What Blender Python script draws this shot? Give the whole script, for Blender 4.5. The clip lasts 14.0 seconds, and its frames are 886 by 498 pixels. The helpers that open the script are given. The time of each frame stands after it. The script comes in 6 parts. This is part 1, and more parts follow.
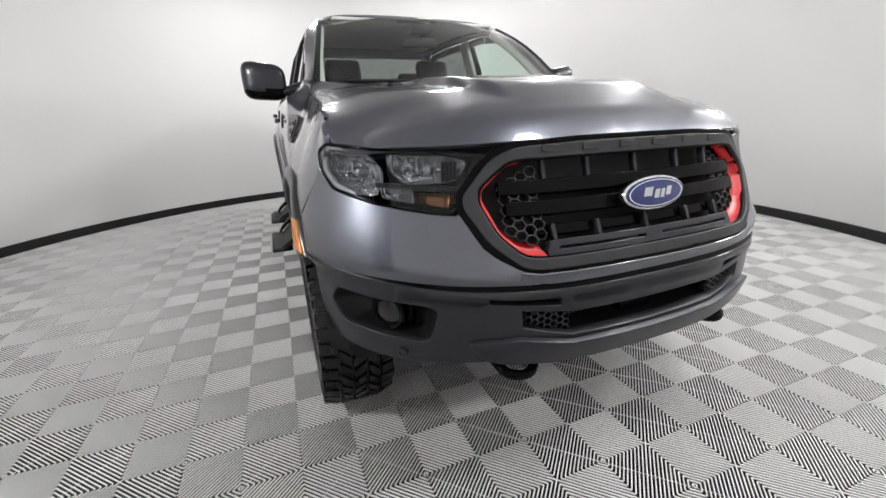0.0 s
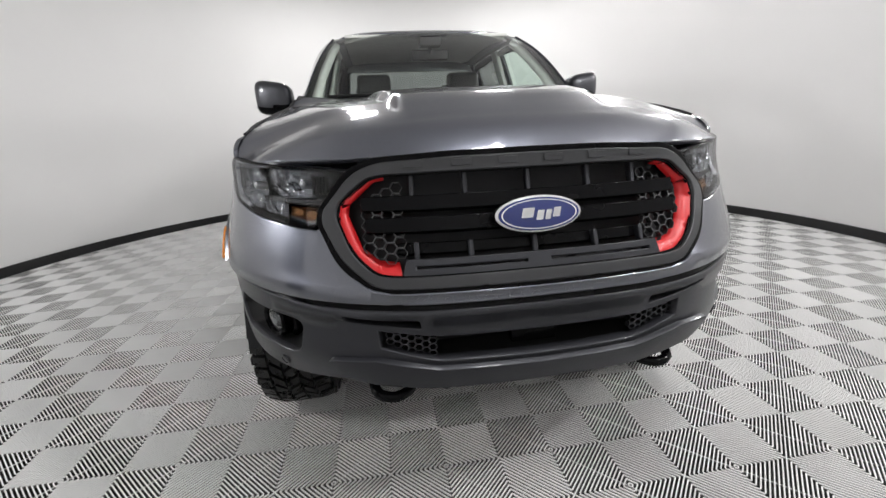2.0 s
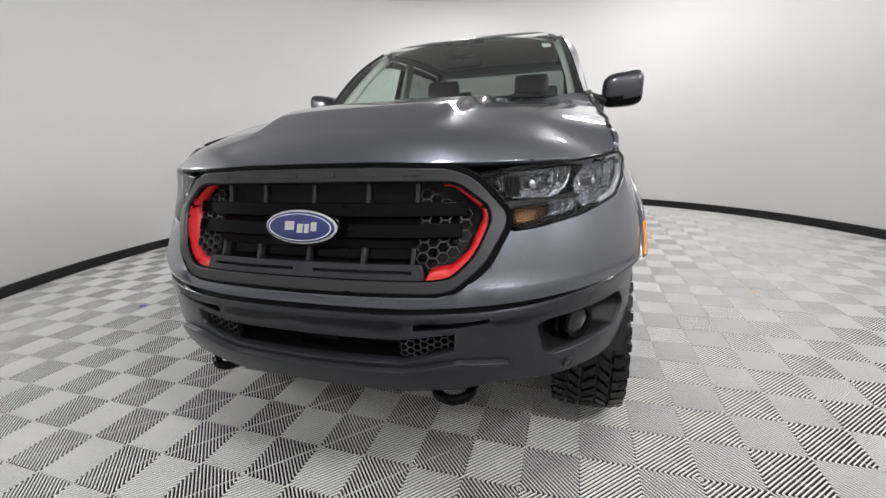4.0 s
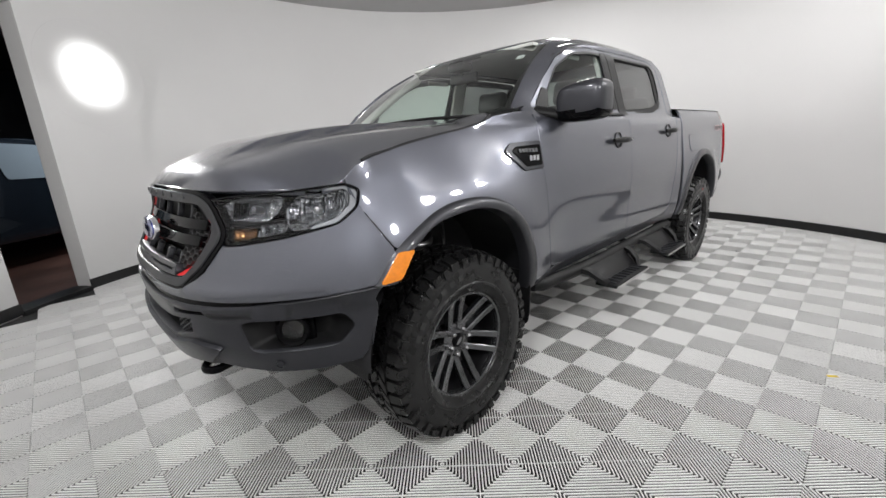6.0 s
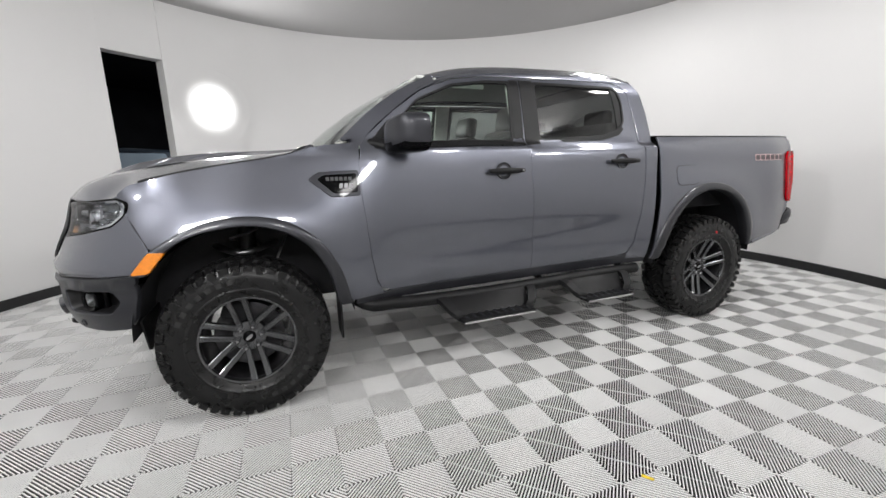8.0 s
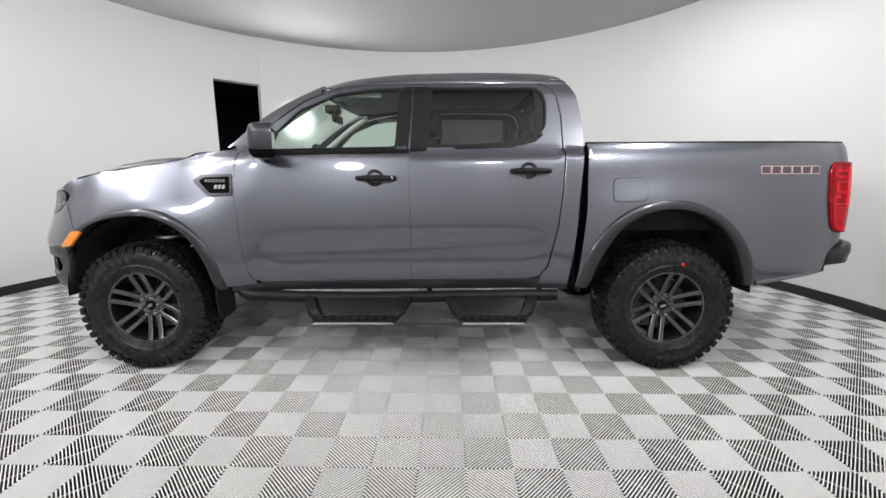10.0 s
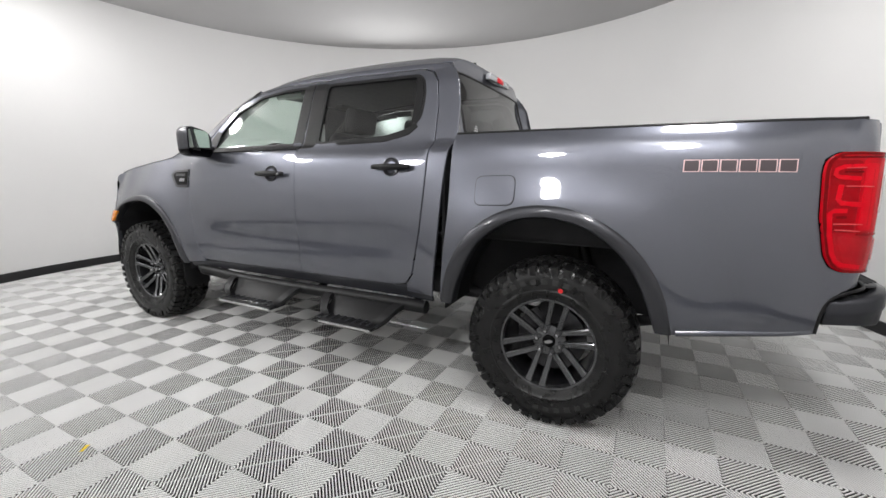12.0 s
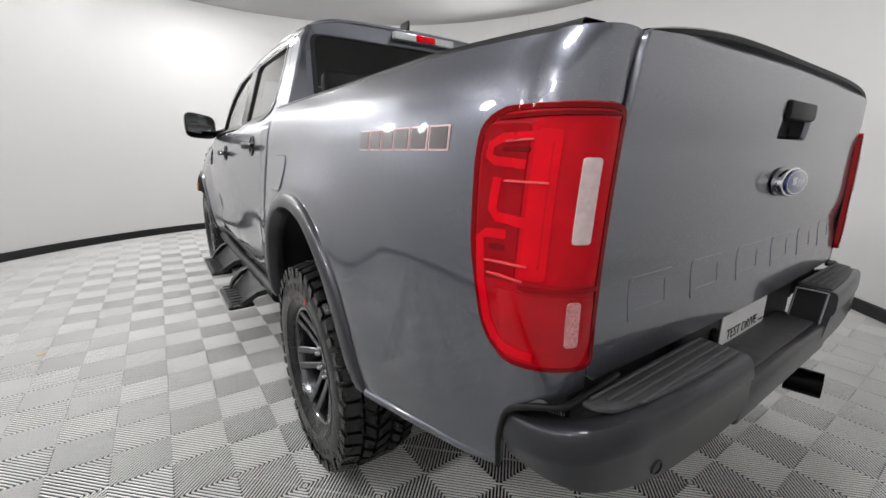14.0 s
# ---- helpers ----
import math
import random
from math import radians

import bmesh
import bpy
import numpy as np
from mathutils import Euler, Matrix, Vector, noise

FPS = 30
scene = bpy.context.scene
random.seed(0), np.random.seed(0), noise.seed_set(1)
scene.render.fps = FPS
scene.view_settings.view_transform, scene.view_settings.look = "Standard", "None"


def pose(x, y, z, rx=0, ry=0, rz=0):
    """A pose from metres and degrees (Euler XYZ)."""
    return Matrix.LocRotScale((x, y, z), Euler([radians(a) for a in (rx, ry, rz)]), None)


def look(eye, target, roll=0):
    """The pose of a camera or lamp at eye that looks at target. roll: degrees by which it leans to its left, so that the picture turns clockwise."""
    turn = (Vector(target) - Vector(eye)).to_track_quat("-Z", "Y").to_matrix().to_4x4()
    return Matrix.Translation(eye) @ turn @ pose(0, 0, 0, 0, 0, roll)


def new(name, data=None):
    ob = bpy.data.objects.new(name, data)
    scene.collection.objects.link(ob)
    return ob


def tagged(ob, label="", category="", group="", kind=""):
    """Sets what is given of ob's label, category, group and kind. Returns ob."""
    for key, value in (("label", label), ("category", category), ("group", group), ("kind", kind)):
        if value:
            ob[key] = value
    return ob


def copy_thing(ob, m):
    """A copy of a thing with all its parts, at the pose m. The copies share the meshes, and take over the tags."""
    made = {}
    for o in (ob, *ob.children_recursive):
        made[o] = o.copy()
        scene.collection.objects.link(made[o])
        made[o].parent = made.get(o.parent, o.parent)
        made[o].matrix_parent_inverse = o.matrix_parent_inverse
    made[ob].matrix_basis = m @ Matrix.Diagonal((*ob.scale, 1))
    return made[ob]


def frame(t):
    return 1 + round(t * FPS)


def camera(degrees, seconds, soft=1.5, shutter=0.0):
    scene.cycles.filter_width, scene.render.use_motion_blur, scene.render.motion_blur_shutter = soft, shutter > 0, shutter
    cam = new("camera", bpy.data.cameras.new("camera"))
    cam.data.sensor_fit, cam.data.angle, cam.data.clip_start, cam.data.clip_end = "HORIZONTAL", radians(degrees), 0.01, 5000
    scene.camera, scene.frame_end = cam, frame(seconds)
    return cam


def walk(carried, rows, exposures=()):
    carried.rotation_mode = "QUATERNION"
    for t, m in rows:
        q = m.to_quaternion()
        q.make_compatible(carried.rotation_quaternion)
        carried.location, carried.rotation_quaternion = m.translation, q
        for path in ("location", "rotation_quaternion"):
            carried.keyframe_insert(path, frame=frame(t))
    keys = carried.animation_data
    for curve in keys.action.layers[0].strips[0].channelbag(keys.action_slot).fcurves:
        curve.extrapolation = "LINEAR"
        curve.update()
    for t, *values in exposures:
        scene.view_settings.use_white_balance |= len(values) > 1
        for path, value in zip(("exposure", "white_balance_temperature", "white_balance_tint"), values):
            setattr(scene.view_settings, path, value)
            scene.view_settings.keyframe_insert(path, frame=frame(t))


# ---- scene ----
cam = camera(95.2, 14.0)
PATH = [
    (0, (-0.94, -1.693, 1.184), (-0.248, 0.077, 0.559), -1.9),
    (0.5, (-0.83, -1.715, 1.158), (-0.232, 0.092, 0.543), -1.9),
    (1, (-0.709, -1.729, 1.142), (-0.19, 0.107, 0.541), -2.4),
    (1.5, (-0.541, -1.762, 1.163), (-0.119, 0.107, 0.591), -2.8),
    (2, (-0.357, -1.822, 1.178), (-0.096, 0.077, 0.607), -2.6),
    (2.5, (-0.136, -1.811, 1.158), (-0.08, 0.105, 0.588), -2.7),
    (3, (0.093, -1.801, 1.184), (-0.043, 0.112, 0.616), -2.4),
    (3.2, (0.21, -1.812, 1.184), (-0.011, 0.095, 0.625), -2.4),
    (5.3, (1.546, -1.434, 1.214), (0.37, 0.095, 0.685), -3.4),
    (5.5, (1.671, -1.341, 1.224), (0.421, 0.13, 0.701), -3.5),
    (6, (1.99, -1.114, 1.225), (0.576, 0.208, 0.721), -3.2),
    (6.5, (2.273, -0.82, 1.211), (0.721, 0.343, 0.725), -2.6),
    (7, (2.558, -0.494, 1.228), (0.889, 0.504, 0.757), -1.4),
    (7.5, (2.812, -0.137, 1.224), (1.062, 0.73, 0.793), -1.0),
    (8, (3.009, 0.253, 1.23), (1.178, 0.946, 0.823), -1.4),
    (8.2, (3.081, 0.405, 1.239), (1.224, 1.02, 0.825), -1.4),
    (10.3, (3.279, 2.182, 1.198), (1.319, 2.025, 0.833), -0.0),
    (10.5, (3.239, 2.382, 1.212), (1.29, 2.134, 0.836), 0.0),
    (11, (3.115, 2.813, 1.201), (1.205, 2.346, 0.835), 0.1),
    (11.5, (2.917, 3.221, 1.208), (1.073, 2.538, 0.843), 0.2),
    (12, (2.705, 3.597, 1.204), (0.951, 2.712, 0.828), 0.2),
    (12.5, (2.387, 3.952, 1.201), (0.75, 2.871, 0.812), 0.0),
    (13, (2.048, 4.267, 1.196), (0.556, 3.0, 0.789), -0.0),
    (13.5, (1.674, 4.494, 1.189), (0.354, 3.055, 0.758), 0.2),
    (14, (1.277, 4.678, 1.204), (0.169, 3.08, 0.736), 0.3),
]
walk(cam, [(t, look(eye, target, roll)) for t, eye, target, roll in PATH], [(0, 0.05), (3, 0.0), (5.3, -0.2), (7, -0.14), (8.2, -0.05), (11, 0.03), (12.5, -0.06), (14, -0.08)])

# ---- light ----
ROOM_X, ROOM_Y, ROOM_R, ROOM_H = 0.0, 1.4, 4.12, 3.28

world = bpy.data.worlds.new("world")
scene.world = world
world.use_nodes = True
world.node_tree.nodes["Background"].inputs[0].default_value = (0.6, 0.7, 0.9, 1)
world.node_tree.nodes["Background"].inputs[1].default_value = 0.02


def disc_light(name, matrix, size, power, color=(1, 1, 1)):
    data = bpy.data.lights.new(name, "AREA")
    data.shape, data.size, data.energy, data.color = "DISK", size, power, color
    ob = new(name, data)
    ob.matrix_world = matrix
    return ob


def polar(degrees, r=ROOM_R, z=0.0):
    return Vector((ROOM_X + r * math.cos(radians(degrees)), ROOM_Y + r * math.sin(radians(degrees)), z))


LAMP_AZ, DOOR_AZ = (209.0,), (216.5, 225.5)
# added ceiling lamps, out of view: azimuth, radius, power; flood lamps on the wall, placed out of view: azimuth,
# height, power
LAMPS = [(-82, 3.1, 19), (62, 2.85, 22), (108, 2.75, 23)]
FLOODS = [(-56, 3.04, 58), (-36, 2.38, 26), (-12, 2.38, 22), (16, 2.95, 24), (38, 3.05, 40)]
CEILING_FILLS = [polar(az, r, ROOM_H) for az, r, power in LAMPS]
FLOOD_PLACES = [look(polar(az, ROOM_R - 0.002, z), polar(az + 180, ROOM_R, z - 0.9)) for az, z, power in FLOODS]
for p, (az, r, power) in zip(CEILING_FILLS, LAMPS):
    disc_light("ceiling_fill_light", pose(p.x, p.y, ROOM_H - 0.045), 0.5, power, (1, 0.99, 0.985))
for m, (az, z, power) in zip(FLOOD_PLACES, FLOODS):
    disc_light("flood_light", m @ Matrix.Translation((0, 0, -0.085)), 0.36, power, (1, 0.99, 0.985))
for az in LAMP_AZ:
    disc_light("wall_light", look(polar(az, ROOM_R - 0.05, 2.08), polar(az + 180, ROOM_R, 0.9)), 0.5, 56, (1, 1, 1))


# ---- materials ----
def material(name, color, rough=0.5, metal=0.0, coat=0.0, noise_scale=0.0, vary=0.0, bump=0.0, bump_scale=60.0, rough_vary=0.0, emit=0.0, spec=0.5):
    m = bpy.data.materials.new(name)
    m.use_nodes = True
    nt = m.node_tree
    b = nt.nodes["Principled BSDF"]
    b.inputs["Base Color"].default_value = (*color, 1)
    b.inputs["Roughness"].default_value = rough
    b.inputs["Metallic"].default_value = metal
    b.inputs["Coat Weight"].default_value = coat
    b.inputs["Coat Roughness"].default_value = 0.04
    b.inputs["Specular IOR Level"].default_value = spec
    if emit:
        b.inputs["Emission Color"].default_value = (*color, 1)
        b.inputs["Emission Strength"].default_value = emit
    tc = nt.nodes.new("ShaderNodeTexCoord")
    if vary or rough_vary:
        big = nt.nodes.new("ShaderNodeTexNoise")
        big.inputs["Scale"].default_value = noise_scale
        big.inputs["Detail"].default_value = 6
        nt.links.new(tc.outputs["Object"], big.inputs["Vector"])
        if vary:
            ramp = nt.nodes.new("ShaderNodeMapRange")
            ramp.inputs["From Min"].default_value, ramp.inputs["From Max"].default_value = 0.3, 0.7
            ramp.inputs["To Min"].default_value, ramp.inputs["To Max"].default_value = 1 - vary, 1 + vary
            mul = nt.nodes.new("ShaderNodeVectorMath")
            mul.operation = "SCALE"
            mul.inputs[0].default_value = color
            nt.links.new(big.outputs["Fac"], ramp.inputs["Value"])
            nt.links.new(ramp.outputs["Result"], mul.inputs["Scale"])
            nt.links.new(mul.outputs["Vector"], b.inputs["Base Color"])
        if rough_vary:
            r2 = nt.nodes.new("ShaderNodeMapRange")
            r2.inputs["From Min"].default_value, r2.inputs["From Max"].default_value = 0.3, 0.7
            r2.inputs["To Min"].default_value, r2.inputs["To Max"].default_value = rough - rough_vary, rough + rough_vary
            nt.links.new(big.outputs["Fac"], r2.inputs["Value"])
            nt.links.new(r2.outputs["Result"], b.inputs["Roughness"])
    if bump:
        fine = nt.nodes.new("ShaderNodeTexNoise")
        fine.inputs["Scale"].default_value = bump_scale
        fine.inputs["Detail"].default_value = 4
        bp = nt.nodes.new("ShaderNodeBump")
        bp.inputs["Strength"].default_value = bump
        bp.inputs["Distance"].default_value = 0.002
        nt.links.new(tc.outputs["Object"], fine.inputs["Vector"])
        nt.links.new(fine.outputs["Fac"], bp.inputs["Height"])
        nt.links.new(bp.outputs["Normal"], b.inputs["Normal"])
    return m


def paint_material():
    m = material("grey_metallic_paint", (0.106, 0.111, 0.136), 0.33, 0.8, 1.0)
    nt = m.node_tree
    b = nt.nodes["Principled BSDF"]
    tc = nt.nodes.new("ShaderNodeTexCoord")
    b.inputs["Coat IOR"].default_value = 1.75
    flake = nt.nodes.new("ShaderNodeTexVoronoi")
    flake.inputs["Scale"].default_value = 900
    mix = nt.nodes.new("ShaderNodeMapRange")
    mix.inputs["To Min"].default_value, mix.inputs["To Max"].default_value = 0.27, 0.39
    nt.links.new(tc.outputs["Object"], flake.inputs["Vector"])
    sep = nt.nodes.new("ShaderNodeSeparateColor")
    nt.links.new(flake.outputs["Color"], sep.inputs["Color"])
    nt.links.new(sep.outputs["Red"], mix.inputs["Value"])
    nt.links.new(mix.outputs["Result"], b.inputs["Roughness"])
    bp = nt.nodes.new("ShaderNodeBump")
    bp.inputs["Strength"].default_value, bp.inputs["Distance"].default_value = 0.06, 0.0006
    nt.links.new(sep.outputs["Green"], bp.inputs["Height"])
    nt.links.new(bp.outputs["Normal"], b.inputs["Normal"])
    return m


def glass_material(name, tint, gloss=1.0):
    m = bpy.data.materials.new(name)
    m.use_nodes = True
    nt = m.node_tree
    nt.nodes.clear()
    out = nt.nodes.new("ShaderNodeOutputMaterial")
    mix = nt.nodes.new("ShaderNodeMixShader")
    see = nt.nodes.new("ShaderNodeBsdfTransparent")
    see.inputs[0].default_value = (*tint, 1)
    shine = nt.nodes.new("ShaderNodeBsdfGlossy")
    shine.inputs["Roughness"].default_value = 0.01
    shine.inputs["Color"].default_value = (gloss, gloss, gloss, 1)
    edge = nt.nodes.new("ShaderNodeLayerWeight")
    edge.inputs["Blend"].default_value = 0.5
    sharp = nt.nodes.new("ShaderNodeMath")
    sharp.operation = "POWER"
    sharp.inputs[1].default_value = 4.0
    lift = nt.nodes.new("ShaderNodeMath")
    lift.operation = "MULTIPLY_ADD"
    lift.inputs[1].default_value, lift.inputs[2].default_value = 0.9, 0.05
    nt.links.new(edge.outputs["Facing"], sharp.inputs[0])
    nt.links.new(sharp.outputs[0], lift.inputs[0])
    nt.links.new(lift.outputs[0], mix.inputs[0])
    nt.links.new(see.outputs[0], mix.inputs[1])
    nt.links.new(shine.outputs[0], mix.inputs[2])
    nt.links.new(mix.outputs[0], out.inputs[0])
    return m


def tile_material():
    m = material("grey_tile_plastic", (0.79, 0.79, 0.78), 0.42, 0, 0, 3.0, 0.05, 0.15, 220, 0.06)
    nt = m.node_tree
    b = nt.nodes["Principled BSDF"]
    info = nt.nodes.new("ShaderNodeObjectInfo")
    mr = nt.nodes.new("ShaderNodeMapRange")
    mr.inputs["To Min"].default_value, mr.inputs["To Max"].default_value = 0.94, 1.04
    sc = nt.nodes.new("ShaderNodeVectorMath")
    sc.operation = "SCALE"
    link = b.inputs["Base Color"].links[0]
    nt.links.new(link.from_socket, sc.inputs[0])
    nt.links.new(info.outputs["Random"], mr.inputs["Value"])
    nt.links.new(mr.outputs["Result"], sc.inputs["Scale"])
    nt.links.new(sc.outputs["Vector"], b.inputs["Base Color"])
    return m


PAINT = paint_material()
SATIN = material("satin_dark_grey", (0.034, 0.035, 0.041), 0.33, 0.5, 0.3, 9, 0.06, 0.12, 500, spec=0.3)
FLARE = material("satin_grey_flare", (0.042, 0.043, 0.049), 0.36, 0.7, 0.4, 9, 0.06, 0.1, 500)
GRILLE_GREY = material("satin_grille_grey", (0.048, 0.049, 0.052), 0.42, 0.6, 0.1, 12, 0.05, 0.1, 500)
BLACK = material("black_plastic", (0.007, 0.007, 0.0075), 0.45, 0, 0, 14, 0.2, 0.25, 350, spec=0.22)
DARK = material("dark_underbody", (0.008, 0.008, 0.010), 0.7, 0, 0, 8, 0.4, 0.3, 60)
GLOSS = material("gloss_black", (0.0025, 0.0025, 0.003), 0.10, 0, 0.0, 9, 0.1, spec=0.09)
RUBBER = material("tyre_rubber", (0.0055, 0.0055, 0.0058), 0.30, 0, 0, 25, 0.25, 0.35, 160, 0.08, spec=0.4)
RIM = material("dark_grey_alloy", (0.10, 0.102, 0.108), 0.24, 0.92, 0.8, 20, 0.08)
WORN = material("worn_metal", (0.62, 0.62, 0.62), 0.45, 1, 0, 30, 0.15, 0.2, 150)
STEEL = material("dull_steel", (0.35, 0.35, 0.36), 0.35, 1, 0, 18, 0.15, 0.2, 120)
CHROME = material("chrome", (0.75, 0.75, 0.77), 0.08, 1, 0, 12, 0.03)
RED_TRIM = material("red_grille_trim", (0.62, 0.010, 0.014), 0.4, 0, 0.1, 15, 0.06)
RED_LENS = material("red_lamp_lens", (0.40, 0.0007, 0.006), 0.05, 0, 0.3, 18, 0.15, spec=0.15)
RED_BRIGHT = material("bright_red_lens", (0.62, 0.0008, 0.009), 0.06, 0, 0.0, 18, 0.1, spec=0.15)
RED_DARK = material("deep_red_lens", (0.16, 0.0004, 0.002), 0.06, 0, 0.0, 18, 0.15, spec=0.15)
AMBER = material("amber_lens", (0.66, 0.20, 0.006), 0.25, 0, 0.8, 60, 0.12, 0.3, 300)
WHITE = material("white_plastic", (0.78, 0.78, 0.78), 0.35, 0, 0.3, 20, 0.03)
CLEAR_LENS = material("pale_pink_lens", (0.60, 0.46, 0.46), 0.2, 0, 0.3, 60, 0.15)
PINK_LENS = material("hatched_pink_lens", (0.55, 0.22, 0.23), 0.3, 0, 0.2, 300, 0.4)
BLUE = material("blue_enamel", (0.012, 0.025, 0.16), 0.18, 0.2, 1.0, 30, 0.08)
LEATHER = material("dark_leather", (0.025, 0.025, 0.027), 0.5, 0, 0, 20, 0.15, 0.4, 220)
LINER = material("grey_headliner", (0.62, 0.62, 0.60), 0.9, 0, 0, 30, 0.08, 0.3, 400)
PALE_TRIM = material("pale_grey_trim", (0.62, 0.63, 0.60), 0.7, 0, 0, 30, 0.06, 0.2, 300)
CLEAR = glass_material("clear_glass", (0.93, 0.96, 0.95))
SCREEN = glass_material("greenish_windscreen_glass", (0.82, 0.89, 0.85))
TINT = glass_material("tinted_glass", (0.24, 0.25, 0.25))
WALL = material("white_wall_paint", (0.75, 0.745, 0.74), 0.75, 0, 0, 0.8, 0.02, 0.08, 90, 0.05)
CEILING = material("grey_ceiling_paint", (0.47, 0.465, 0.465), 0.85, 0, 0, 0.9, 0.03, 0.1, 90)
BASE = material("black_baseboard", (0.010, 0.010, 0.011), 0.42, 0, 0, 7, 0.3, 0.2, 120)
# near-black colour paints the shade at the bottom of the rib gaps
SLAB = material("gap_shade_subfloor", (0.018, 0.018, 0.018), 0.8, 0, 0, 4, 0.3, 0.3, 80)
TILE = tile_material()

GLOW = material("lamp_glow", (1, 1, 1), 0.5, emit=6)
BROWN = material("brown_stained_concrete", (0.10, 0.045, 0.032), 0.55, 0, 0, 2.2, 0.35, 0.2, 60, 0.1)
# near-black colour carries the garage's lack of light
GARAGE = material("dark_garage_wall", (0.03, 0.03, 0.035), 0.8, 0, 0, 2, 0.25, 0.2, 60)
SUV_PAINT = material("dark_blue_car_paint", (0.02, 0.03, 0.045), 0.25, 0.4, 1.0, 9, 0.1)
YELLOW = material("yellow_tape", (0.75, 0.55, 0.02), 0.5, 0, 0, 30, 0.1)
BLUE_SCRAP = material("blue_scrap", (0.06, 0.07, 0.42), 0.5, 0, 0, 40, 0.1)
LETTER_PINK = material("pale_pink_outline", (0.72, 0.50, 0.50), 0.4, 0, 0.2, 40, 0.05)
LETTER_DARK = material("dark_decal", (0.06, 0.045, 0.05), 0.4, 0, 0.2, 40, 0.05)
BADGE_GREY = material("badge_grey", (0.22, 0.22, 0.23), 0.4, 0, 0, 40, 0.1)
CLEAR_STRIP = material("pale_clear_plastic", (0.42, 0.43, 0.45), 0.2, 0.3, 0.5, 40, 0.1)
INK = material("black_ink", (0.01, 0.01, 0.01), 0.6, 0, 0, 40, 0.1)

# ---- building helpers ----
def curve(points, n):
    """A smooth line of n points through the given ones, by chord length."""
    p = np.array(points, float)
    d = np.r_[0, np.cumsum(np.linalg.norm(np.diff(p, axis=0), axis=1))]
    m = np.gradient(p, d, axis=0)
    t = np.linspace(0, d[-1], n)
    i = np.clip(np.searchsorted(d, t, "right") - 1, 0, len(d) - 2)
    h = (d[i + 1] - d[i])[:, None]
    s = ((t - d[i])[:, None]) / h
    return (2 * s**3 - 3 * s**2 + 1) * p[i] + (s**3 - 2 * s**2 + s) * h * m[i] + (-2 * s**3 + 3 * s**2) * p[i + 1] + (s**3 - s**2) * h * m[i + 1]


def spline(xs, ys):
    """A smooth function through a few values."""
    xs, ys = np.array(xs, float), np.array(ys, float)
    m = np.gradient(ys, xs)

    def f(x):
        x = min(max(x, xs[0]), xs[-1])
        i = min(max(int(np.searchsorted(xs, x, "right")) - 1, 0), len(xs) - 2)
        h = xs[i + 1] - xs[i]
        s = (x - xs[i]) / h
        return float((2 * s**3 - 3 * s**2 + 1) * ys[i] + (s**3 - 2 * s**2 + s) * h * m[i] + (-2 * s**3 + 3 * s**2) * ys[i + 1] + (s**3 - s**2) * h * m[i + 1])

    return f


def smooth(t):
    t = min(max(t, 0.0), 1.0)
    return t * t * (3 - 2 * t)


def mesh_object(name, verts, faces, mat, parent=None, label="", normals=None, flat=False):
    me = bpy.data.meshes.new(name)
    me.from_pydata([tuple(v) for v in verts], [], faces)
    me.materials.append(mat)
    me.polygons.foreach_set("use_smooth", [not flat] * len(me.polygons))
    me.update()
    if normals is not None:
        me.normals_split_custom_set_from_vertices([tuple(n) for n in normals])
    ob = new(name, me)
    ob.parent = parent
    if label:
        ob["label"] = label
    return ob


def part(name, bm, mat, parent=None, label="", angle=35):
    me = bpy.data.meshes.new(name)
    bmesh.ops.recalc_face_normals(bm, faces=bm.faces)
    for f in bm.faces:
        f.smooth = True
    for e in bm.edges:
        if len(e.link_faces) == 2 and e.calc_face_angle(0) > radians(angle):
            e.smooth = False
    bm.to_mesh(me)
    bm.free()
    me.materials.append(mat)
    ob = new(name, me)
    ob.parent = parent
    if label:
        ob["label"] = label
    return ob


def inside(poly, x, y):
    n, c = len(poly), False
    for i in range(n):
        x1, y1 = poly[i - 1]
        x2, y2 = poly[i]
        if (y1 > y) != (y2 > y) and x < (x2 - x1) * (y - y1) / (y2 - y1) + x1:
            c = not c
    return c


def dense(poly, step):
    out = []
    n = len(poly)
    for i in range(n):
        a, b = np.array(poly[i], float), np.array(poly[(i + 1) % n], float)
        k = max(1, int(math.ceil(np.linalg.norm(b - a) / step)))
        out += [tuple(a + (b - a) * j / k) for j in range(k)]
    return out


def rounded(poly, r, seg=4):
    """A polygon with its corners cut by arcs."""
    out = []
    n = len(poly)
    for i in range(n):
        p, a, b = np.array(poly[i], float), np.array(poly[i - 1], float), np.array(poly[(i + 1) % n], float)
        da, db = np.linalg.norm(a - p), np.linalg.norm(b - p)
        k = min(r, da * 0.45, db * 0.45)
        s, e = p + (a - p) / da * k, p + (b - p) / db * k
        for j in range(seg + 1):
            t = j / seg
            out.append(tuple((1 - t) ** 2 * s + 2 * t * (1 - t) * p + t * t * e))
    return out


from mathutils import geometry


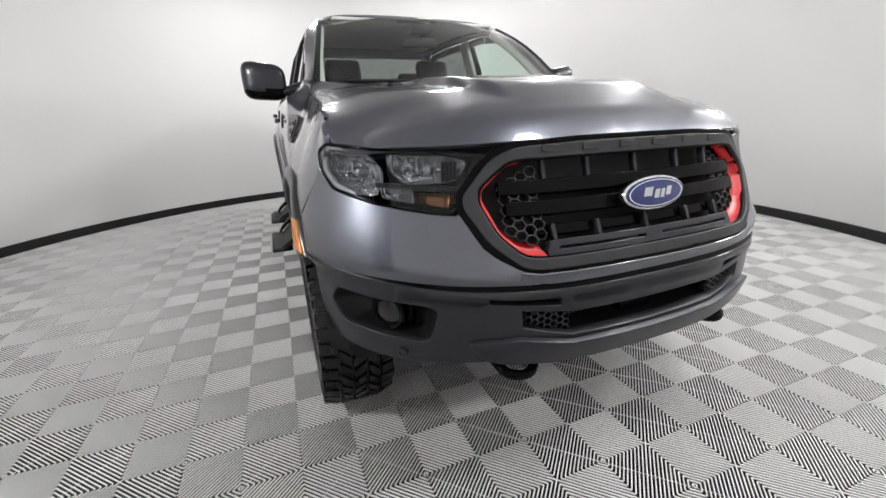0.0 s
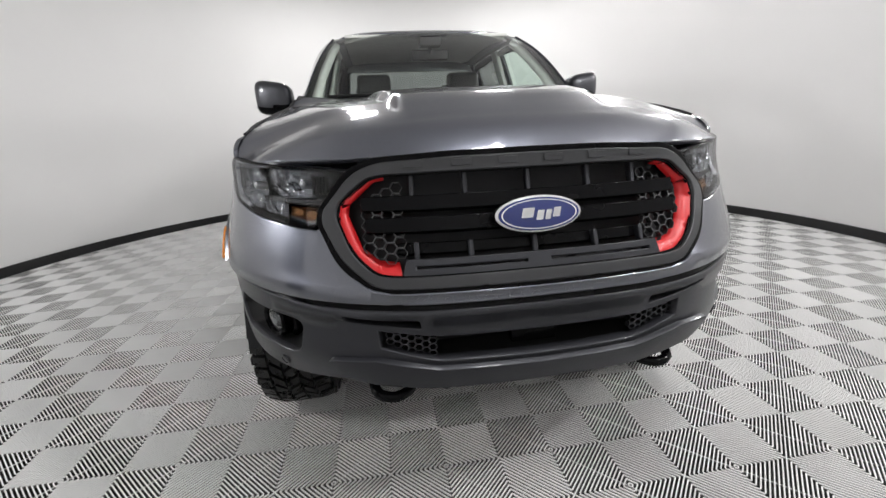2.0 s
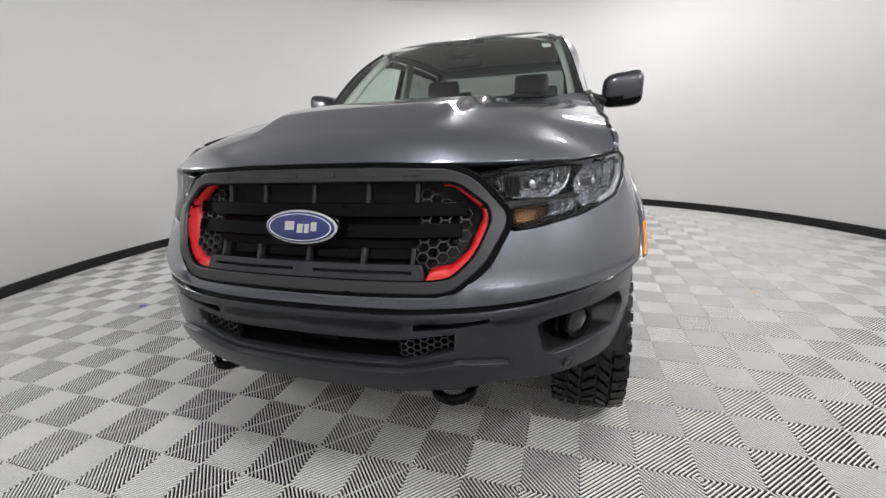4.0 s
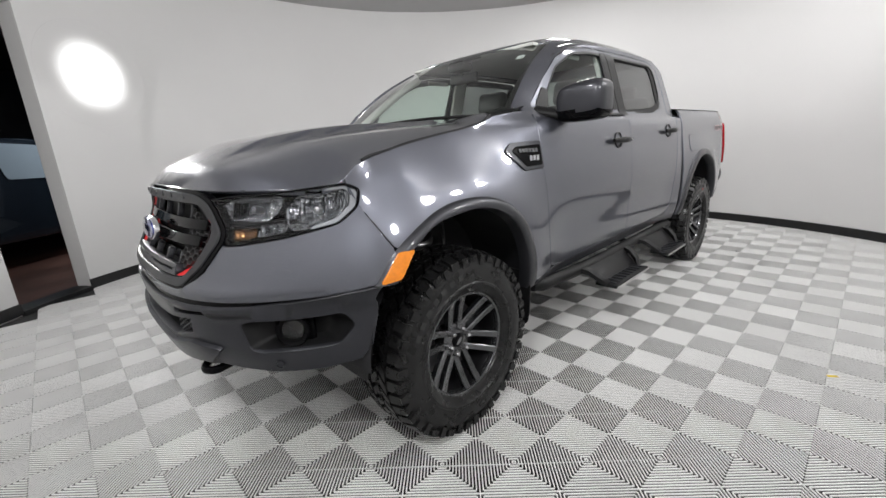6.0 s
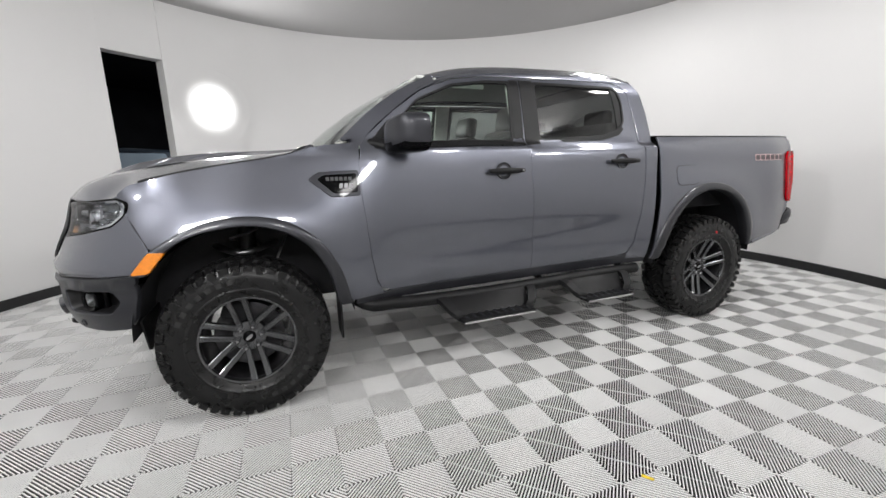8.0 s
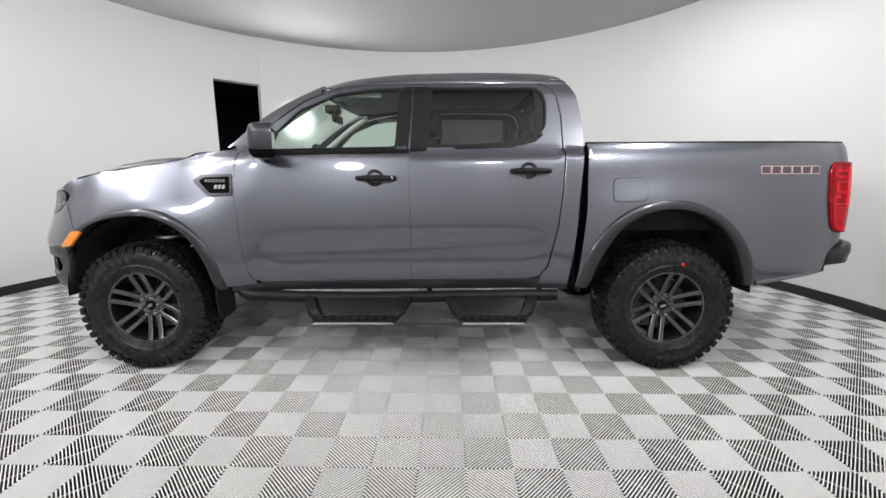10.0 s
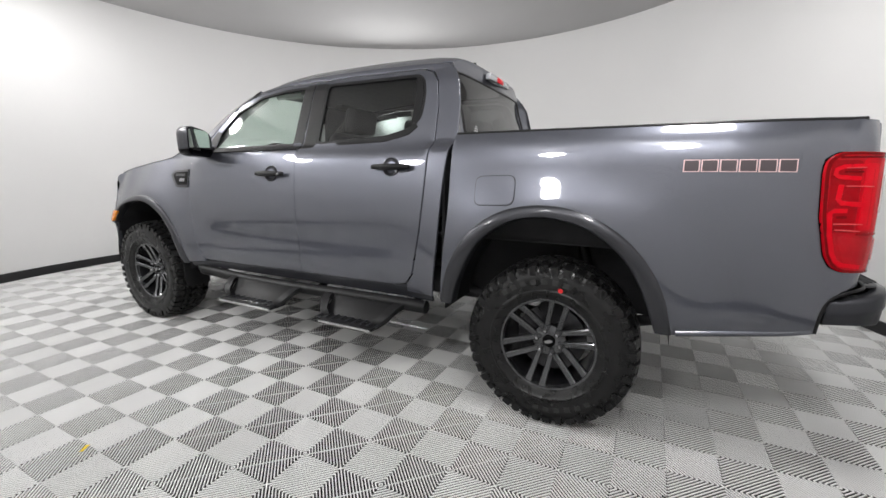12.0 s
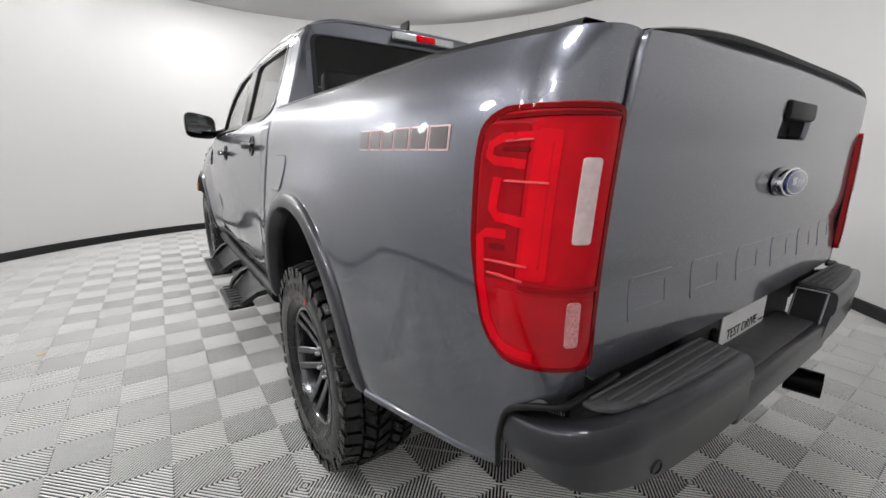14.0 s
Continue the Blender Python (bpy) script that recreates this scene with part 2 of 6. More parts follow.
def panel(name, outline, surf, mat, parent, label="", holes=(), step=0.045, thick=0.014, out=None, lift=0.0, fine=0.02):
    """A skin over the surface surf(u, v), cut to an outline with holes, with turned-in edges. out: a point's outward direction."""
    rings = [dense(outline, fine)] + [dense(h, fine) for h in holes]
    pts, edges = [], []
    for ring in rings:
        s = len(pts)
        pts += ring
        edges += [(s + i, s + (i + 1) % len(ring)) for i in range(len(ring))]
    border = np.array(pts)
    lo, hi = border.min(0), border.max(0)
    for i in range(int((hi[0] - lo[0]) / step) + 1):
        for j in range(int((hi[1] - lo[1]) / step) + 1):
            u, v = lo[0] + (i + 0.5) * step, lo[1] + (j + 0.5) * step
            if inside(rings[0], u, v) and not any(inside(h, u, v) for h in rings[1:]):
                if ((border - (u, v)) ** 2).sum(1).min() > (0.5 * fine + 0.006) ** 2:
                    pts.append((u, v))
    got = geometry.delaunay_2d_cdt([Vector(p) for p in pts], edges, [], 0, 1e-6)
    flat_pts, tris = got[0], got[2]
    keep = []
    for t in tris:
        c = sum((flat_pts[k] for k in t), Vector((0, 0))) / len(t)
        if inside(rings[0], c.x, c.y) and not any(inside(h, c.x, c.y) for h in rings[1:]):
            keep.append(list(t))
    verts, norms = [], []
    e = 0.004
    for p in flat_pts:
        u, v = p
        q = Vector(surf(u, v))
        n = (Vector(surf(u + e, v)) - Vector(surf(u - e, v))).cross(Vector(surf(u, v + e)) - Vector(surf(u, v - e)))
        n = n.normalized() if n.length > 1e-12 else Vector((0, 0, 1))
        if n.dot(Vector(out(q) if callable(out) else out)) < 0:
            n = -n
        verts.append(q + n * lift)
        norms.append(n)
    count = {}
    faces = []
    for t in keep:
        n = (verts[t[1]] - verts[t[0]]).cross(verts[t[2]] - verts[t[0]])
        if n.dot(norms[t[0]]) < 0:
            t = t[::-1]
        faces.append(t)
        for a, b in zip(t, t[1:] + t[:1]):
            count[(a, b)] = 1
    rim = [(a, b) for a, b in count if (b, a) not in count]
    if thick:
        rn = {}
        for a, b in rim:
            side = (verts[b] - verts[a]).cross(norms[a]).normalized()
            for k in (a, b):
                rn[k] = rn.get(k, Vector((0, 0, 0))) + side
        top, mid, low = {}, {}, {}
        for k, s in rn.items():
            s = s.normalized()
            base, n0 = verts[k], norms[k]
            r = min(0.004, thick * 0.4)
            mid[k] = len(verts)
            verts.append(base + s * r * 0.75 - n0 * r * 0.8)
            norms.append((s + n0 * 0.35).normalized())
            low[k] = len(verts)
            verts.append(base + s * r * 0.75 - n0 * thick)
            norms.append(s)
        for a, b in rim:
            faces.append([b, a, mid[a], mid[b]])
            faces.append([mid[b], mid[a], low[a], low[b]])
    return mesh_object(name, verts, faces, mat, parent, label, norms)


def box(bm, c, size, bevel=0.0, seg=2, m=None):
    """A bevelled box in bm."""
    got = bmesh.ops.create_cube(bm, size=1, matrix=(m or Matrix()) @ Matrix.LocRotScale(c, None, size))
    if bevel:
        es = list({e for v in got["verts"] for e in v.link_edges})
        bmesh.ops.bevel(bm, geom=es, offset=bevel, segments=seg, affect="EDGES", profile=0.5)
    return bm


def solid(name, c, size, mat, parent, bevel=0.005, seg=2, label="", m=None):
    return part(name, box(bmesh.new(), c, size, bevel, seg, m), mat, parent, label)


def tube(name, points, r, mat, parent, label="", n=12, smooth_n=0, bm=None):
    pts = [Vector(p) for p in (curve(points, smooth_n) if smooth_n else points)]
    own = bm is None
    bm = bm or bmesh.new()
    rings = []
    for i, p in enumerate(pts):
        d = (pts[min(i + 1, len(pts) - 1)] - pts[max(i - 1, 0)]).normalized()
        q = d.to_track_quat("Z", "Y")
        rings.append([bm.verts.new(p + q @ Vector((r * math.cos(2 * math.pi * k / n), r * math.sin(2 * math.pi * k / n), 0))) for k in range(n)])
    for a, b in zip(rings, rings[1:]):
        for k in range(n):
            bm.faces.new((a[k], a[(k + 1) % n], b[(k + 1) % n], b[k]))
    bm.faces.new(rings[0][::-1])
    bm.faces.new(rings[-1])
    return part(name, bm, mat, parent, label, 50) if own else bm


def lathe(profile, n=64, axis="x", bm=None, closed=False):
    """Turns (radius, along) round the x axis."""
    bm = bm or bmesh.new()
    rings = []
    for r, a in profile:
        rings.append([bm.verts.new((a, r * math.cos(2 * math.pi * k / n), r * math.sin(2 * math.pi * k / n))) for k in range(n)])
    pairs = list(zip(rings, rings[1:])) + ([(rings[-1], rings[0])] if closed else [])
    for a, b in pairs:
        for k in range(n):
            bm.faces.new((a[k], a[(k + 1) % n], b[(k + 1) % n], b[k]))
    return bm


def plate(name, outline, thickness, place, mat, parent, label="", bevel=0.002):
    """A flat slab of the outline (u, v), laid into place by a matrix (u: x, v: y, out: z)."""
    bm = bmesh.new()
    f = bm.faces.new([bm.verts.new((u, v, 0)) for u, v in outline])
    got = bmesh.ops.extrude_face_region(bm, geom=[f])
    vs = [g for g in got["geom"] if isinstance(g, bmesh.types.BMVert)]
    bmesh.ops.translate(bm, verts=vs, vec=(0, 0, thickness))
    if bevel:
        top = [e for e in bm.edges if all(v in vs for v in e.verts)]
        bmesh.ops.bevel(bm, geom=top, offset=bevel, segments=2, affect="EDGES", profile=0.5)
    bm.transform(place)
    return part(name, bm, mat, parent, label)


def honeycomb(name, poly, r, surf, mat, parent, depth=0.012, wall=0.18, label=""):
    """A mesh of hexagon cells inside poly (u, v), laid on surf(u, v, d), d going in."""
    us, vs = [p[0] for p in poly], [p[1] for p in poly]
    verts, faces = [], []
    row, v = 0, min(vs)
    while v < max(vs):
        u = min(us) + (r * 1.5 if row % 2 else 0) * 1.0
        while u < max(us) + r:
            if inside(poly, u, v):
                s = len(verts)
                for rr, d in ((r * 1.0, 0), (r * (1 - wall), 0), (r * (1 - wall), depth)):
                    for k in range(6):
                        verts.append(surf(u + rr * math.cos(math.pi * k / 3), v + 0.85 * rr * math.sin(math.pi * k / 3), d))
                for k in range(6):
                    j = (k + 1) % 6
                    faces += [(s + k, s + j, s + 6 + j, s + 6 + k), (s + 6 + k, s + 6 + j, s + 12 + j, s + 12 + k)]
            u += 3 * r
        v += 0.85 * r * math.sin(math.pi / 3)
        row += 1
    return tagged(mesh_object(name, verts, faces, mat, parent, label, flat=True), kind="stuff")

# ---- the room ----
def ring_wall(name, r0, r1, z0, z1, az0, az1, mat, label, n=150, category="wall"):
    """A curved wall between two radii, from az0 to az1 degrees."""
    verts, faces = [], []
    for i in range(n + 1):
        a = az0 + (az1 - az0) * i / n
        for r, z in ((r0, z0), (r0, z1), (r1, z1), (r1, z0)):
            verts.append(polar(a, r, z))
    for i in range(n):
        s = 4 * i
        for k in range(4):
            faces.append((s + k, s + (k + 1) % 4, s + 4 + (k + 1) % 4, s + 4 + k))
    faces += [(3, 2, 1, 0), (4 * n, 4 * n + 1, 4 * n + 2, 4 * n + 3)]
    bm = bmesh.new()
    vs = [bm.verts.new(v) for v in verts]
    for f in faces:
        bm.faces.new([vs[k] for k in f])
    return tagged(part(name, bm, mat), label, category, kind="structure")


ring_wall("wall_round", ROOM_R, ROOM_R + 0.16, -0.02, ROOM_H, DOOR_AZ[1], DOOR_AZ[0] + 360, WALL, "curved seamless white painted studio wall")
ring_wall("baseboard", ROOM_R - 0.022, ROOM_R - 0.001, 0.0, 0.095, DOOR_AZ[1], DOOR_AZ[0] + 360, BASE, "black baseboard along the curved white wall", category="baseboard")
ring_wall("wall_over_door", ROOM_R, ROOM_R + 0.16, 2.6, ROOM_H, DOOR_AZ[0] + 0.001, DOOR_AZ[1] - 0.001, WALL, "white wall above the doorway", 10)
ring_wall("wall_panel", ROOM_R - 0.014, ROOM_R - 0.001, 0.097, ROOM_H, DOOR_AZ[0] - 12.5, DOOR_AZ[0], WALL, "flush white wall panel beside the doorway", 24)
ring_wall("threshold", ROOM_R - 0.03, ROOM_R + 0.18, -0.0165, 0.028, DOOR_AZ[0] + 0.05, DOOR_AZ[1] - 0.05, BASE, "dark scuffed threshold strip in the doorway", 12, "threshold")
bm = bmesh.new()
bmesh.ops.create_circle(bm, cap_ends=True, segments=120, radius=ROOM_R + 0.3)
got = bmesh.ops.extrude_face_region(bm, geom=list(bm.faces))
bmesh.ops.translate(bm, verts=[g for g in got["geom"] if isinstance(g, bmesh.types.BMVert)], vec=(0, 0, 0.2))
bm.transform(Matrix.Translation((ROOM_X, ROOM_Y, ROOM_H + 0.003)))
tagged(part("ceiling", bm, CEILING), "plain pale grey flat studio ceiling", "ceiling", kind="structure")
bm = bmesh.new()
bmesh.ops.create_circle(bm, cap_ends=True, segments=120, radius=ROOM_R + 0.13)
bm.transform(Matrix.Translation((ROOM_X, ROOM_Y, -0.0170)))
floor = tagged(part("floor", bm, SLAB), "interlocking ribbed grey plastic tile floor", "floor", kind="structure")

def lamp_halo_material():
    """A lamp face, bright in its middle, with its glare painted round it and fading to the edge."""
    m = material("lamp_face_with_halo", (0.75, 0.745, 0.74), 0.75)
    nt = m.node_tree
    tc = nt.nodes.new("ShaderNodeTexCoord")
    ln = nt.nodes.new("ShaderNodeVectorMath")
    ln.operation = "LENGTH"
    mr = nt.nodes.new("ShaderNodeMapRange")
    mr.interpolation_type = "SMOOTHSTEP"
    mr.inputs["From Min"].default_value, mr.inputs["From Max"].default_value = 0.08, 0.50
    mr.inputs["To Min"].default_value, mr.inputs["To Max"].default_value = 1.7, 0.0
    pw = nt.nodes.new("ShaderNodeMath")
    pw.operation = "POWER"
    pw.inputs[1].default_value = 3.0
    b = nt.nodes["Principled BSDF"]
    b.inputs["Emission Color"].default_value = (1, 1, 1, 1)
    nt.links.new(tc.outputs["Object"], ln.inputs[0])
    nt.links.new(ln.outputs["Value"], mr.inputs["Value"])
    nt.links.new(mr.outputs["Result"], pw.inputs[0])
    nt.links.new(pw.outputs["Value"], b.inputs["Emission Strength"])
    return m


LAMP_HALO = lamp_halo_material()
# round lamps: a disc on the wall whose outer glow is painted glare
for az in LAMP_AZ:
    m = look(polar(az, ROOM_R - 0.0145, 2.08), polar(az + 180, ROOM_R, 2.08)) @ Matrix.Rotation(math.pi / 2, 4, "Y")
    base = new("wall_lamp")
    tagged(base, "round glowing white lamp on the curved wall", "lamp")
    for name, profile, mat, label in (("diffuser", [(0.001, 0.010), (0.15, 0.0095), (0.30, 0.006), (0.48, 0.0012), (0.50, 0.0004)], LAMP_HALO, "glowing white diffuser"), ("bezel", [(0.50, 0.0004), (0.503, 0.0016), (0.507, 0.0002)], WALL, "thin white bezel")):
        bm = lathe(profile, 64)
        for v in bm.verts:
            q = m @ v.co
            a = math.degrees(math.atan2(q.y - ROOM_Y, q.x - ROOM_X))
            v.co = m.inverted() @ polar(a, ROOM_R - 0.0145 - v.co.x, q.z)
        part(name, bm, mat, base, label)
    base.matrix_world = m

# added round ceiling lamps, kept out of view to brighten the room
first = None
for k, p in enumerate(CEILING_FILLS):
    if first is None:
        first = base = tagged(new("ceiling_lamp"), "added round white lamp on the ceiling, out of view", "lamp", group="ceiling lamps")
        rot = Matrix.Rotation(math.pi / 2, 4, "Y")
        bm = lathe([(0.262, 0.0), (0.285, 0.0), (0.285, 0.04), (0.262, 0.04)], 48, closed=True)
        bm.transform(rot)
        part("frame", bm, WHITE, base)
        bm = lathe([(0.001, 0.03), (0.26, 0.03), (0.26, 0.01), (0.001, 0.01)], 48)
        bm.transform(rot)
        part("diffuser", bm, GLOW, base, "glowing white diffuser")
        base.location = p
    else:
        copy_thing(first, Matrix.Translation(p))

# round flood lamps on the wall
first = None
for m in FLOOD_PLACES:
    if first is None:
        first = tagged(new("flood_lamp"), "round white flood lamp on the curved wall", "lamp", group="flood lamps")
        rot = Matrix.Rotation(math.pi / 2, 4, "Y")
        bm = lathe([(0.19, 0.0), (0.205, 0.0), (0.21, 0.06), (0.20, 0.078), (0.186, 0.078), (0.186, 0.05)], 48)
        bm.transform(rot)
        part("housing", bm, WHITE, first, "white round lamp housing")
        bm = lathe([(0.001, 0.062), (0.186, 0.062), (0.186, 0.05), (0.001, 0.05)], 48)
        bm.transform(rot)
        part("diffuser", bm, GLOW, first, "glowing white diffuser")
        first.matrix_world = m
    else:
        copy_thing(first, m)

# ---- the dark garage beyond the doorway ----
mid = (DOOR_AZ[0] + DOOR_AZ[1]) / 2
G0 = polar(mid, ROOM_R + 0.16)
turn = Matrix.Translation(G0) @ Matrix.Rotation(radians(mid), 4, "Z")  # x: outwards, y: along the wall


def garage_slab(name, c, size, mat, label, category):
    bm = box(bmesh.new(), c, size)
    bm.transform(turn)
    return tagged(part(name, bm, mat), label, category, kind="structure")


garage_slab("garage_floor", (3.2, -1.5, -0.06), (6.4, 12, 0.08), BROWN, "reddish brown stained concrete floor of a dark garage", "floor")
garage_slab("garage_wall_back", (6.4, -1.5, 1.6), (0.1, 12, 3.4), GARAGE, "garage wall coloured dark as if unlit", "wall")
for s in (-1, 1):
    garage_slab("garage_wall_side", (3.2, 6 * s - 1.5, 1.6), (6.4, 0.1, 3.4), GARAGE, "garage wall coloured dark as if unlit", "wall")
# added lamp without a fixture, to brighten the garage and the car
disc_light("garage_fill", turn @ Matrix.Translation((0.9, -2.6, 3.1)), 0.4, 40, (0.9, 0.95, 1))
garage_slab("garage_ceiling", (3.2, -1.5, 3.35), (6.4, 12, 0.1), GARAGE, "garage ceiling coloured dark as if unlit", "ceiling")


def build_suv():
    base = tagged(new("parked_suv"), "dark blue parked car in the unlit garage", "car")
    base.matrix_world = turn @ Matrix.Translation((1.75, -1.75, -0.02)) @ Matrix.Rotation(radians(0), 4, "Z")
    side = rounded([(-2.1, 0.35), (-2.15, 0.75), (-2.0, 0.95), (-0.95, 1.05), (-0.45, 1.6), (1.5, 1.66), (2.05, 1.1), (2.1, 0.4), (1.75, 0.32), (1.7, 0.62), (1.4, 0.78), (1.05, 0.72), (0.9, 0.32), (-0.9, 0.32), (-1.0, 0.66), (-1.3, 0.78), (-1.62, 0.64), (-1.7, 0.33)], 0.12)
    bm = bmesh.new()
    f = bm.faces.new([bm.verts.new((0, u, v)) for u, v in side])
    got = bmesh.ops.extrude_face_region(bm, geom=[f])
    bmesh.ops.translate(bm, verts=[g for g in got["geom"] if isinstance(g, bmesh.types.BMVert)], vec=(1.8, 0, 0))
    for v in bm.verts:
        if v.co.z > 1.05:
            v.co.x = 0.9 + (v.co.x - 0.9) * (1 - 0.35 * (v.co.z - 1.05))
    bmesh.ops.bevel(bm, geom=[e for e in bm.edges if abs(e.verts[0].co.x - e.verts[1].co.x) < 0.01 and (e.is_boundary or e.calc_face_angle(0) > 1.0)], offset=0.05, segments=3, affect="EDGES", profile=0.5)
    part("body", bm, SUV_PAINT, base)
    for pts in ([(-0.75, 1.08), (-0.35, 1.52), (0.35, 1.56), (0.35, 1.1)], [(0.43, 1.1), (0.43, 1.56), (1.3, 1.56), (1.65, 1.15)]):
        bm = bmesh.new()
        bm.faces.new([bm.verts.new((-0.004 + (v - 1.05) * 0.315, u, v)) for u, v in rounded(pts, 0.06)])
        # pale base colour paints in the daylight that shows in the glass
        part("window", bm, material("daylight_pale_window", (0.35, 0.42, 0.48), 0.1), base, "car window coloured pale for daylight")
    for y in (-1.32, 1.38):
        w = new("wheel")
        w.parent, w.location = base, (0.1, y, 0.34)
        part("tyre", lathe([(0.2, -0.1), (0.33, -0.09), (0.34, 0.0), (0.33, 0.1), (0.2, 0.1)], 40), RUBBER, w)
        bm = lathe([(0.05, -0.09), (0.06, -0.11), (0.07, -0.06), (0.19, -0.05), (0.215, -0.1), (0.2, 0.0), (0.001, 0.0)], 40)
        for k in range(5):
            box(bm, (-0.085, 0, 0.125), (0.03, 0.05, 0.16), 0.008, 1, Matrix.Rotation(2 * math.pi * k / 5, 4, "X"))
        part("rim", bm, STEEL, w)


build_suv()


# dark colour that paints shade into the deep part of the rib gaps
GAP_SHADE = material("shaded_rib_sides", (0.12, 0.12, 0.118), 0.8, 0, 0, 5, 0.3)


# floor tiles, each with four fields of slanting ribs
def tile_mesh():
    verts, faces = [], []
    n = 23
    pitch = 0.2 * math.sqrt(2) / n

    def rib(c, d, p, half, w, top, low):
        s = len(verts)
        for e in (-1, 1):
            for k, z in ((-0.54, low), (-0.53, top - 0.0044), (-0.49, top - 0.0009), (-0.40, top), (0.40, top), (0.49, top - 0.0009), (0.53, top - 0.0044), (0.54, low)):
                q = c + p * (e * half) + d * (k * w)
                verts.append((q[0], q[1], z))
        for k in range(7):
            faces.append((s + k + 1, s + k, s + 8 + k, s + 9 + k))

    for sx in (-1, 1):
        for sy in (-1, 1):
            d = np.array((sx, sy)) / math.sqrt(2)
            p = np.array((-sy, sx)) / math.sqrt(2)
            for k in range(n):
                c = (k + 0.5) * pitch
                half = min(c, n * pitch - c)
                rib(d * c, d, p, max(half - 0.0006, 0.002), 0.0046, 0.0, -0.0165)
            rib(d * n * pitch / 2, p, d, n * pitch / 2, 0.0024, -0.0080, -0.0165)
    me = bpy.data.meshes.new("tile")
    me.from_pydata(verts, [], faces)
    me.materials.append(TILE)
    me.materials.append(GAP_SHADE)
    # the lowest side faces take the painted gap shade
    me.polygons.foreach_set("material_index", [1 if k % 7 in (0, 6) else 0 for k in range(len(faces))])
    me.update()
    return me


def lay_tiles():
    me = tile_mesh()
    for i in range(-11, 12):
        for j in range(-8, 16):
            x, y = 0.4 * i - 0.02, 0.4 * j - 0.04
            r = math.hypot(x - ROOM_X, y - ROOM_Y)
            az = math.degrees(math.atan2(y - ROOM_Y, x - ROOM_X)) % 360
            if r < ROOM_R + 0.27 and not (r > ROOM_R + 0.02 and DOOR_AZ[0] - 4 < az < DOOR_AZ[1] + 4):
                if r > ROOM_R - 0.29:
                    # tiles at the wall are cut to its line
                    bm = bmesh.new()
                    bm.from_mesh(me)
                    out = Vector((x - ROOM_X, y - ROOM_Y, 0)) / r
                    bmesh.ops.bisect_plane(bm, geom=bm.verts[:] + bm.edges[:] + bm.faces[:], plane_co=out * (ROOM_R + 0.03 - r), plane_no=out, clear_outer=True)
                    cut = bpy.data.meshes.new("tile")
                    bm.to_mesh(cut)
                    bm.free()
                    for m in me.materials:
                        cut.materials.append(m)
                    if not cut.vertices:
                        continue
                    t = new("tile", cut)
                else:
                    t = new("tile", me)
                t.parent = floor
                t.location = (x, y, 0)


def scraps():
    for name, c, rz, size, mat, label in (("tape_scrap", (2.0, 1.476), 35, (0.045, 0.016, 0.002), YELLOW, "scrap of yellow tape on the ribbed floor"), ("blue_scrap", (-2.45, 0.30), 20, (0.05, 0.03, 0.006), BLUE_SCRAP, "small blue scrap lying on the ribbed floor"), ("dirt_crumb", (1.15, 3.75), 60, (0.02, 0.008, 0.004), BLACK, "small dark crumb lying on the ribbed floor")):
        bm = box(bmesh.new(), (0, 0, size[2] / 2 + 0.0005), size, size[2] * 0.3, 1)
        bm.transform(pose(c[0], c[1], 0.0005, 0, 0, rz))
        tagged(part(name, bm, mat), label, "litter")

# ---- the pickup truck ----
# its own axes: y to the rear from the front axle, x to its left side, z up from the floor
truck = tagged(new("pickup_truck"), "dark grey metallic four-door pickup truck parked on the tile floor", "pickup truck")
truck.matrix_world = pose(0.012, 0, 0, 0, 0, 0.43)

# front plan curve
PLAN = curve([(0, -0.915), (0.2, -0.910), (0.35, -0.893), (0.5, -0.853), (0.625, -0.79), (0.735, -0.705), (0.822, -0.605), (0.886, -0.495), (0.928, -0.38), (0.945, -0.27), (0.945, -0.10)], 200)
PU = np.r_[0, np.cumsum(np.linalg.norm(np.diff(PLAN, axis=0), axis=1))]


def U(px):
    """Way along the front plan curve to half-width px."""
    return float(np.interp(px + 0.026 * smooth((px - 0.6) / 0.26), PLAN[:, 0], PU))


def Uy(y):
    return float(np.interp(y, PLAN[:, 1], PU))


def front_scale(z):
    t = smooth((z - 0.74) / 0.37)
    low = smooth((0.62 - z) / 0.16)
    return 1 - 0.055 * t - 0.012 * low - 0.026 * smooth((0.785 - z) / 0.035), 1 - 0.125 * t - 0.045 * low


def front(u, z):
    s = -1 if u < 0 else 1
    px, py = np.interp(abs(u), PU, PLAN[:, 0]), np.interp(abs(u), PU, PLAN[:, 1])
    sx, sy = front_scale(z)
    return (s * px * sx, py * sy - 0.014 * math.exp(-(((z - 0.805) / 0.022) ** 2)) * smooth((0.9 - abs(u)) / 0.4) - 0.012 * smooth((z - 0.715) / 0.012) * smooth((0.762 - z) / 0.02), z)


def fx(x, z, d=0.0):
    """The front skin over half-width x, pushed in by d."""
    sx, sy = front_scale(z)
    return (x, float(np.interp(abs(x) / sx, PLAN[:, 0], PLAN[:, 1])) * sy + d, z)


WIDTH = spline([0.42, 0.50, 0.56, 0.63, 0.72, 0.82, 0.92, 1.0, 1.1, 1.2, 1.28, 1.33, 1.38, 1.42], [0.80, 0.838, 0.862, 0.876, 0.884, 0.890, 0.893, 0.891, 0.884, 0.873, 0.861, 0.847, 0.808, 0.76])


def arch_swell(y, z, cy, cz, reach=0.19):
    d = max(0.0, math.hypot(y - cy, z - cz) - 0.50)
    return 0.034 * math.exp(-((d / reach) ** 2)) * smooth((1.30 - z) / 0.26)


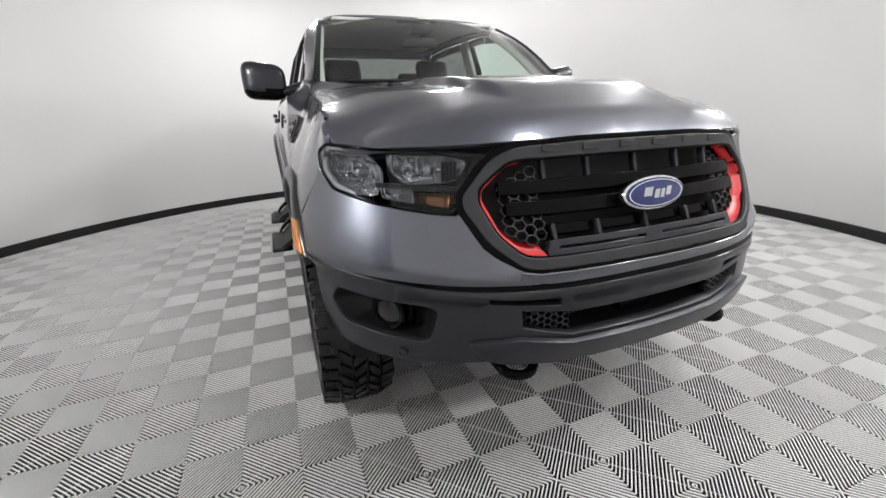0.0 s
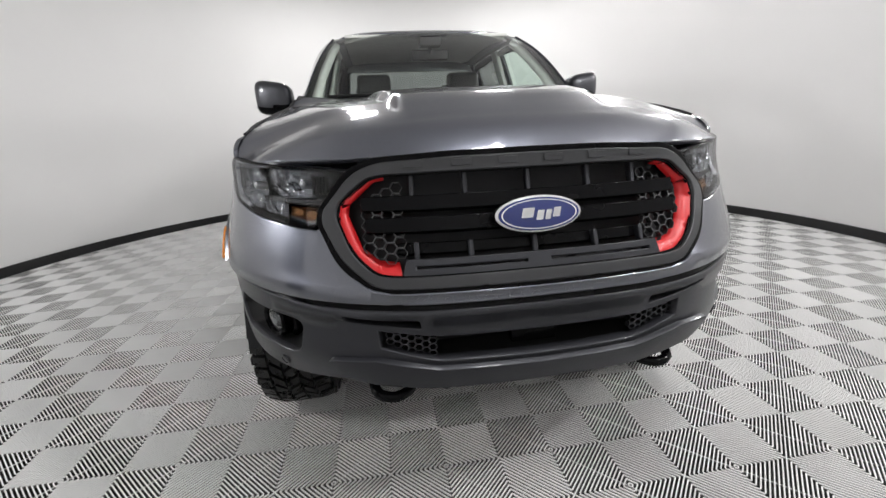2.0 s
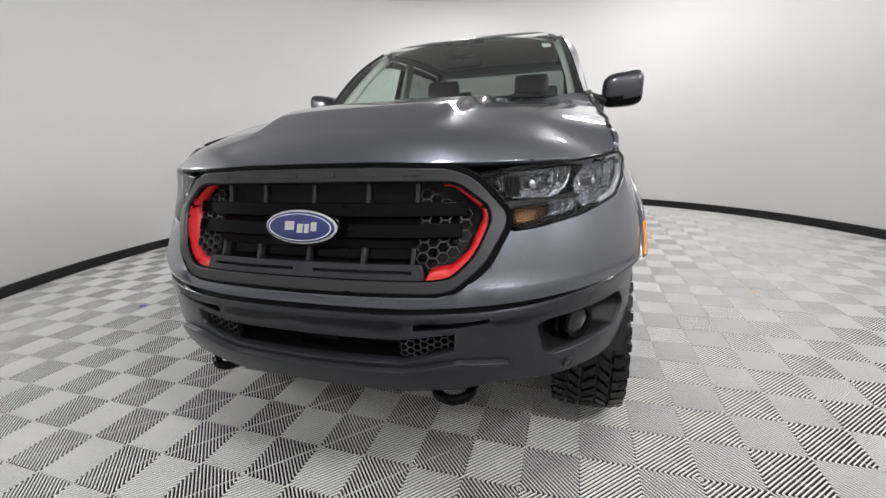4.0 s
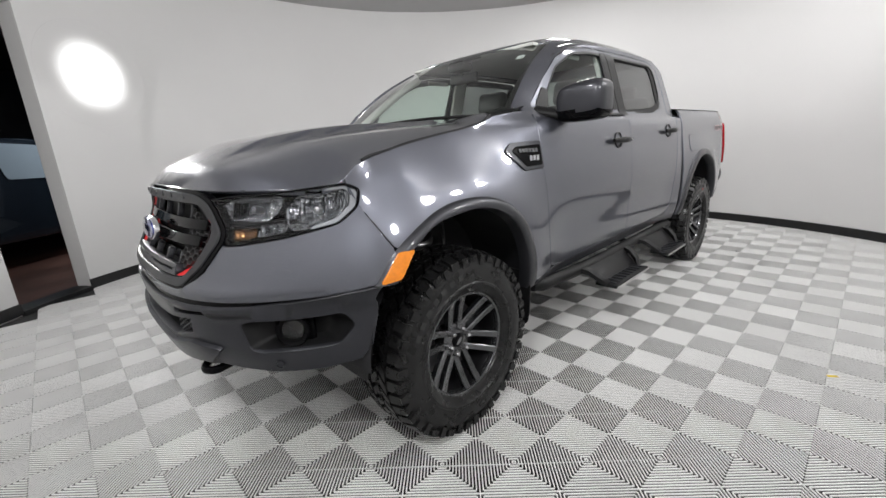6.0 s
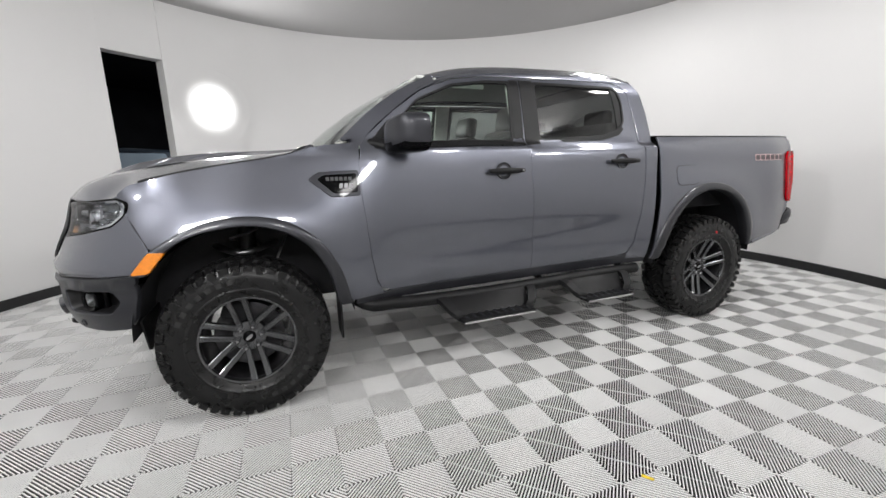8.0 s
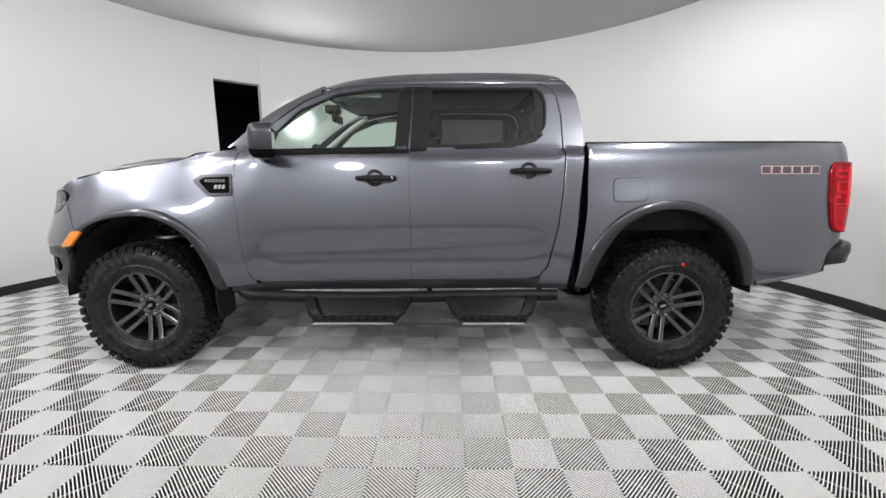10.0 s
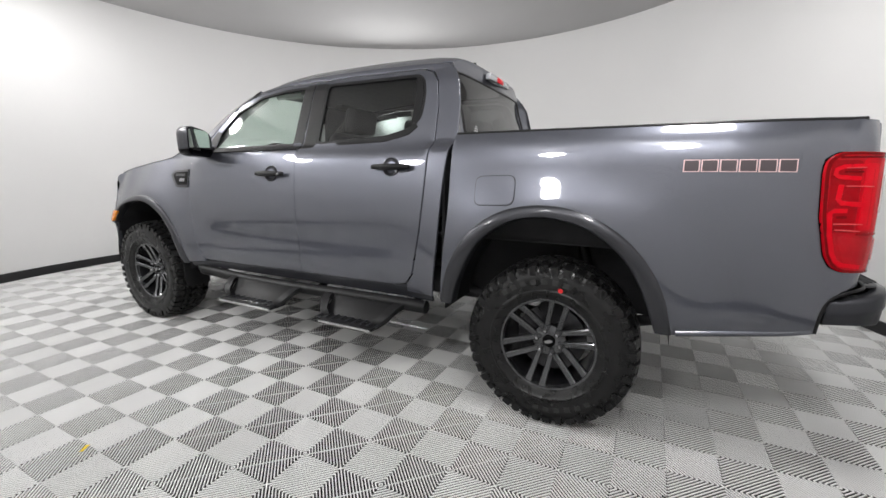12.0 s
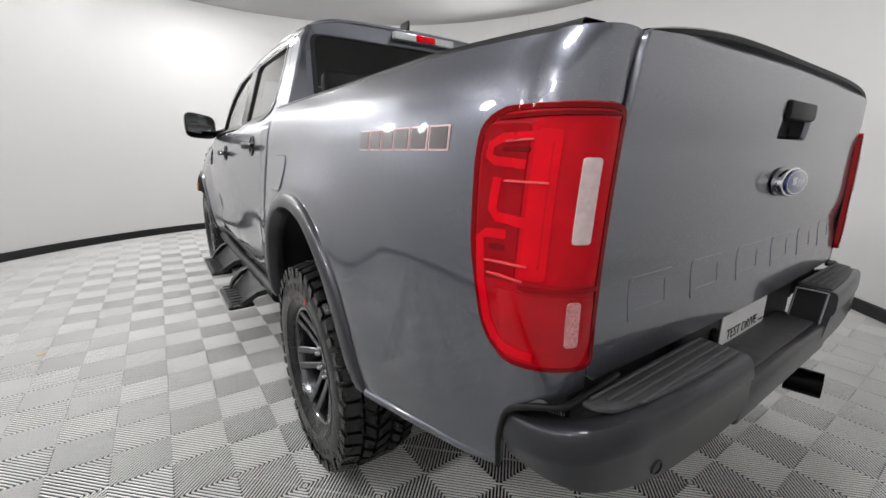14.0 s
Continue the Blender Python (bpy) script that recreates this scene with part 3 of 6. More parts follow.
def body_x(y, z):
    """Half-width of the lower body."""
    w = WIDTH(z)
    if 0.62 < y < 2.6:
        k = smooth((y - 0.62) / 0.3) * smooth((2.6 - y) / 0.3)
        w += k * (-0.010 * math.exp(-(((z - 0.755 - 0.03 * (y - 0.6)) / 0.10) ** 2)))
    w += arch_swell(y, z, 0.03, 0.47, 0.17) + arch_swell(y, z, 3.2, 0.49)
    if y < 0.1:
        sx, sy = front_scale(z)
        f = float(np.interp(y / sy, PLAN[:, 1], PLAN[:, 0])) * sx
        k = smooth((y + 0.32) / 0.42)
        w = f * (1 - k) + w * k
    return w - (0.064 + 0.034 * smooth((0.1 - y) / 0.3)) * 1.25 * min(max((z - 0.90) / 0.39, 0.0), 1.0) ** 1.75 * smooth((y + 0.475) / 0.15) * smooth((0.78 - y) / 0.5)


def side_x(y, z):
    """Half-width of the cab: lower body, shoulder and glasshouse."""
    b = smooth((y - 0.50) / 0.36)
    k = smooth((z - 1.27 - 0.042 * b) / (0.15 - 0.10 * b))
    g = 0.789 - (z - 1.34) * 0.31 - 0.03 * smooth((z - 1.68) / 0.12) - 0.02 * smooth((0.95 - y) / 0.4)
    return body_x(y, min(z, 1.33)) * (1 - k) + g * k


def bed(w, z):
    """The bed side, with w running on round the rear corner."""
    r = 0.085
    a = min(max((w - 4.215) / r, 0.0), 1.57)
    y = min(w, 4.215) + r * math.sin(a)
    x = WIDTH(min(z, 1.34)) + arch_swell(y, z, 3.2, 0.49) - 0.055 * max(0.0, (min(y, 4.2) - 3.85) / 0.37) ** 2
    top = smooth((z - 1.33) / 0.07)
    past = max(0.0, w - 4.215 - r * 1.57)
    return (x - r * (1 - math.cos(a)) - past - 0.035 * top * top, y, z)


def mirrored(f, s):
    return lambda *a: (lambda p: (s * p[0], p[1], p[2]))(f(*a))


FLARE_F = ([(-0.435, 0.785), (-0.36, 0.875), (-0.25, 0.945), (-0.11, 1.0), (0.05, 1.017), (0.22, 0.985), (0.37, 0.885), (0.475, 0.71), (0.525, 0.515)],
           [(-0.36, 0.785), (-0.29, 0.872), (-0.19, 0.935), (-0.06, 0.963), (0.08, 0.968), (0.19, 0.94), (0.31, 0.865), (0.405, 0.715), (0.452, 0.515)])
FLARE_R = ([(2.655, 0.53), (2.705, 0.73), (2.81, 0.905), (2.96, 1.015), (3.16, 1.06), (3.37, 1.025), (3.55, 0.91), (3.67, 0.74), (3.725, 0.545)],
           [(2.725, 0.53), (2.785, 0.71), (2.89, 0.885), (3.03, 0.978), (3.19, 1.003), (3.36, 0.968), (3.51, 0.86), (3.61, 0.69), (3.66, 0.545)])


def arch_line(fl, k=0.5, n=30):
    return [tuple(p) for p in curve(fl[0], n) * (1 - k) + curve(fl[1], n) * k]


FENDER = [(-0.445, 1.10), (-0.447, 1.137), (-0.405, 1.172), (-0.24, 1.217), (0.0, 1.257), (0.2, 1.287), (0.30, 1.31), (0.36, 1.330), (0.47, 1.346), (0.58, 1.356), (0.622, 1.352), (0.615, 1.33), (0.606, 1.25), (0.606, 1.07), (0.632, 0.77), (0.66, 0.61), (0.70, 0.545), (0.53, 0.53)] + arch_line(FLARE_F)[::-1][:-3] + [(-0.347, 0.905), (-0.398, 1.0)]
DOOR_F = [(0.612, 1.25), (0.612, 1.07), (0.638, 0.77), (0.664, 0.63), (0.69, 0.575), (0.74, 0.558), (1.2, 0.566), (1.645, 0.574), (1.652, 0.60), (1.648, 1.0), (1.640, 1.33), (1.655, 1.60), (1.66, 1.752), (1.42, 1.752), (1.20, 1.722), (1.01, 1.648), (0.83, 1.525), (0.675, 1.392), (0.628, 1.335)]
WIN_F = rounded([(0.785, 1.352), (0.83, 1.455), (0.98, 1.595), (1.20, 1.688), (1.42, 1.718), (1.59, 1.722), (1.565, 1.365)], 0.02, 3)
DOOR_R = [(1.652, 0.574), (2.36, 0.582), (2.43, 0.60), (2.475, 0.66), (2.525, 0.90), (2.548, 1.1), (2.562, 1.33), (2.555, 1.55), (2.53, 1.68), (2.49, 1.735), (2.42, 1.756), (2.0, 1.762), (1.666, 1.753), (1.66, 1.60), (1.646, 1.33), (1.654, 1.0), (1.658, 0.60)]
WIN_R = rounded([(1.755, 1.368), (2.25, 1.392), (2.40, 1.43), (2.462, 1.49), (2.47, 1.62), (2.45, 1.69), (2.41, 1.722), (1.77, 1.725)], 0.03, 3)
CAB_REAR = [(2.44, 0.55), (2.60, 0.55), (2.635, 0.84), (2.655, 1.13), (2.672, 1.3), (2.69, 1.39), (2.68, 1.55), (2.655, 1.68), (2.62, 1.745), (2.57, 1.768), (2.43, 1.776), (2.43, 1.766), (2.50, 1.743), (2.54, 1.685), (2.566, 1.55), (2.573, 1.33), (2.559, 1.1), (2.536, 0.90), (2.486, 0.65), (2.44, 0.59)]
ROCKER = [(0.545, 0.50), (2.60, 0.515), (2.60, 0.543), (2.43, 0.584), (2.36, 0.574), (1.65, 0.566), (0.74, 0.549), (0.70, 0.538), (0.55, 0.522)]
BEDSIDE = [(2.70, 1.0), (2.705, 1.385), (3.4, 1.389), (4.22, 1.389), (4.31, 1.386), (4.358, 1.38), (4.362, 1.277), (4.165, 1.277), (4.128, 1.252), (4.122, 1.20), (4.130, 1.05), (4.158, 0.915), (4.182, 0.872), (4.215, 0.856), (4.362, 0.854), (4.362, 0.81), (4.27, 0.80), (4.215, 0.76), (4.195, 0.70), (4.185, 0.612), (4.12, 0.598), (3.76, 0.548), (3.72, 0.545)] + arch_line(FLARE_R)[::-1] + [(2.655, 0.53), (2.665, 0.62), (2.685, 0.84)]
LAMP_R = rounded([(4.133, 1.246), (4.168, 1.271), (4.357, 1.271), (4.357, 0.860), (4.217, 0.862), (4.187, 0.878), (4.164, 0.918), (4.136, 1.05), (4.128, 1.20)], 0.02, 3)


def side_surface(y, z):
    return (side_x(y, z), y, z)


def flare(name, fl, s, xf):
    """A wheel-arch moulding: outer edge on the body, a rounded face and a lip turned in."""
    o, i = curve(fl[0], 44), curve(fl[1], 44)
    verts, faces = [], []
    rows = ((0.0, -0.004), (0.06, 0.008), (0.2, 0.013), (0.6, 0.017), (0.9, 0.015), (1.0, 0.007), (1.02, -0.05))
    for a, b in zip(o, i):
        for k, lift in rows:
            y, z = a + (b - a) * k
            verts.append((s * (xf(y, z) + lift), y, z))
    m = len(rows)
    for j in range(len(o) - 1):
        for k in range(m - 1):
            q = (j * m + k, j * m + k + 1, (j + 1) * m + k + 1, (j + 1) * m + k)
            faces.append(q if s < 0 else q[::-1])
    bm = bmesh.new()
    vs = [bm.verts.new(v) for v in verts]
    for f in faces:
        bm.faces.new([vs[k] for k in f])
    for j in (0, len(o) - 1):
        bm.faces.new([vs[j * m + k] for k in range(m)])
    return part(name, bm, FLARE, truck, "satin grey wheel-arch moulding", 50)


def wheel_well(s, cy, cz, r, x0, x1):
    bm = bmesh.new()
    rows = []
    n = 28
    for x in (x1, x0):
        rows.append([bm.verts.new((s * x, cy + r * math.cos(math.pi * k / n), max(cz + r * math.sin(math.pi * k / n), cz))) for k in range(n + 1)])
    for k in range(n):
        bm.faces.new((rows[0][k], rows[0][k + 1], rows[1][k + 1], rows[1][k]))
    bm.faces.new(rows[1])
    part("wheel_well", bm, DARK, truck, "black plastic wheel-arch liner", 60)


def handle(s, y, z, door):
    bm = bmesh.new()
    x = s * (side_x(y, z) + 0.004)
    cup = [[bm.verts.new((s * (side_x(y - 0.006 + 0.052 * k * math.cos(a), z + 0.050 * k * math.sin(a)) + 0.004 + lift), y - 0.006 + 0.052 * k * math.cos(a), z + 0.050 * k * math.sin(a))) for a in [2 * math.pi * j / 28 for j in range(28)]] for k, lift in ((1.0, -0.010), (1.0, 0.001), (0.94, 0.003), (0.84, -0.002), (0.5, -0.005))]
    for a, b in zip(cup, cup[1:]):
        for j in range(28):
            bm.faces.new((a[j], a[(j + 1) % 28], b[(j + 1) % 28], b[j]))
    bm.faces.new(cup[-1])
    part("handle_cup", bm, SATIN, door, "dark round door handle recess")
    bm = bmesh.new()
    n = 14
    rings = []
    for k in range(n + 1):
        t = k / n
        yy = y - 0.115 + 0.235 * t
        out = 0.012 + 0.030 * math.sin(math.pi * min(max(t, 0.06), 0.94)) ** 0.5
        hh = 0.012 + 0.006 * math.sin(math.pi * t)
        cx = s * (side_x(yy, z) + out)
        rings.append([bm.verts.new((cx + s * 0.009 * math.cos(a), yy, z + hh * math.sin(a))) for a in [2 * math.pi * j / 10 for j in range(10)]])
    for a, b in zip(rings, rings[1:]):
        for j in range(10):
            bm.faces.new((a[j], a[(j + 1) % 10], b[(j + 1) % 10], b[j]))
    bm.faces.new(rings[0])
    bm.faces.new(rings[-1])
    part("handle", bm, BLACK, door, "black door handle")
    if s > 0 and y < 2:
        bm = lathe([(0.001, 0.008), (0.006, 0.007), (0.007, 0.0)], 16)
        bm.transform(Matrix.Translation((x + 0.036, y + 0.10, z)))
        part("lock", bm, CHROME, door, "small round chrome key lock")


def strip(name, outline, s, mat, parent, label="", lift=0.003, thick=0.006, step=0.05):
    return panel(name, outline, mirrored(side_surface, s), mat, parent, label, step=step, thick=thick, out=(s, 0, 0), lift=lift)


def body_sides():
    for s in (1, -1):
        o = (s, 0, 0)
        side = mirrored(side_surface, s)
        fender = panel("fender", FENDER, side, PAINT, truck, out=o, step=0.02, fine=0.014)
        d1 = panel("front_door", DOOR_F, side, PAINT, truck, holes=[WIN_F], out=o)
        d2 = panel("rear_door", DOOR_R, side, PAINT, truck, holes=[WIN_R], out=o)
        panel("cab_corner", CAB_REAR, side, PAINT, truck, out=o)
        panel("rocker_panel", ROCKER, side, SATIN, truck, out=o)
        bedside = panel("bed_side", BEDSIDE, mirrored(bed, s), PAINT, truck, out=lambda q: (s, 0.6 if q.y > 4.2 else 0, 0))
        tube("bed_sill", [(s * (bed(y, 0.60)[0] - 0.008), y, z) for y, z in ((3.735, 0.556), (3.85, 0.572), (4.0, 0.592), (4.10, 0.605), (4.178, 0.62))], 0.013, PAINT, bedside, "folded lower edge of the bed side", 10, 14)
        flare("front_arch_moulding", FLARE_F, s, body_x)
        flare("rear_arch_moulding", FLARE_R, s, lambda y, z: bed(y, z)[0])
        wheel_well(s, 0.03, 0.47, 0.50, 0.50, 0.885)
        wheel_well(s, 3.2, 0.49, 0.52, 0.50, 0.885)
        # glass and its surrounds
        for door, win, mat, lab in ((d1, WIN_F, CLEAR_SIDE, "lightly tinted side window"), (d2, WIN_R, TINT, "dark tinted side window")):
            g = panel("window", win, side, mat, door, lab, out=o, lift=-0.010, thick=0)
            g.visible_shadow = False
            c = np.mean(win, axis=0)
            ring = [tuple(c + (np.array(p) - c) * np.array((1.022, 1.045))) for p in win]
            hole = [tuple(c + (np.array(p) - c) * np.array((0.985, 0.965))) for p in win]
            panel("window_seal", ring, side, BLACK, door, "black rubber window seal", holes=[hole], out=o, lift=0.0025, thick=0.012, fine=0.015)
        strip("pillar_trim", [(1.575, 1.355), (1.637, 1.357), (1.655, 1.60), (1.658, 1.735), (1.60, 1.735)], s, BLACK, d1, "black pillar trim", 0.004)
        strip("pillar_trim", [(1.652, 1.357), (1.75, 1.365), (1.765, 1.735), (1.668, 1.737), (1.664, 1.60)], s, BLACK, d2, "black pillar trim", 0.004)
        strip("quarter_trim", [(2.405, 1.44), (2.45, 1.49), (2.455, 1.63), (2.43, 1.70), (2.395, 1.72), (2.41, 1.60)], s, BLACK, d2, "black window divider", -0.004)
        strip("belt_moulding", [(0.70, 1.325), (1.638, 1.338), (1.638, 1.358), (0.74, 1.347)], s, BLACK, d1, "black belt moulding", 0.004)
        strip("belt_moulding", [(1.652, 1.338), (2.26, 1.368), (2.40, 1.40), (2.45, 1.44), (2.44, 1.455), (2.39, 1.422), (2.25, 1.388), (1.652, 1.358)], s, BLACK, d2, "black belt moulding", 0.004)
        strip("roof_moulding", [(0.66, 1.405), (0.825, 1.538), (1.005, 1.662), (1.20, 1.737), (1.42, 1.766), (2.0, 1.776), (2.42, 1.77), (2.42, 1.773), (2.0, 1.780), (1.42, 1.771), (1.197, 1.742), (1.0, 1.667), (0.822, 1.542), (0.657, 1.409)], s, DARK, truck, "dark roof drip seam", -0.006)
        handle(s, 1.455, 1.188, d1)
        handle(s, 2.355, 1.228, d2)
        # fender vent with plain bars for its badge
        vent = strip("fender_vent", rounded([(0.352, 1.172), (0.40, 1.205), (0.598, 1.212), (0.600, 1.088), (0.455, 1.085)], 0.012), s, SATIN, truck, "dark grey fender vent", 0.008, 0.012)
        strip("vent_inset", rounded([(0.395, 1.170), (0.425, 1.188), (0.586, 1.195), (0.588, 1.104), (0.47, 1.10)], 0.01), s, GLOSS, vent, "gloss black vent inset", 0.012, 0.006)
        for k in range(6):
            strip("badge_bar", [(0.437 + 0.022 * k, 1.162), (0.452 + 0.022 * k, 1.162), (0.452 + 0.022 * k, 1.178), (0.437 + 0.022 * k, 1.178)], s, GRILLE_GREY, vent, "grey raised badge bar", 0.015, 0.003)
        for k in range(3):
            strip("badge_bar", [(0.497 + 0.024 * k, 1.124), (0.512 + 0.024 * k, 1.124), (0.517 + 0.024 * k, 1.146), (0.502 + 0.024 * k, 1.146)], s, BADGE_GREY, vent, "pale grey raised badge bar", 0.016, 0.003)
        # amber side marker
        strip("side_marker", rounded([(-0.416, 0.790), (-0.350, 0.795), (-0.282, 0.878), (-0.342, 0.878)], 0.01), s, AMBER, truck, "amber side marker lamp", 0.0175, 0.016)
        # fuel door
        if s > 0:
            panel("fuel_door", rounded([(2.845, 1.048), (3.038, 1.055), (3.035, 1.185), (2.845, 1.180)], 0.035), mirrored(bed, s), PAINT, bedside, "flush fuel filler door", out=o, lift=0.0045, thick=0.004)
            panel("fuel_door_gap", rounded([(2.841, 1.044), (3.042, 1.051), (3.039, 1.189), (2.841, 1.184)], 0.037), mirrored(bed, s), DARK, bedside, "dark gap round the fuel door", out=o, lift=0.001, thick=0.002)
        # plain bars in place of the decal's letters
        for k in range(6):
            y0 = 3.70 + 0.0595 * k
            panel("decal_outline", [(y0, 1.206), (y0 + 0.055, 1.206), (y0 + 0.055, 1.252), (y0, 1.252)], mirrored(bed, s), LETTER_PINK, bedside, "pale pink decal bar outline", out=o, lift=0.0012, thick=0.001)
            panel("decal_bar", [(y0 + 0.004, 1.2095), (y0 + 0.051, 1.2095), (y0 + 0.051, 1.2485), (y0 + 0.004, 1.2485)], mirrored(bed, s), LETTER_DARK, bedside, "dark decal bar", out=o, lift=0.003, thick=0.001)


CLEAR_SIDE = glass_material("side_window_glass", (0.77, 0.88, 0.82))

# ---- hood, roof, glass ----
HOOD_EDGE = spline([-0.82, -0.66, -0.45, -0.405, -0.24, 0.0, 0.2, 0.30, 0.36, 0.5], [1.10, 1.108, 1.132, 1.166, 1.215, 1.257, 1.287, 1.31, 1.345, 1.40])
NOSE = spline([0.0, 0.025, 0.06, 0.12, 0.22, 0.40, 0.65, 0.9, 1.2], [1.115, 1.148, 1.182, 1.212, 1.242, 1.278, 1.308, 1.322, 1.335])


def hood(x, y):
    a = abs(x)
    xs = max(side_x(max(y, -0.44), HOOD_EDGE(y)) - 0.004, 0.3) if y > -0.44 else 0.815
    v = min(a / xs, 1.0)
    yf = fx(min(a, 0.80), 1.105)[1]
    s = max(y - yf, 0.0)
    zs = HOOD_EDGE(y)
    z = zs + (NOSE(s) - zs) * (1 - v**3.4)
    half = 0.30 + 0.12 * smooth((y + 0.75) / 1.0)
    dome = smooth((half + 0.014 - a) / 0.028) * smooth((s - 0.10) / 0.22) * (1 - 0.45 * smooth((y + 0.25) / 0.5))
    return (x, y, z + 0.025 * dome + 0.008 * smooth((a - half - 0.05) / 0.2) * smooth(s / 0.4) * (1 - v**6))


def hood_outline():
    edge = [(x, fx(x, 1.105)[1] + 0.004) for x in np.linspace(0, 0.74, 22)]
    edge += [(0.783, -0.515), (0.800, -0.475), (0.814, -0.43)]
    for y in (-0.36, -0.24, -0.1, 0.05, 0.2, 0.29):
        edge.append((side_x(y, HOOD_EDGE(y)) - 0.010, y))
    edge += [(0.755, 0.35), (0.70, 0.385), (0.50, 0.35), (0.25, 0.30), (0.0, 0.285)]
    return edge + [(-x, y) for x, y in edge[::-1][1:-1]]


def roof(x, y):
    top = ROOF_LINE(y)
    a = min(abs(x) / 0.622, 1.0)
    return (x, y, top - 0.018 * a * a - 0.062 * a**9)


ROOF_LINE = spline([1.0, 1.09, 1.24, 1.5, 1.9, 2.3, 2.5, 2.58, 2.64], [1.762, 1.79, 1.828, 1.860, 1.874, 1.872, 1.862, 1.848, 1.82])
ROOF = [(0, 1.035), (0.3, 1.05), (0.5, 1.08), (0.575, 1.115), (0.612, 1.17), (0.618, 1.4), (0.620, 2.0), (0.618, 2.5), (0.585, 2.585), (0.4, 2.61), (0, 2.62)]
ROOF = ROOF + [(-x, y) for x, y in ROOF[::-1][1:-1]]


def screen(x, v):
    """The windscreen; v from its foot to its head."""
    foot_half, head_half = 0.735, 0.60
    half = foot_half + (head_half - foot_half) * v
    a = min(abs(x), 1.0) ** 2
    y = (0.34 + 0.20 * a) * (1 - v) + (1.032 + 0.075 * a) * v - 0.02 * math.sin(math.pi * v)
    z = (1.315 + 0.055 * a) * (1 - v) + (1.772 - 0.022 * a) * v + 0.028 * math.sin(math.pi * v)
    return (x * half, y, z)


def upper_body():
    panel("hood", hood_outline(), hood, PAINT, truck, out=(0, 0, 1), step=0.03, thick=0.02)
    for s in (1, -1):
        line = [(s * (side_x(y, HOOD_EDGE(y)) - 0.005), y, HOOD_EDGE(y) + 0.002) for y in np.linspace(-0.37, 0.29, 26)]
        line += [(s * 0.762, 0.345, 1.335), (s * 0.72, 0.372, 1.342)]
        tube("hood_gap", line, 0.0058, DARK, truck, "dark gap beside the hood", 8)
        o = [(-0.405, 1.01), (-0.385, 0.975), (-0.368, 0.94), (-0.349, 0.905)]
        tube("fender_gap", [(s * (side_x(y, z) - 0.001), y, z) for y, z in curve(o, 14)], 0.003, DARK, truck, "dark fender seam", 6)
    panel("roof", ROOF, roof, PAINT, truck, out=(0, 0, 1), step=0.05)
    w = panel("windscreen", [(-1, 0), (1, 0), (1, 1), (-1, 1)], screen, SCREEN, truck, "greenish tinted windscreen", out=(0, -1, 0.6), step=0.06, thick=0, fine=0.05)
    w.visible_shadow = False
    band = [(-1, 0.955), (1, 0.955), (1, 1), (-1, 1)]
    panel("windscreen_band", band, screen, BLACK, w, "black band at the glass head", out=(0, -1, 0.6), lift=-0.003, thick=0, fine=0.05)
    for s in (1, -1):
        panel("windscreen_edge", [(0.955 * s, 0), (1.0 * s, 0), (1.0 * s, 1), (0.97 * s, 1)], screen, BLACK, w, "black glass border", out=(0, -1, 0.6), lift=-0.003, thick=0, fine=0.05)
        # A pillar between screen and door
        n = 16
        verts, faces = [], []
        top = curve([(0.628, 1.335), (0.675, 1.396), (0.83, 1.53), (1.01, 1.655), (1.10, 1.697)], n)
        for k in range(n):
            v = k / (n - 1)
            p = Vector(screen(s * 1.0, v))
            y, z = top[k]
            q = Vector((s * side_x(y, z), y, z))
            m = (p + q) / 2 + Vector((s * 0.005, -0.006, 0.005))
            verts += [p + Vector((0, 0.012, -0.008)), p + Vector((s * 0.004, -0.006, 0.006)), m, q + Vector((s * 0.002, 0, 0.0)), q + Vector((-s * 0.02, 0.02, 0))]
        for k in range(n - 1):
            for j in range(4):
                faces.append((5 * k + j, 5 * k + j + 1, 5 * k + 6 + j, 5 * k + 5 + j))
        bm = bmesh.new()
        vs = [bm.verts.new(v) for v in verts]
        for f in faces:
            bm.faces.new([vs[k] for k in f])
        part("windscreen_pillar", bm, PAINT, truck, "", 60)
        # roof rail between door heads and roof
        ys = np.linspace(1.06, 2.60, 34)
        verts, faces = [], []
        for y in ys:
            zr = roof(0.612, y)
            zs = float(np.interp(y, [1.01, 1.20, 1.42, 2.0, 2.42, 2.6], [1.652, 1.726, 1.755, 1.765, 1.760, 1.752]))
            q = (side_x(y, zs), y, zs)
            mid = ((zr[0] + q[0]) / 2 + 0.010, y, (zr[2] + q[2]) / 2 + 0.004)
            for p in ((zr[0] - 0.01, y, zr[2] - 0.004), zr, mid, q):
                verts.append((s * p[0], p[1], p[2]))
        for k in range(len(ys) - 1):
            for j in range(3):
                faces.append((4 * k + j, 4 * k + j + 1, 4 * k + 5 + j, 4 * k + 4 + j))
        bm = bmesh.new()
        vs = [bm.verts.new(v) for v in verts]
        for f in faces:
            bm.faces.new([vs[k] for k in f])
        part("roof_rail", bm, PAINT, truck, "", 60)
    # cowl under the screen
    verts, faces = [], []
    xs = np.linspace(-0.78, 0.78, 24)
    for x in xs:
        a = (x / 0.735) ** 2
        verts += [(x, 0.27 + 0.10 * a, 1.275 + 0.03 * a), (x, 0.31 + 0.12 * a, 1.292 + 0.04 * a), (x, 0.37 + 0.20 * a, 1.318 + 0.055 * a)]
    for k in range(len(xs) - 1):
        for j in range(2):
            faces.append((3 * k + j, 3 * k + 3 + j, 3 * k + 4 + j, 3 * k + 1 + j))
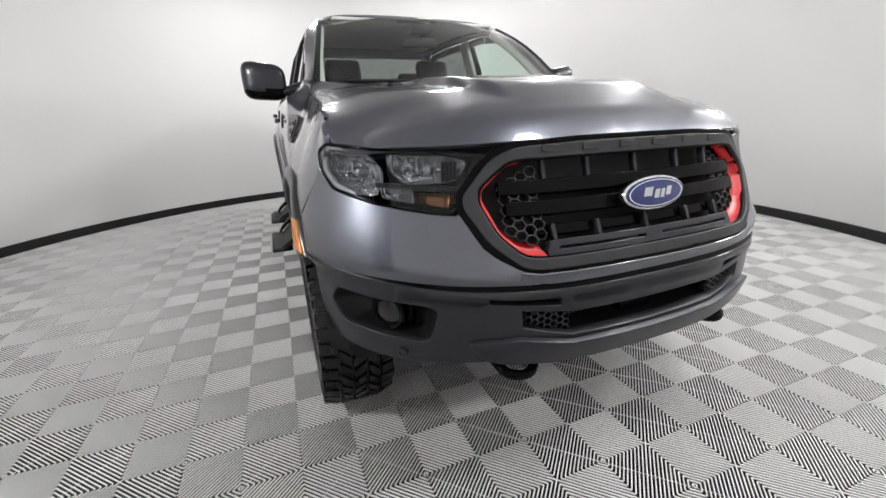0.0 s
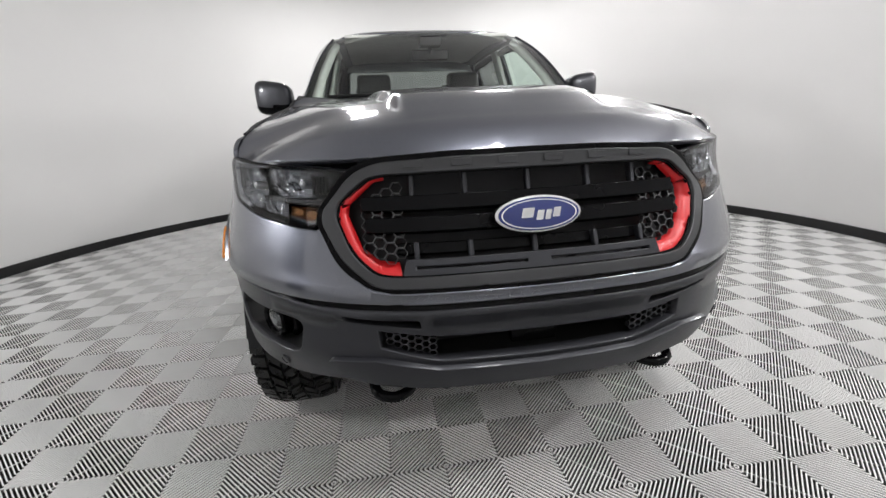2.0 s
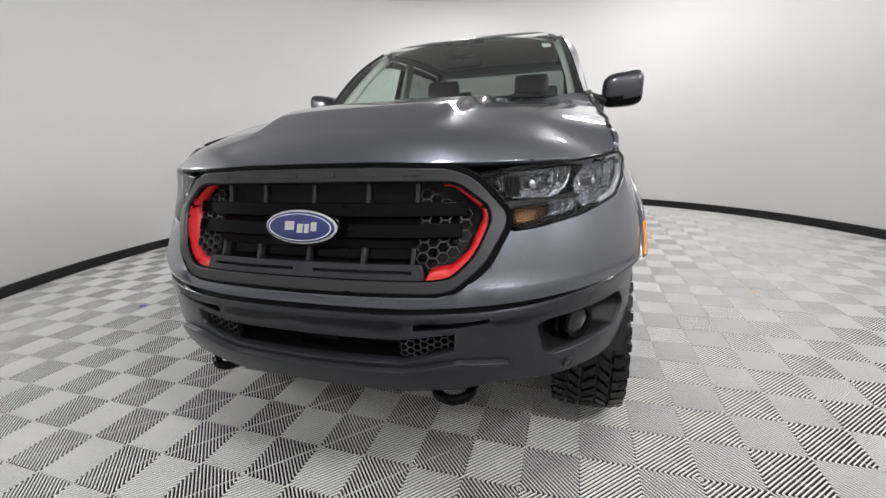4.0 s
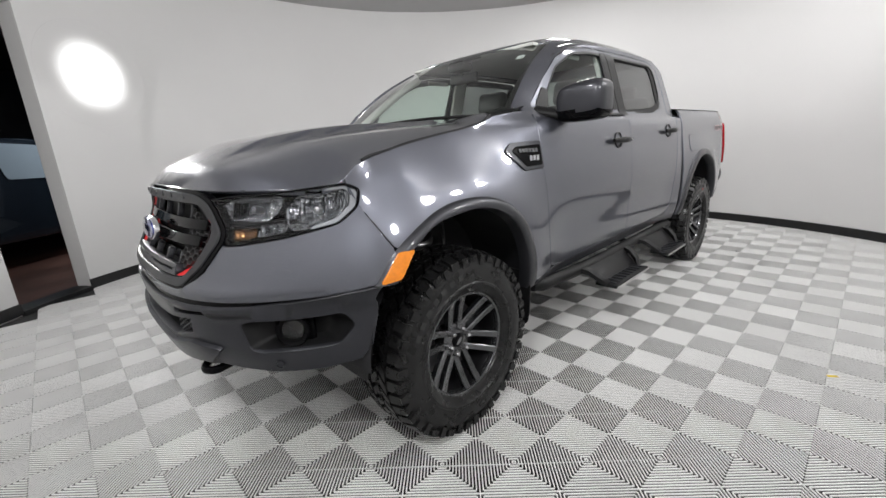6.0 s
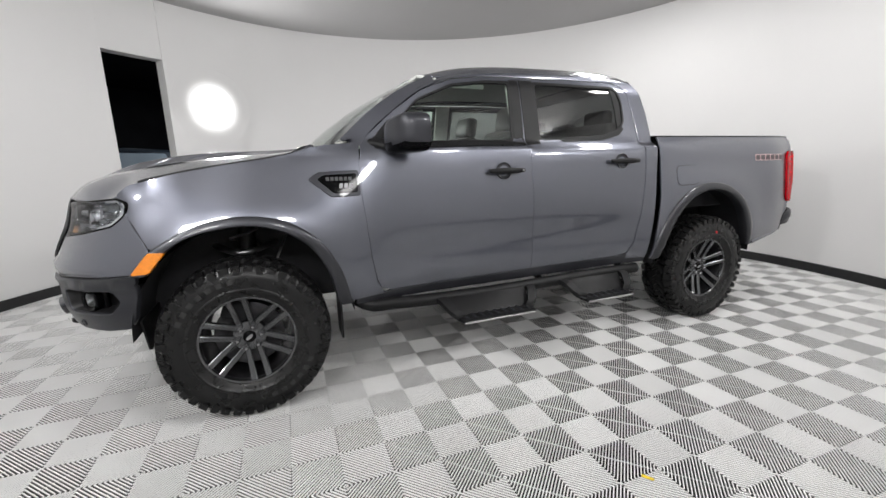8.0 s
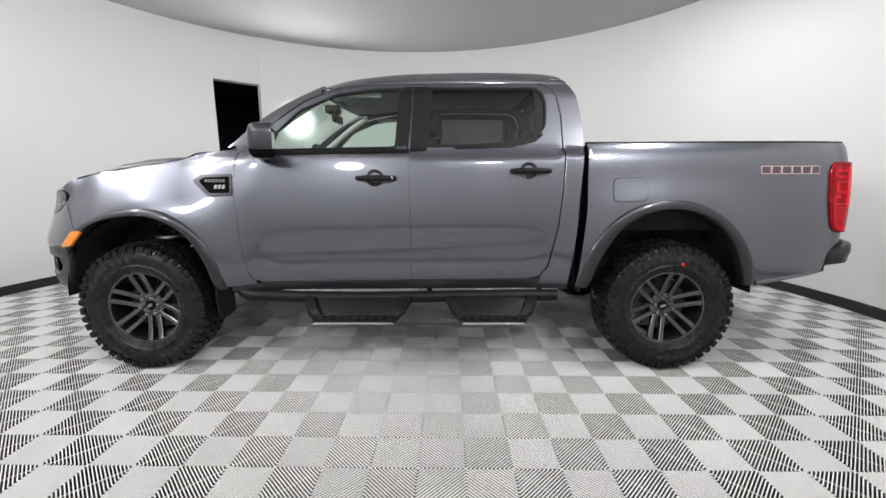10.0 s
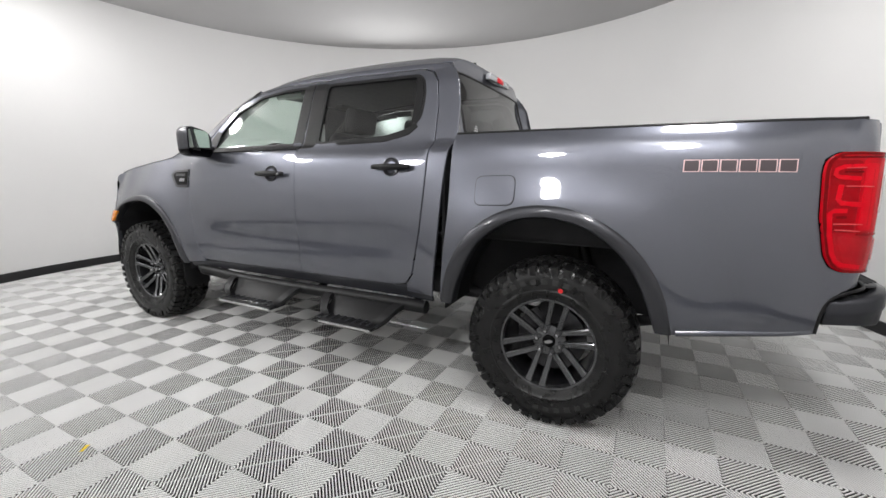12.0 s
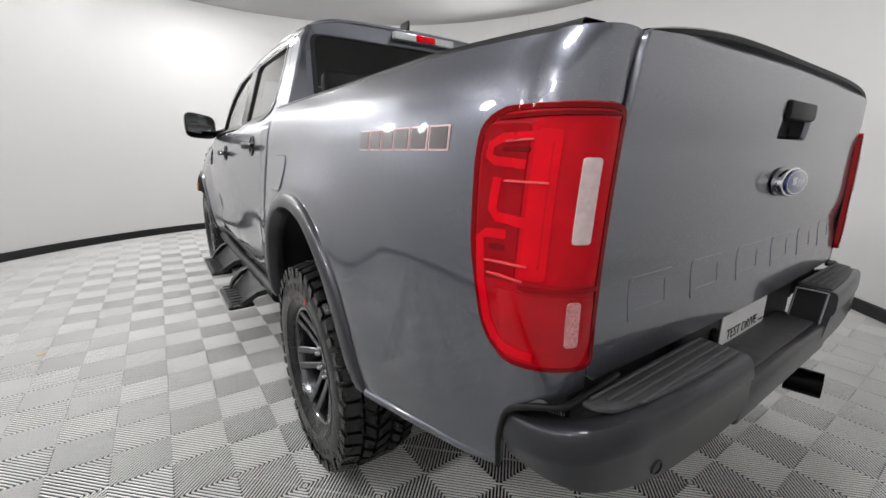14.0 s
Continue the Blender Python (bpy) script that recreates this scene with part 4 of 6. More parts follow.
    mesh_object("cowl", verts, faces, BLACK, truck, "black plastic cowl panel")
    for x0, x1 in ((0.62, 0.02), (-0.02, -0.60)):
        tube("wiper", [(x0, 0.40, 1.345), ((x0 + x1) / 2, 0.352, 1.352), (x1, 0.345, 1.350)], 0.008, BLACK, truck, "black windscreen wiper", 8, 10)
    # rear of the cab
    for s in (1, -1):
        bm = bmesh.new()
        rows = []
        for z in np.linspace(1.37, 1.782, 16):
            ye = float(np.interp(z, [1.37, 1.39, 1.55, 1.68, 1.745, 1.79], [2.688, 2.69, 2.68, 2.655, 2.62, 2.59]))
            xb = float(np.interp(z, [1.36, 1.45, 1.70, 1.785], [0.66, 0.668, 0.642, 0.60]))
            p = Vector((side_x(ye, z) - 0.001, ye - 0.004, z))
            k = (z - 1.36) / 0.44
            q = Vector((xb - 0.004, 2.70 - 0.09 * smooth(k) - 0.03 * (xb / 0.65) ** 4 + 0.001, z))
            c = Vector((max(p.x, q.x), max(p.y, q.y), z)) * 0.6 + (p + q) * 0.2
            row = []
            for t in (0, 0.25, 0.5, 0.75, 1):
                v = p * (1 - t) ** 2 + c * 2 * t * (1 - t) + q * t * t
                row.append(bm.verts.new((s * v.x, v.y, z)))
            rows.append(row)
        for a, b in zip(rows, rows[1:]):
            for k in range(4):
                bm.faces.new((a[k], a[k + 1], b[k + 1], b[k]))
        part("cab_rear_corner", bm, PAINT, truck, "", 60)
    def back(x, z):
        k = (z - 1.36) / 0.44
        return (x, 2.70 - 0.10 * smooth(k) * 0.9 - 0.03 * (x / 0.65) ** 4, z)
    half = [(0, 1.36), (0.66, 1.36), (0.668, 1.45), (0.642, 1.70), (0.60, 1.785), (0.45, 1.812), (0.3, 1.826), (0, 1.834)]
    outline = half + [(-x, z) for x, z in half[::-1][1:-1]]
    glass = rounded([(-0.638, 1.40), (0.638, 1.40), (0.612, 1.745), (-0.612, 1.745)], 0.04)
    p = panel("cab_back", outline, back, PAINT, truck, "", holes=[glass], out=(0, 1, 0))
    g = panel("rear_window", glass, back, TINT, truck, "dark tinted rear window", out=(0, 1, 0), lift=-0.004, thick=0)
    g.visible_shadow = False
    sealing = [tuple(np.array(q) * 0.97 + np.array((0, 1.56)) * 0.03) for q in glass]
    panel("window_seal", glass, back, BLACK, g, "black rubber window seal", holes=[sealing], out=(0, 1, 0), lift=0.002, thick=0.006)
    for k in range(3):
        solid("sticker_line", (0.53, 2.697, 1.428 + 0.012 * k), (0.05 - 0.012 * k, 0.002, 0.005), WHITE, g, 0, label="faint white sticker line")
    panel("cab_back_lower", [(-0.85, 0.56), (0.85, 0.56), (0.83, 1.30), (0.70, 1.385), (-0.70, 1.385), (-0.83, 1.30)], lambda x, z: (x, 2.655, z), DARK, truck, "dark lower cab back", out=(0, 1, 0), step=0.2, fine=0.2)
    lamp = solid("high_brake_lamp", (0, 2.634, 1.792), (0.38, 0.035, 0.040), CLEAR_STRIP, truck, 0.008, 2, "clear high brake lamp with a red middle")
    solid("red_middle", (0, 2.638, 1.792), (0.125, 0.034, 0.034), RED_BRIGHT, lamp, 0.006, 2, "red middle lens")
    bm = bmesh.new()
    box(bm, (0, 2.40, 1.893), (0.03, 0.13, 0.075), 0.012, 2)
    for v in bm.verts:
        k = (v.co.z - 1.85) / 0.07
        v.co.x *= 1 - 0.6 * max(0, k)
        v.co.y += 0.045 * max(0, k) * (1 if v.co.y < 2.40 else 0.3)
    part("roof_aerial", bm, BLACK, truck, "black fin aerial")

# ---- front of the truck ----
def deep(surf, out):
    """surf with a third coordinate: the way in, against the outward direction."""
    def f(u, v, d=0.0):
        e = 0.004
        q = Vector(surf(u, v))
        n = (Vector(surf(u + e, v)) - Vector(surf(u - e, v))).cross(Vector(surf(u, v + e)) - Vector(surf(u, v - e))).normalized()
        o = Vector(out(q) if callable(out) else out)
        if n.dot(o) < 0:
            n = -n
        return tuple(q - n * d)
    return f


def recess(name, outline, surf, depth, shrink, mat, parent, label="", start=0.0, backed=True, fine=0.02):
    """A cup let into the surface surf(u, v, d)."""
    ring = dense(outline, fine)
    c = np.mean(ring, axis=0)
    levels = [(start, 1.0), (start + depth * 0.25, 1 - (1 - shrink) * 0.12), (start + depth * 0.8, 1 - (1 - shrink) * 0.7), (start + depth, shrink)]
    bm = bmesh.new()
    rows = [[bm.verts.new(surf(*(c + (np.array(p) - c) * k), d)) for p in ring] for d, k in levels]
    n = len(ring)
    for a, b in zip(rows, rows[1:]):
        for k in range(n):
            bm.faces.new((a[k], a[(k + 1) % n], b[(k + 1) % n], b[k]))
    if backed:
        bm.faces.new(rows[-1])
    return part(name, bm, mat, parent, label, 40)


def front_out(q):
    return (q.x * 1.2, -1, 0)


FRONT = deep(front, front_out)
FXD = deep(fx, (0, -1, 0))


GRILLE_OUT = [(0.0, 1.118), (0.20, 1.117), (0.395, 1.108), (0.455, 1.08), (0.533, 0.985), (0.535, 0.955), (0.492, 0.865), (0.42, 0.803), (0.38, 0.795), (0.0, 0.793)]
GRILLE_IN = [(0.0, 1.077), (0.20, 1.077), (0.37, 1.074), (0.41, 1.068), (0.487, 1.005), (0.495, 0.968), (0.462, 0.882), (0.408, 0.832), (0.36, 0.826), (0.0, 0.826)]
GRILLE_OUT = GRILLE_OUT + [(-x, z) for x, z in GRILLE_OUT[::-1][1:-1]]
GRILLE_IN = rounded([(x * 1.02, z) for x, z in GRILLE_IN + [(-x, z) for x, z in GRILLE_IN[::-1][1:-1]]], 0.03, 3)
GRILLE_OUT = rounded([(x * 1.02, z) for x, z in GRILLE_OUT], 0.03, 3)
RED_EDGE = [(x * 1.010, z) for x, z in ((0.372, 1.071), (0.405, 1.067), (0.483, 1.003), (0.491, 0.968), (0.459, 0.884), (0.406, 0.835), (0.345, 0.831))]
RED = RED_EDGE + [(x * 1.010, z) for x, z in ((0.350, 0.853), (0.398, 0.858), (0.440, 0.893), (0.469, 0.968), (0.463, 0.995), (0.397, 1.051), (0.372, 1.055))]


def red_wall(x, z):
    """The accent: a wall leading from the grille's rim back into the opening."""
    near = 1.0
    for (x0, z0), (x1, z1) in zip(RED_EDGE, RED_EDGE[1:]):
        dx, dz = x1 - x0, z1 - z0
        t = min(max(((abs(x) - x0) * dx + (z - z0) * dz) / (dx * dx + dz * dz), 0.0), 1.0)
        near = min(near, math.hypot(abs(x) - x0 - t * dx, z - z0 - t * dz))
    return fx(x, z, -0.003 + 2.1 * near)




def headlamp_outline():
    return rounded([(U(0.478), 1.083), (U(0.60), 1.096), (U(0.75), 1.106), (U(0.848), 1.118), (U(0.868), 1.098), (U(0.864), 1.045), (U(0.835), 0.998), (U(0.74), 0.966), (U(0.62), 0.946), (U(0.585), 0.945), (U(0.548), 0.985)], 0.015, 3)


def reflector_material():
    m = material("faceted_reflector", (0.60, 0.61, 0.63), 0.10, 1.0)
    nt = m.node_tree
    tc = nt.nodes.new("ShaderNodeTexCoord")
    w = nt.nodes.new("ShaderNodeTexVoronoi")
    w.inputs["Scale"].default_value = 1.0
    flutes = nt.nodes.new("ShaderNodeMapping")
    flutes.inputs["Scale"].default_value = (95, 95, 26)
    b = nt.nodes.new("ShaderNodeBump")
    b.inputs["Strength"].default_value, b.inputs["Distance"].default_value = 1.0, 0.02
    nt.links.new(tc.outputs["Object"], flutes.inputs["Vector"])
    nt.links.new(flutes.outputs["Vector"], w.inputs["Vector"])
    nt.links.new(w.outputs["Distance"], b.inputs["Height"])
    nt.links.new(b.outputs["Normal"], nt.nodes["Principled BSDF"].inputs["Normal"])
    return m


LENS = glass_material("lamp_lens", (0.82, 0.83, 0.85), 0.5)
REFLECTOR = reflector_material()
MESH_GREY = material("grille_mesh_grey", (0.08, 0.08, 0.083), 0.35, 0.7, 0, 30, 0.1)
FOG_BOWL = material("fog_bowl", (0.12, 0.12, 0.13), 0.2, 1.0, 0, 60, 0.4)


def signed(poly, s):
    return [(s * u, v) for u, v in poly]


def headlamps():
    for s in (1, -1):
        o = headlamp_outline()
        lamp = recess("headlamp", signed(o, s), FRONT, 0.085, 0.86, GLOSS, truck, "clear headlamp with black housing", 0.004)
        bowl = rounded([(U(0.745), 0.982), (U(0.832), 1.003), (U(0.858), 1.05), (U(0.852), 1.100), (U(0.765), 1.097), (U(0.728), 1.045)], 0.03, 4)
        recess("round_reflector", signed(bowl, s), FRONT, 0.05, 0.35, REFLECTOR, lamp, "faceted chrome reflector", 0.016)
        bowl = rounded([(U(0.575), 1.022), (U(0.69), 1.018), (U(0.722), 1.05), (U(0.73), 1.092), (U(0.58), 1.085), (U(0.535), 1.070)], 0.02, 3)
        recess("beam_reflector", signed(bowl, s), FRONT, 0.05, 0.4, REFLECTOR, lamp, "faceted chrome reflector", 0.016)
        for u, z in ((U(0.795), 1.045), (U(0.640), 1.055)):
            c = Vector(FRONT(s * u, z, 0.055))
            n = (Vector(FRONT(s * u, z, 0.0)) - c).normalized()
            bm = lathe([(0.001, 0.030), (0.009, 0.028), (0.012, 0.022), (0.012, -0.01)], 20)
            bm.transform(Matrix.Translation(c) @ n.to_track_quat("X", "Z").to_matrix().to_4x4())
            part("bulb_shield", bm, STEEL, lamp, "small metal bulb shield")
        bowl = rounded([(U(0.668), 0.970), (U(0.735), 0.982), (U(0.742), 1.010), (U(0.672), 1.008)], 0.008, 2)
        recess("side_reflector", signed(bowl, s), FRONT, 0.025, 0.6, REFLECTOR, lamp, "clear turn lamp reflector", 0.016)
        bowl = rounded([(U(0.592), 0.96), (U(0.662), 0.972), (U(0.662), 1.0), (U(0.585), 0.995)], 0.008, 2)
        recess("turn_reflector", signed(bowl, s), FRONT, 0.025, 0.6, material("pale_amber_reflector", (0.24, 0.12, 0.05), 0.22, 0.9) if s > 0 else bpy.data.materials["pale_amber_reflector"], lamp, "dim amber turn reflector", 0.018)
        bar = [(U(0.56), 1.004), (U(0.75), 1.012), (U(0.755), 1.02), (U(0.56), 1.013)]
        panel("lamp_bar", signed(bar, s), front, BLACK, lamp, "black divider bar", out=front_out, lift=-0.022, thick=0.02)
        for k in range(4):
            u = U(0.60) - 0.012 * k
            panel("lamp_fin", signed([(u, 1.03), (u + 0.005, 1.03), (u + 0.005, 1.072), (u, 1.072)], s), front, GLOSS, lamp, "black fin", out=front_out, lift=-0.02, thick=0.02)
        strip_o = [(U(0.79), 1.106), (U(0.848), 1.114), (U(0.866), 1.096), (U(0.862), 1.045), (U(0.838), 1.004), (U(0.79), 0.985), (U(0.79), 0.992), (U(0.830), 1.011), (U(0.853), 1.048), (U(0.857), 1.091), (U(0.844), 1.106), (U(0.79), 1.099)]
        panel("running_light", signed(strip_o, s), front, CLEAR_STRIP, lamp, "pale running light strip", out=front_out, lift=-0.006, thick=0.01, fine=0.012)
        g = panel("lens", signed(o, s), front, LENS, lamp, "clear lamp lens", out=front_out, lift=0.001, thick=0)
        g.visible_shadow = False
        c = np.mean(o, axis=0)
        panel("lens_border", signed([tuple(c + (np.array(p) - c) * 1.012) for p in o], s), front, GLOSS, lamp, "black lamp border", holes=[signed([tuple(c + (np.array(p) - c) * np.array((0.988, 0.972))) for p in o], s)], out=front_out, lift=0.0, thick=0.02, fine=0.015)


def front_fascia():
    lamp = headlamp_outline()
    low = [p for p in lamp if p[1] < 1.06 and p[0] > U(0.60)]
    low = sorted(low, key=lambda p: -p[0])
    right = [(0, 0.762), (U(0.3), 0.762), (U(0.6), 0.768), (U(0.8), 0.78), (Uy(-0.44), 0.792), (Uy(-0.41), 0.80), (Uy(-0.36), 0.87), (Uy(-0.36) - 0.01, 0.90), (U(0.873), 1.02)]
    right += [(u + 0.004, z - 0.006) for u, z in low]
    right += [(U(0.575), 0.937), (U(0.562), 0.945), (U(0.545), 0.972), (U(0.5) + 0.02, 0.86), (U(0.425), 0.797), (U(0.38), 0.788), (0, 0.786)]
    poly = right + [(-u, z) for u, z in right[::-1][1:-1]]
    panel("front_fascia", poly, front, PAINT, truck, out=front_out, step=0.035, thick=0.02)
    # painted strip between lamps, hood and grille surround
    for s in (1, -1):
        o = [(U(0.40), 1.108), (U(0.465), 1.10), (U(0.47), 1.075), (U(0.545), 0.985), (U(0.57), 0.94), (U(0.545), 0.90), (U(0.505), 0.90), (U(0.528), 0.965), (U(0.52), 0.995), (U(0.45), 1.07), (U(0.40), 1.098)]
        panel("grille_surround", signed(o, s), front, GLOSS, truck, "dark grille surround", out=front_out, lift=-0.012, thick=0.01)
    # dark gap line between fascia and bumper
    gap = [(0, 0.748), (U(0.3), 0.748), (U(0.6), 0.754), (U(0.8), 0.766), (Uy(-0.43), 0.78), (Uy(-0.42), 0.80), (U(0.8), 0.785), (U(0.6), 0.772), (0, 0.766)]
    panel("bumper_gap", gap + [(-u, z) for u, z in gap[::-1][1:-1]], front, GLOSS, truck, "black gap above the bumper", out=front_out, lift=-0.012, thick=0.004)


SLOT = rounded([(0.318, 0.692), (0.52, 0.712), (0.528, 0.735), (0.322, 0.717)], 0.008, 2)
INTAKE = [(0.0, 0.672), (0.28, 0.674), (0.435, 0.692), (0.432, 0.638), (0.28, 0.597), (0.0, 0.592)]


def bumper():
    fog = rounded([(U(0.635), 0.692), (U(0.665), 0.705), (U(0.845), 0.712), (U(0.862), 0.66), (U(0.835), 0.60), (U(0.68), 0.588), (U(0.655), 0.60)], 0.02, 3)
    right = [(0, 0.494), (U(0.33), 0.497), (U(0.46), 0.51), (U(0.52), 0.528), (U(0.70), 0.512), (U(0.80), 0.515), (U(0.86), 0.53), (Uy(-0.45), 0.58), (Uy(-0.425), 0.68), (Uy(-0.415), 0.775), (Uy(-0.43), 0.778), (U(0.8), 0.764), (U(0.6), 0.752), (U(0.3), 0.746), (0, 0.746)]
    poly = right + [(-u, z) for u, z in right[::-1][1:-1]]
    intake = [(U(x), z) for x, z in INTAKE]
    intake = intake + [(-u, z) for u, z in intake[::-1][1:-1]]
    slot = [(U(x), z) for x, z in SLOT]
    holes = [intake, fog, signed(fog, -1), slot, signed(slot, -1)]
    b = panel("front_bumper", poly, front, SATIN, truck, "satin dark grey front bumper", holes=holes, out=front_out, step=0.035, thick=0.03)
    recess("intake", intake, FRONT, 0.10, 0.93, BLACK, b, "black lower intake", 0.002)
    # chin step in front of the intake
    chin = [(0, 0.515), (U(0.30), 0.517), (U(0.50), 0.545), (U(0.565), 0.60), (U(0.545), 0.605), (U(0.44), 0.612), (U(0.28), 0.582), (0, 0.577)]
    panel("bumper_lip", chin + [(-u, z) for u, z in chin[::-1][1:-1]], front, SATIN, b, "dark grey lower bumper lip", out=front_out, lift=0.018, thick=0.035)
    for s in (1, -1):
        recess("slot", signed(slot, s), FRONT, 0.04, 0.9, BLACK, b, "black bumper slot", 0.002)
        poly = signed([(U(0.29), 0.603), (U(0.425), 0.645), (U(0.428), 0.684), (U(0.29), 0.668)], s)
        honeycomb("honeycomb", poly, 0.013, lambda u, v, d: FRONT(u, v, d + 0.02), SATIN, b, 0.02, 0.2, "dark honeycomb mesh")
        f = recess("fog_pocket", signed(fog, s), FRONT, 0.075, 0.62, BLACK, b, "black fog lamp pocket", 0.0)
        c = FRONT(s * U(0.752), 0.655, 0.032)
        n = (Vector(FRONT(s * U(0.752), 0.655, 0.0)) - Vector(c)).normalized()
        m = Matrix.Translation(c) @ n.to_track_quat("X", "Z").to_matrix().to_4x4()
        bm = lathe([(0.056, -0.03), (0.056, 0.006), (0.050, 0.012), (0.040, 0.008), (0.037, -0.005)], 32)
        bm.transform(m)
        part("fog_bezel", bm, GLOSS, f, "gloss black fog lamp bezel")
        bm = lathe([(0.037, 0.0), (0.028, -0.018), (0.012, -0.026), (0.001, -0.027)], 32)
        bm.transform(m)
        part("fog_reflector", bm, FOG_BOWL, f, "fog lamp reflector")
        bm = lathe([(0.038, 0.004), (0.027, 0.010), (0.001, 0.013)], 32)
        bm.transform(m)
        part("fog_lens", bm, CLEAR, f, "clear fog lamp lens")
        solid("fog_frame", (-0.034, 0, 0), (0.03, 0.132, 0.112), GLOSS, f, 0.014, 3, "gloss black square fog lamp frame", m)
        for u, z in ((U(0.262), 0.524), (U(0.715), 0.545)):
            c = Vector(FRONT(s * u, z, -0.012 if u < 0.5 else -0.002))
            n = (c - Vector(FRONT(s * u, z, 0.03))).normalized()
            m = Matrix.Translation(c) @ n.to_track_quat("X", "Z").to_matrix().to_4x4()
            bm = lathe([(0.017, -0.004), (0.017, 0.003), (0.013, 0.004), (0.0125, 0.0), (0.011, 0.002), (0.001, 0.002)], 24)
            bm.transform(m)
            part("parking_sensor", bm, SATIN, b, "round parking sensor")
        # tow hook
        x = 0.395 * s
        tube("tow_hook", [(x - 0.055, -0.68, 0.51), (x - 0.055, -0.79, 0.492), (x - 0.045, -0.835, 0.482), (x, -0.858, 0.478), (x + 0.045, -0.835, 0.482), (x + 0.055, -0.79, 0.492), (x + 0.055, -0.68, 0.51)], 0.015, GLOSS, truck, "black tow hook", 10, 24)
    solid("intake_bar", (0, -0.83, 0.634), (0.9, 0.012, 0.02), BLACK, b, 0.003)
    solid("radar_box", (0, -0.845, 0.636), (0.13, 0.03, 0.085), GLOSS, b, 0.006, 2, "gloss black sensor box")


def grille():
    g = panel("grille", [(x * 0.978, 0.955 + (z - 0.955) * 0.945) for x, z in GRILLE_OUT], fx, GRILLE_GREY, truck, "satin grey grille frame", holes=[GRILLE_IN], out=(0, -1, 0), lift=0.012, thick=0.05, step=0.03)
    panel("grille_rim", [(x * 1.012, 0.955 + (z - 0.955) * 1.03) for x, z in GRILLE_OUT], fx, GLOSS, g, "gloss black grille rim", holes=[[(x * 0.965, 0.955 + (z - 0.955) * 0.92) for x, z in GRILLE_OUT]], out=(0, -1, 0), lift=0.005, thick=0.03, fine=0.02)
    ring = [tuple(np.array((0, 0.955)) + (np.array(p) - np.array((0, 0.955))) * np.array((1.0, 1.0))) for p in GRILLE_IN]
    inner = [tuple(np.array((0, 0.952)) + (np.array(p) - np.array((0, 0.952))) * np.array((0.985, 0.955))) for p in GRILLE_IN]
    panel("grille_border", ring, fx, GLOSS, g, "gloss black inner border", holes=[inner], out=(0, -1, 0), lift=0.003, thick=0.006, fine=0.015)
    panel("grille_back", GRILLE_OUT, fx, DARK, g, "dark grille back", out=(0, -1, 0), lift=-0.075, thick=0.002, step=0.06)
    for s in (1, -1):
        panel("accent", signed(RED, s), red_wall, RED_TRIM, g, "bright red accent", out=(0, -1, 0), thick=0.004, step=0.008, fine=0.012)
        honeycomb("honeycomb", signed([(0.335, 0.862), (0.395, 0.866), (0.43, 0.90), (0.455, 0.966), (0.45, 0.992), (0.395, 1.04), (0.335, 1.05)], s), 0.0175, lambda u, v, d: FXD(u, v, d + 0.016), MESH_GREY, g, 0.014, 0.10, "grey honeycomb mesh")
    for z, h, d, half in ((1.004, 0.03, 0.000, 0.44), (0.952, 0.03, -0.004, 0.43), (0.900, 0.022, 0.028, 0.36)):
        bar = [(-half, z - h / 2), (half, z - h / 2), (half, z + h / 2), (-half, z + h / 2)]
        panel("grille_bar", bar, fx, GLOSS, g, "gloss black grille bar", out=(0, -1, 0), lift=-0.010 - d, thick=0.03, step=0.03)
    foot = [(-0.345, 0.831), (0.345, 0.831), (0.335, 0.868), (-0.335, 0.868)]
    slits = [[(a, 0.845), (b, 0.845), (b, 0.856), (a, 0.856)] for a, b in ((-0.315, -0.03), (0.03, 0.315))]
    panel("grille_foot", foot, fx, SATIN, g, "dark slotted lower grille bar", holes=slits, out=(0, -1, 0), lift=0.002, thick=0.03)
    for x in (-0.31, -0.17, 0.0, 0.17, 0.31):
        for z0, z1 in ((1.018, 1.074), (0.870, 0.91)):
            panel("grille_post", [(x - 0.0035, z0), (x + 0.0035, z0), (x + 0.0035, z1), (x - 0.0035, z1)], fx, SATIN, g, "thin dark grille post", out=(0, -1, 0), lift=-0.016, thick=0.02)
    # plain raised bars on the top of the grille
    for k in range(6):
        x = -0.3 + 0.12 * k
        panel("raised_bar", [(x - 0.024, 1.088), (x + 0.024, 1.088), (x + 0.024, 1.104), (x - 0.024, 1.104)], fx, GRILLE_GREY, g, "grey raised bar", out=(0, -1, 0), lift=0.0165, thick=0.005)
    badge(g, Matrix.Translation((0, -0.856, 0.962)) @ Matrix.Rotation(radians(84), 4, "X"), 0.114, 0.048)


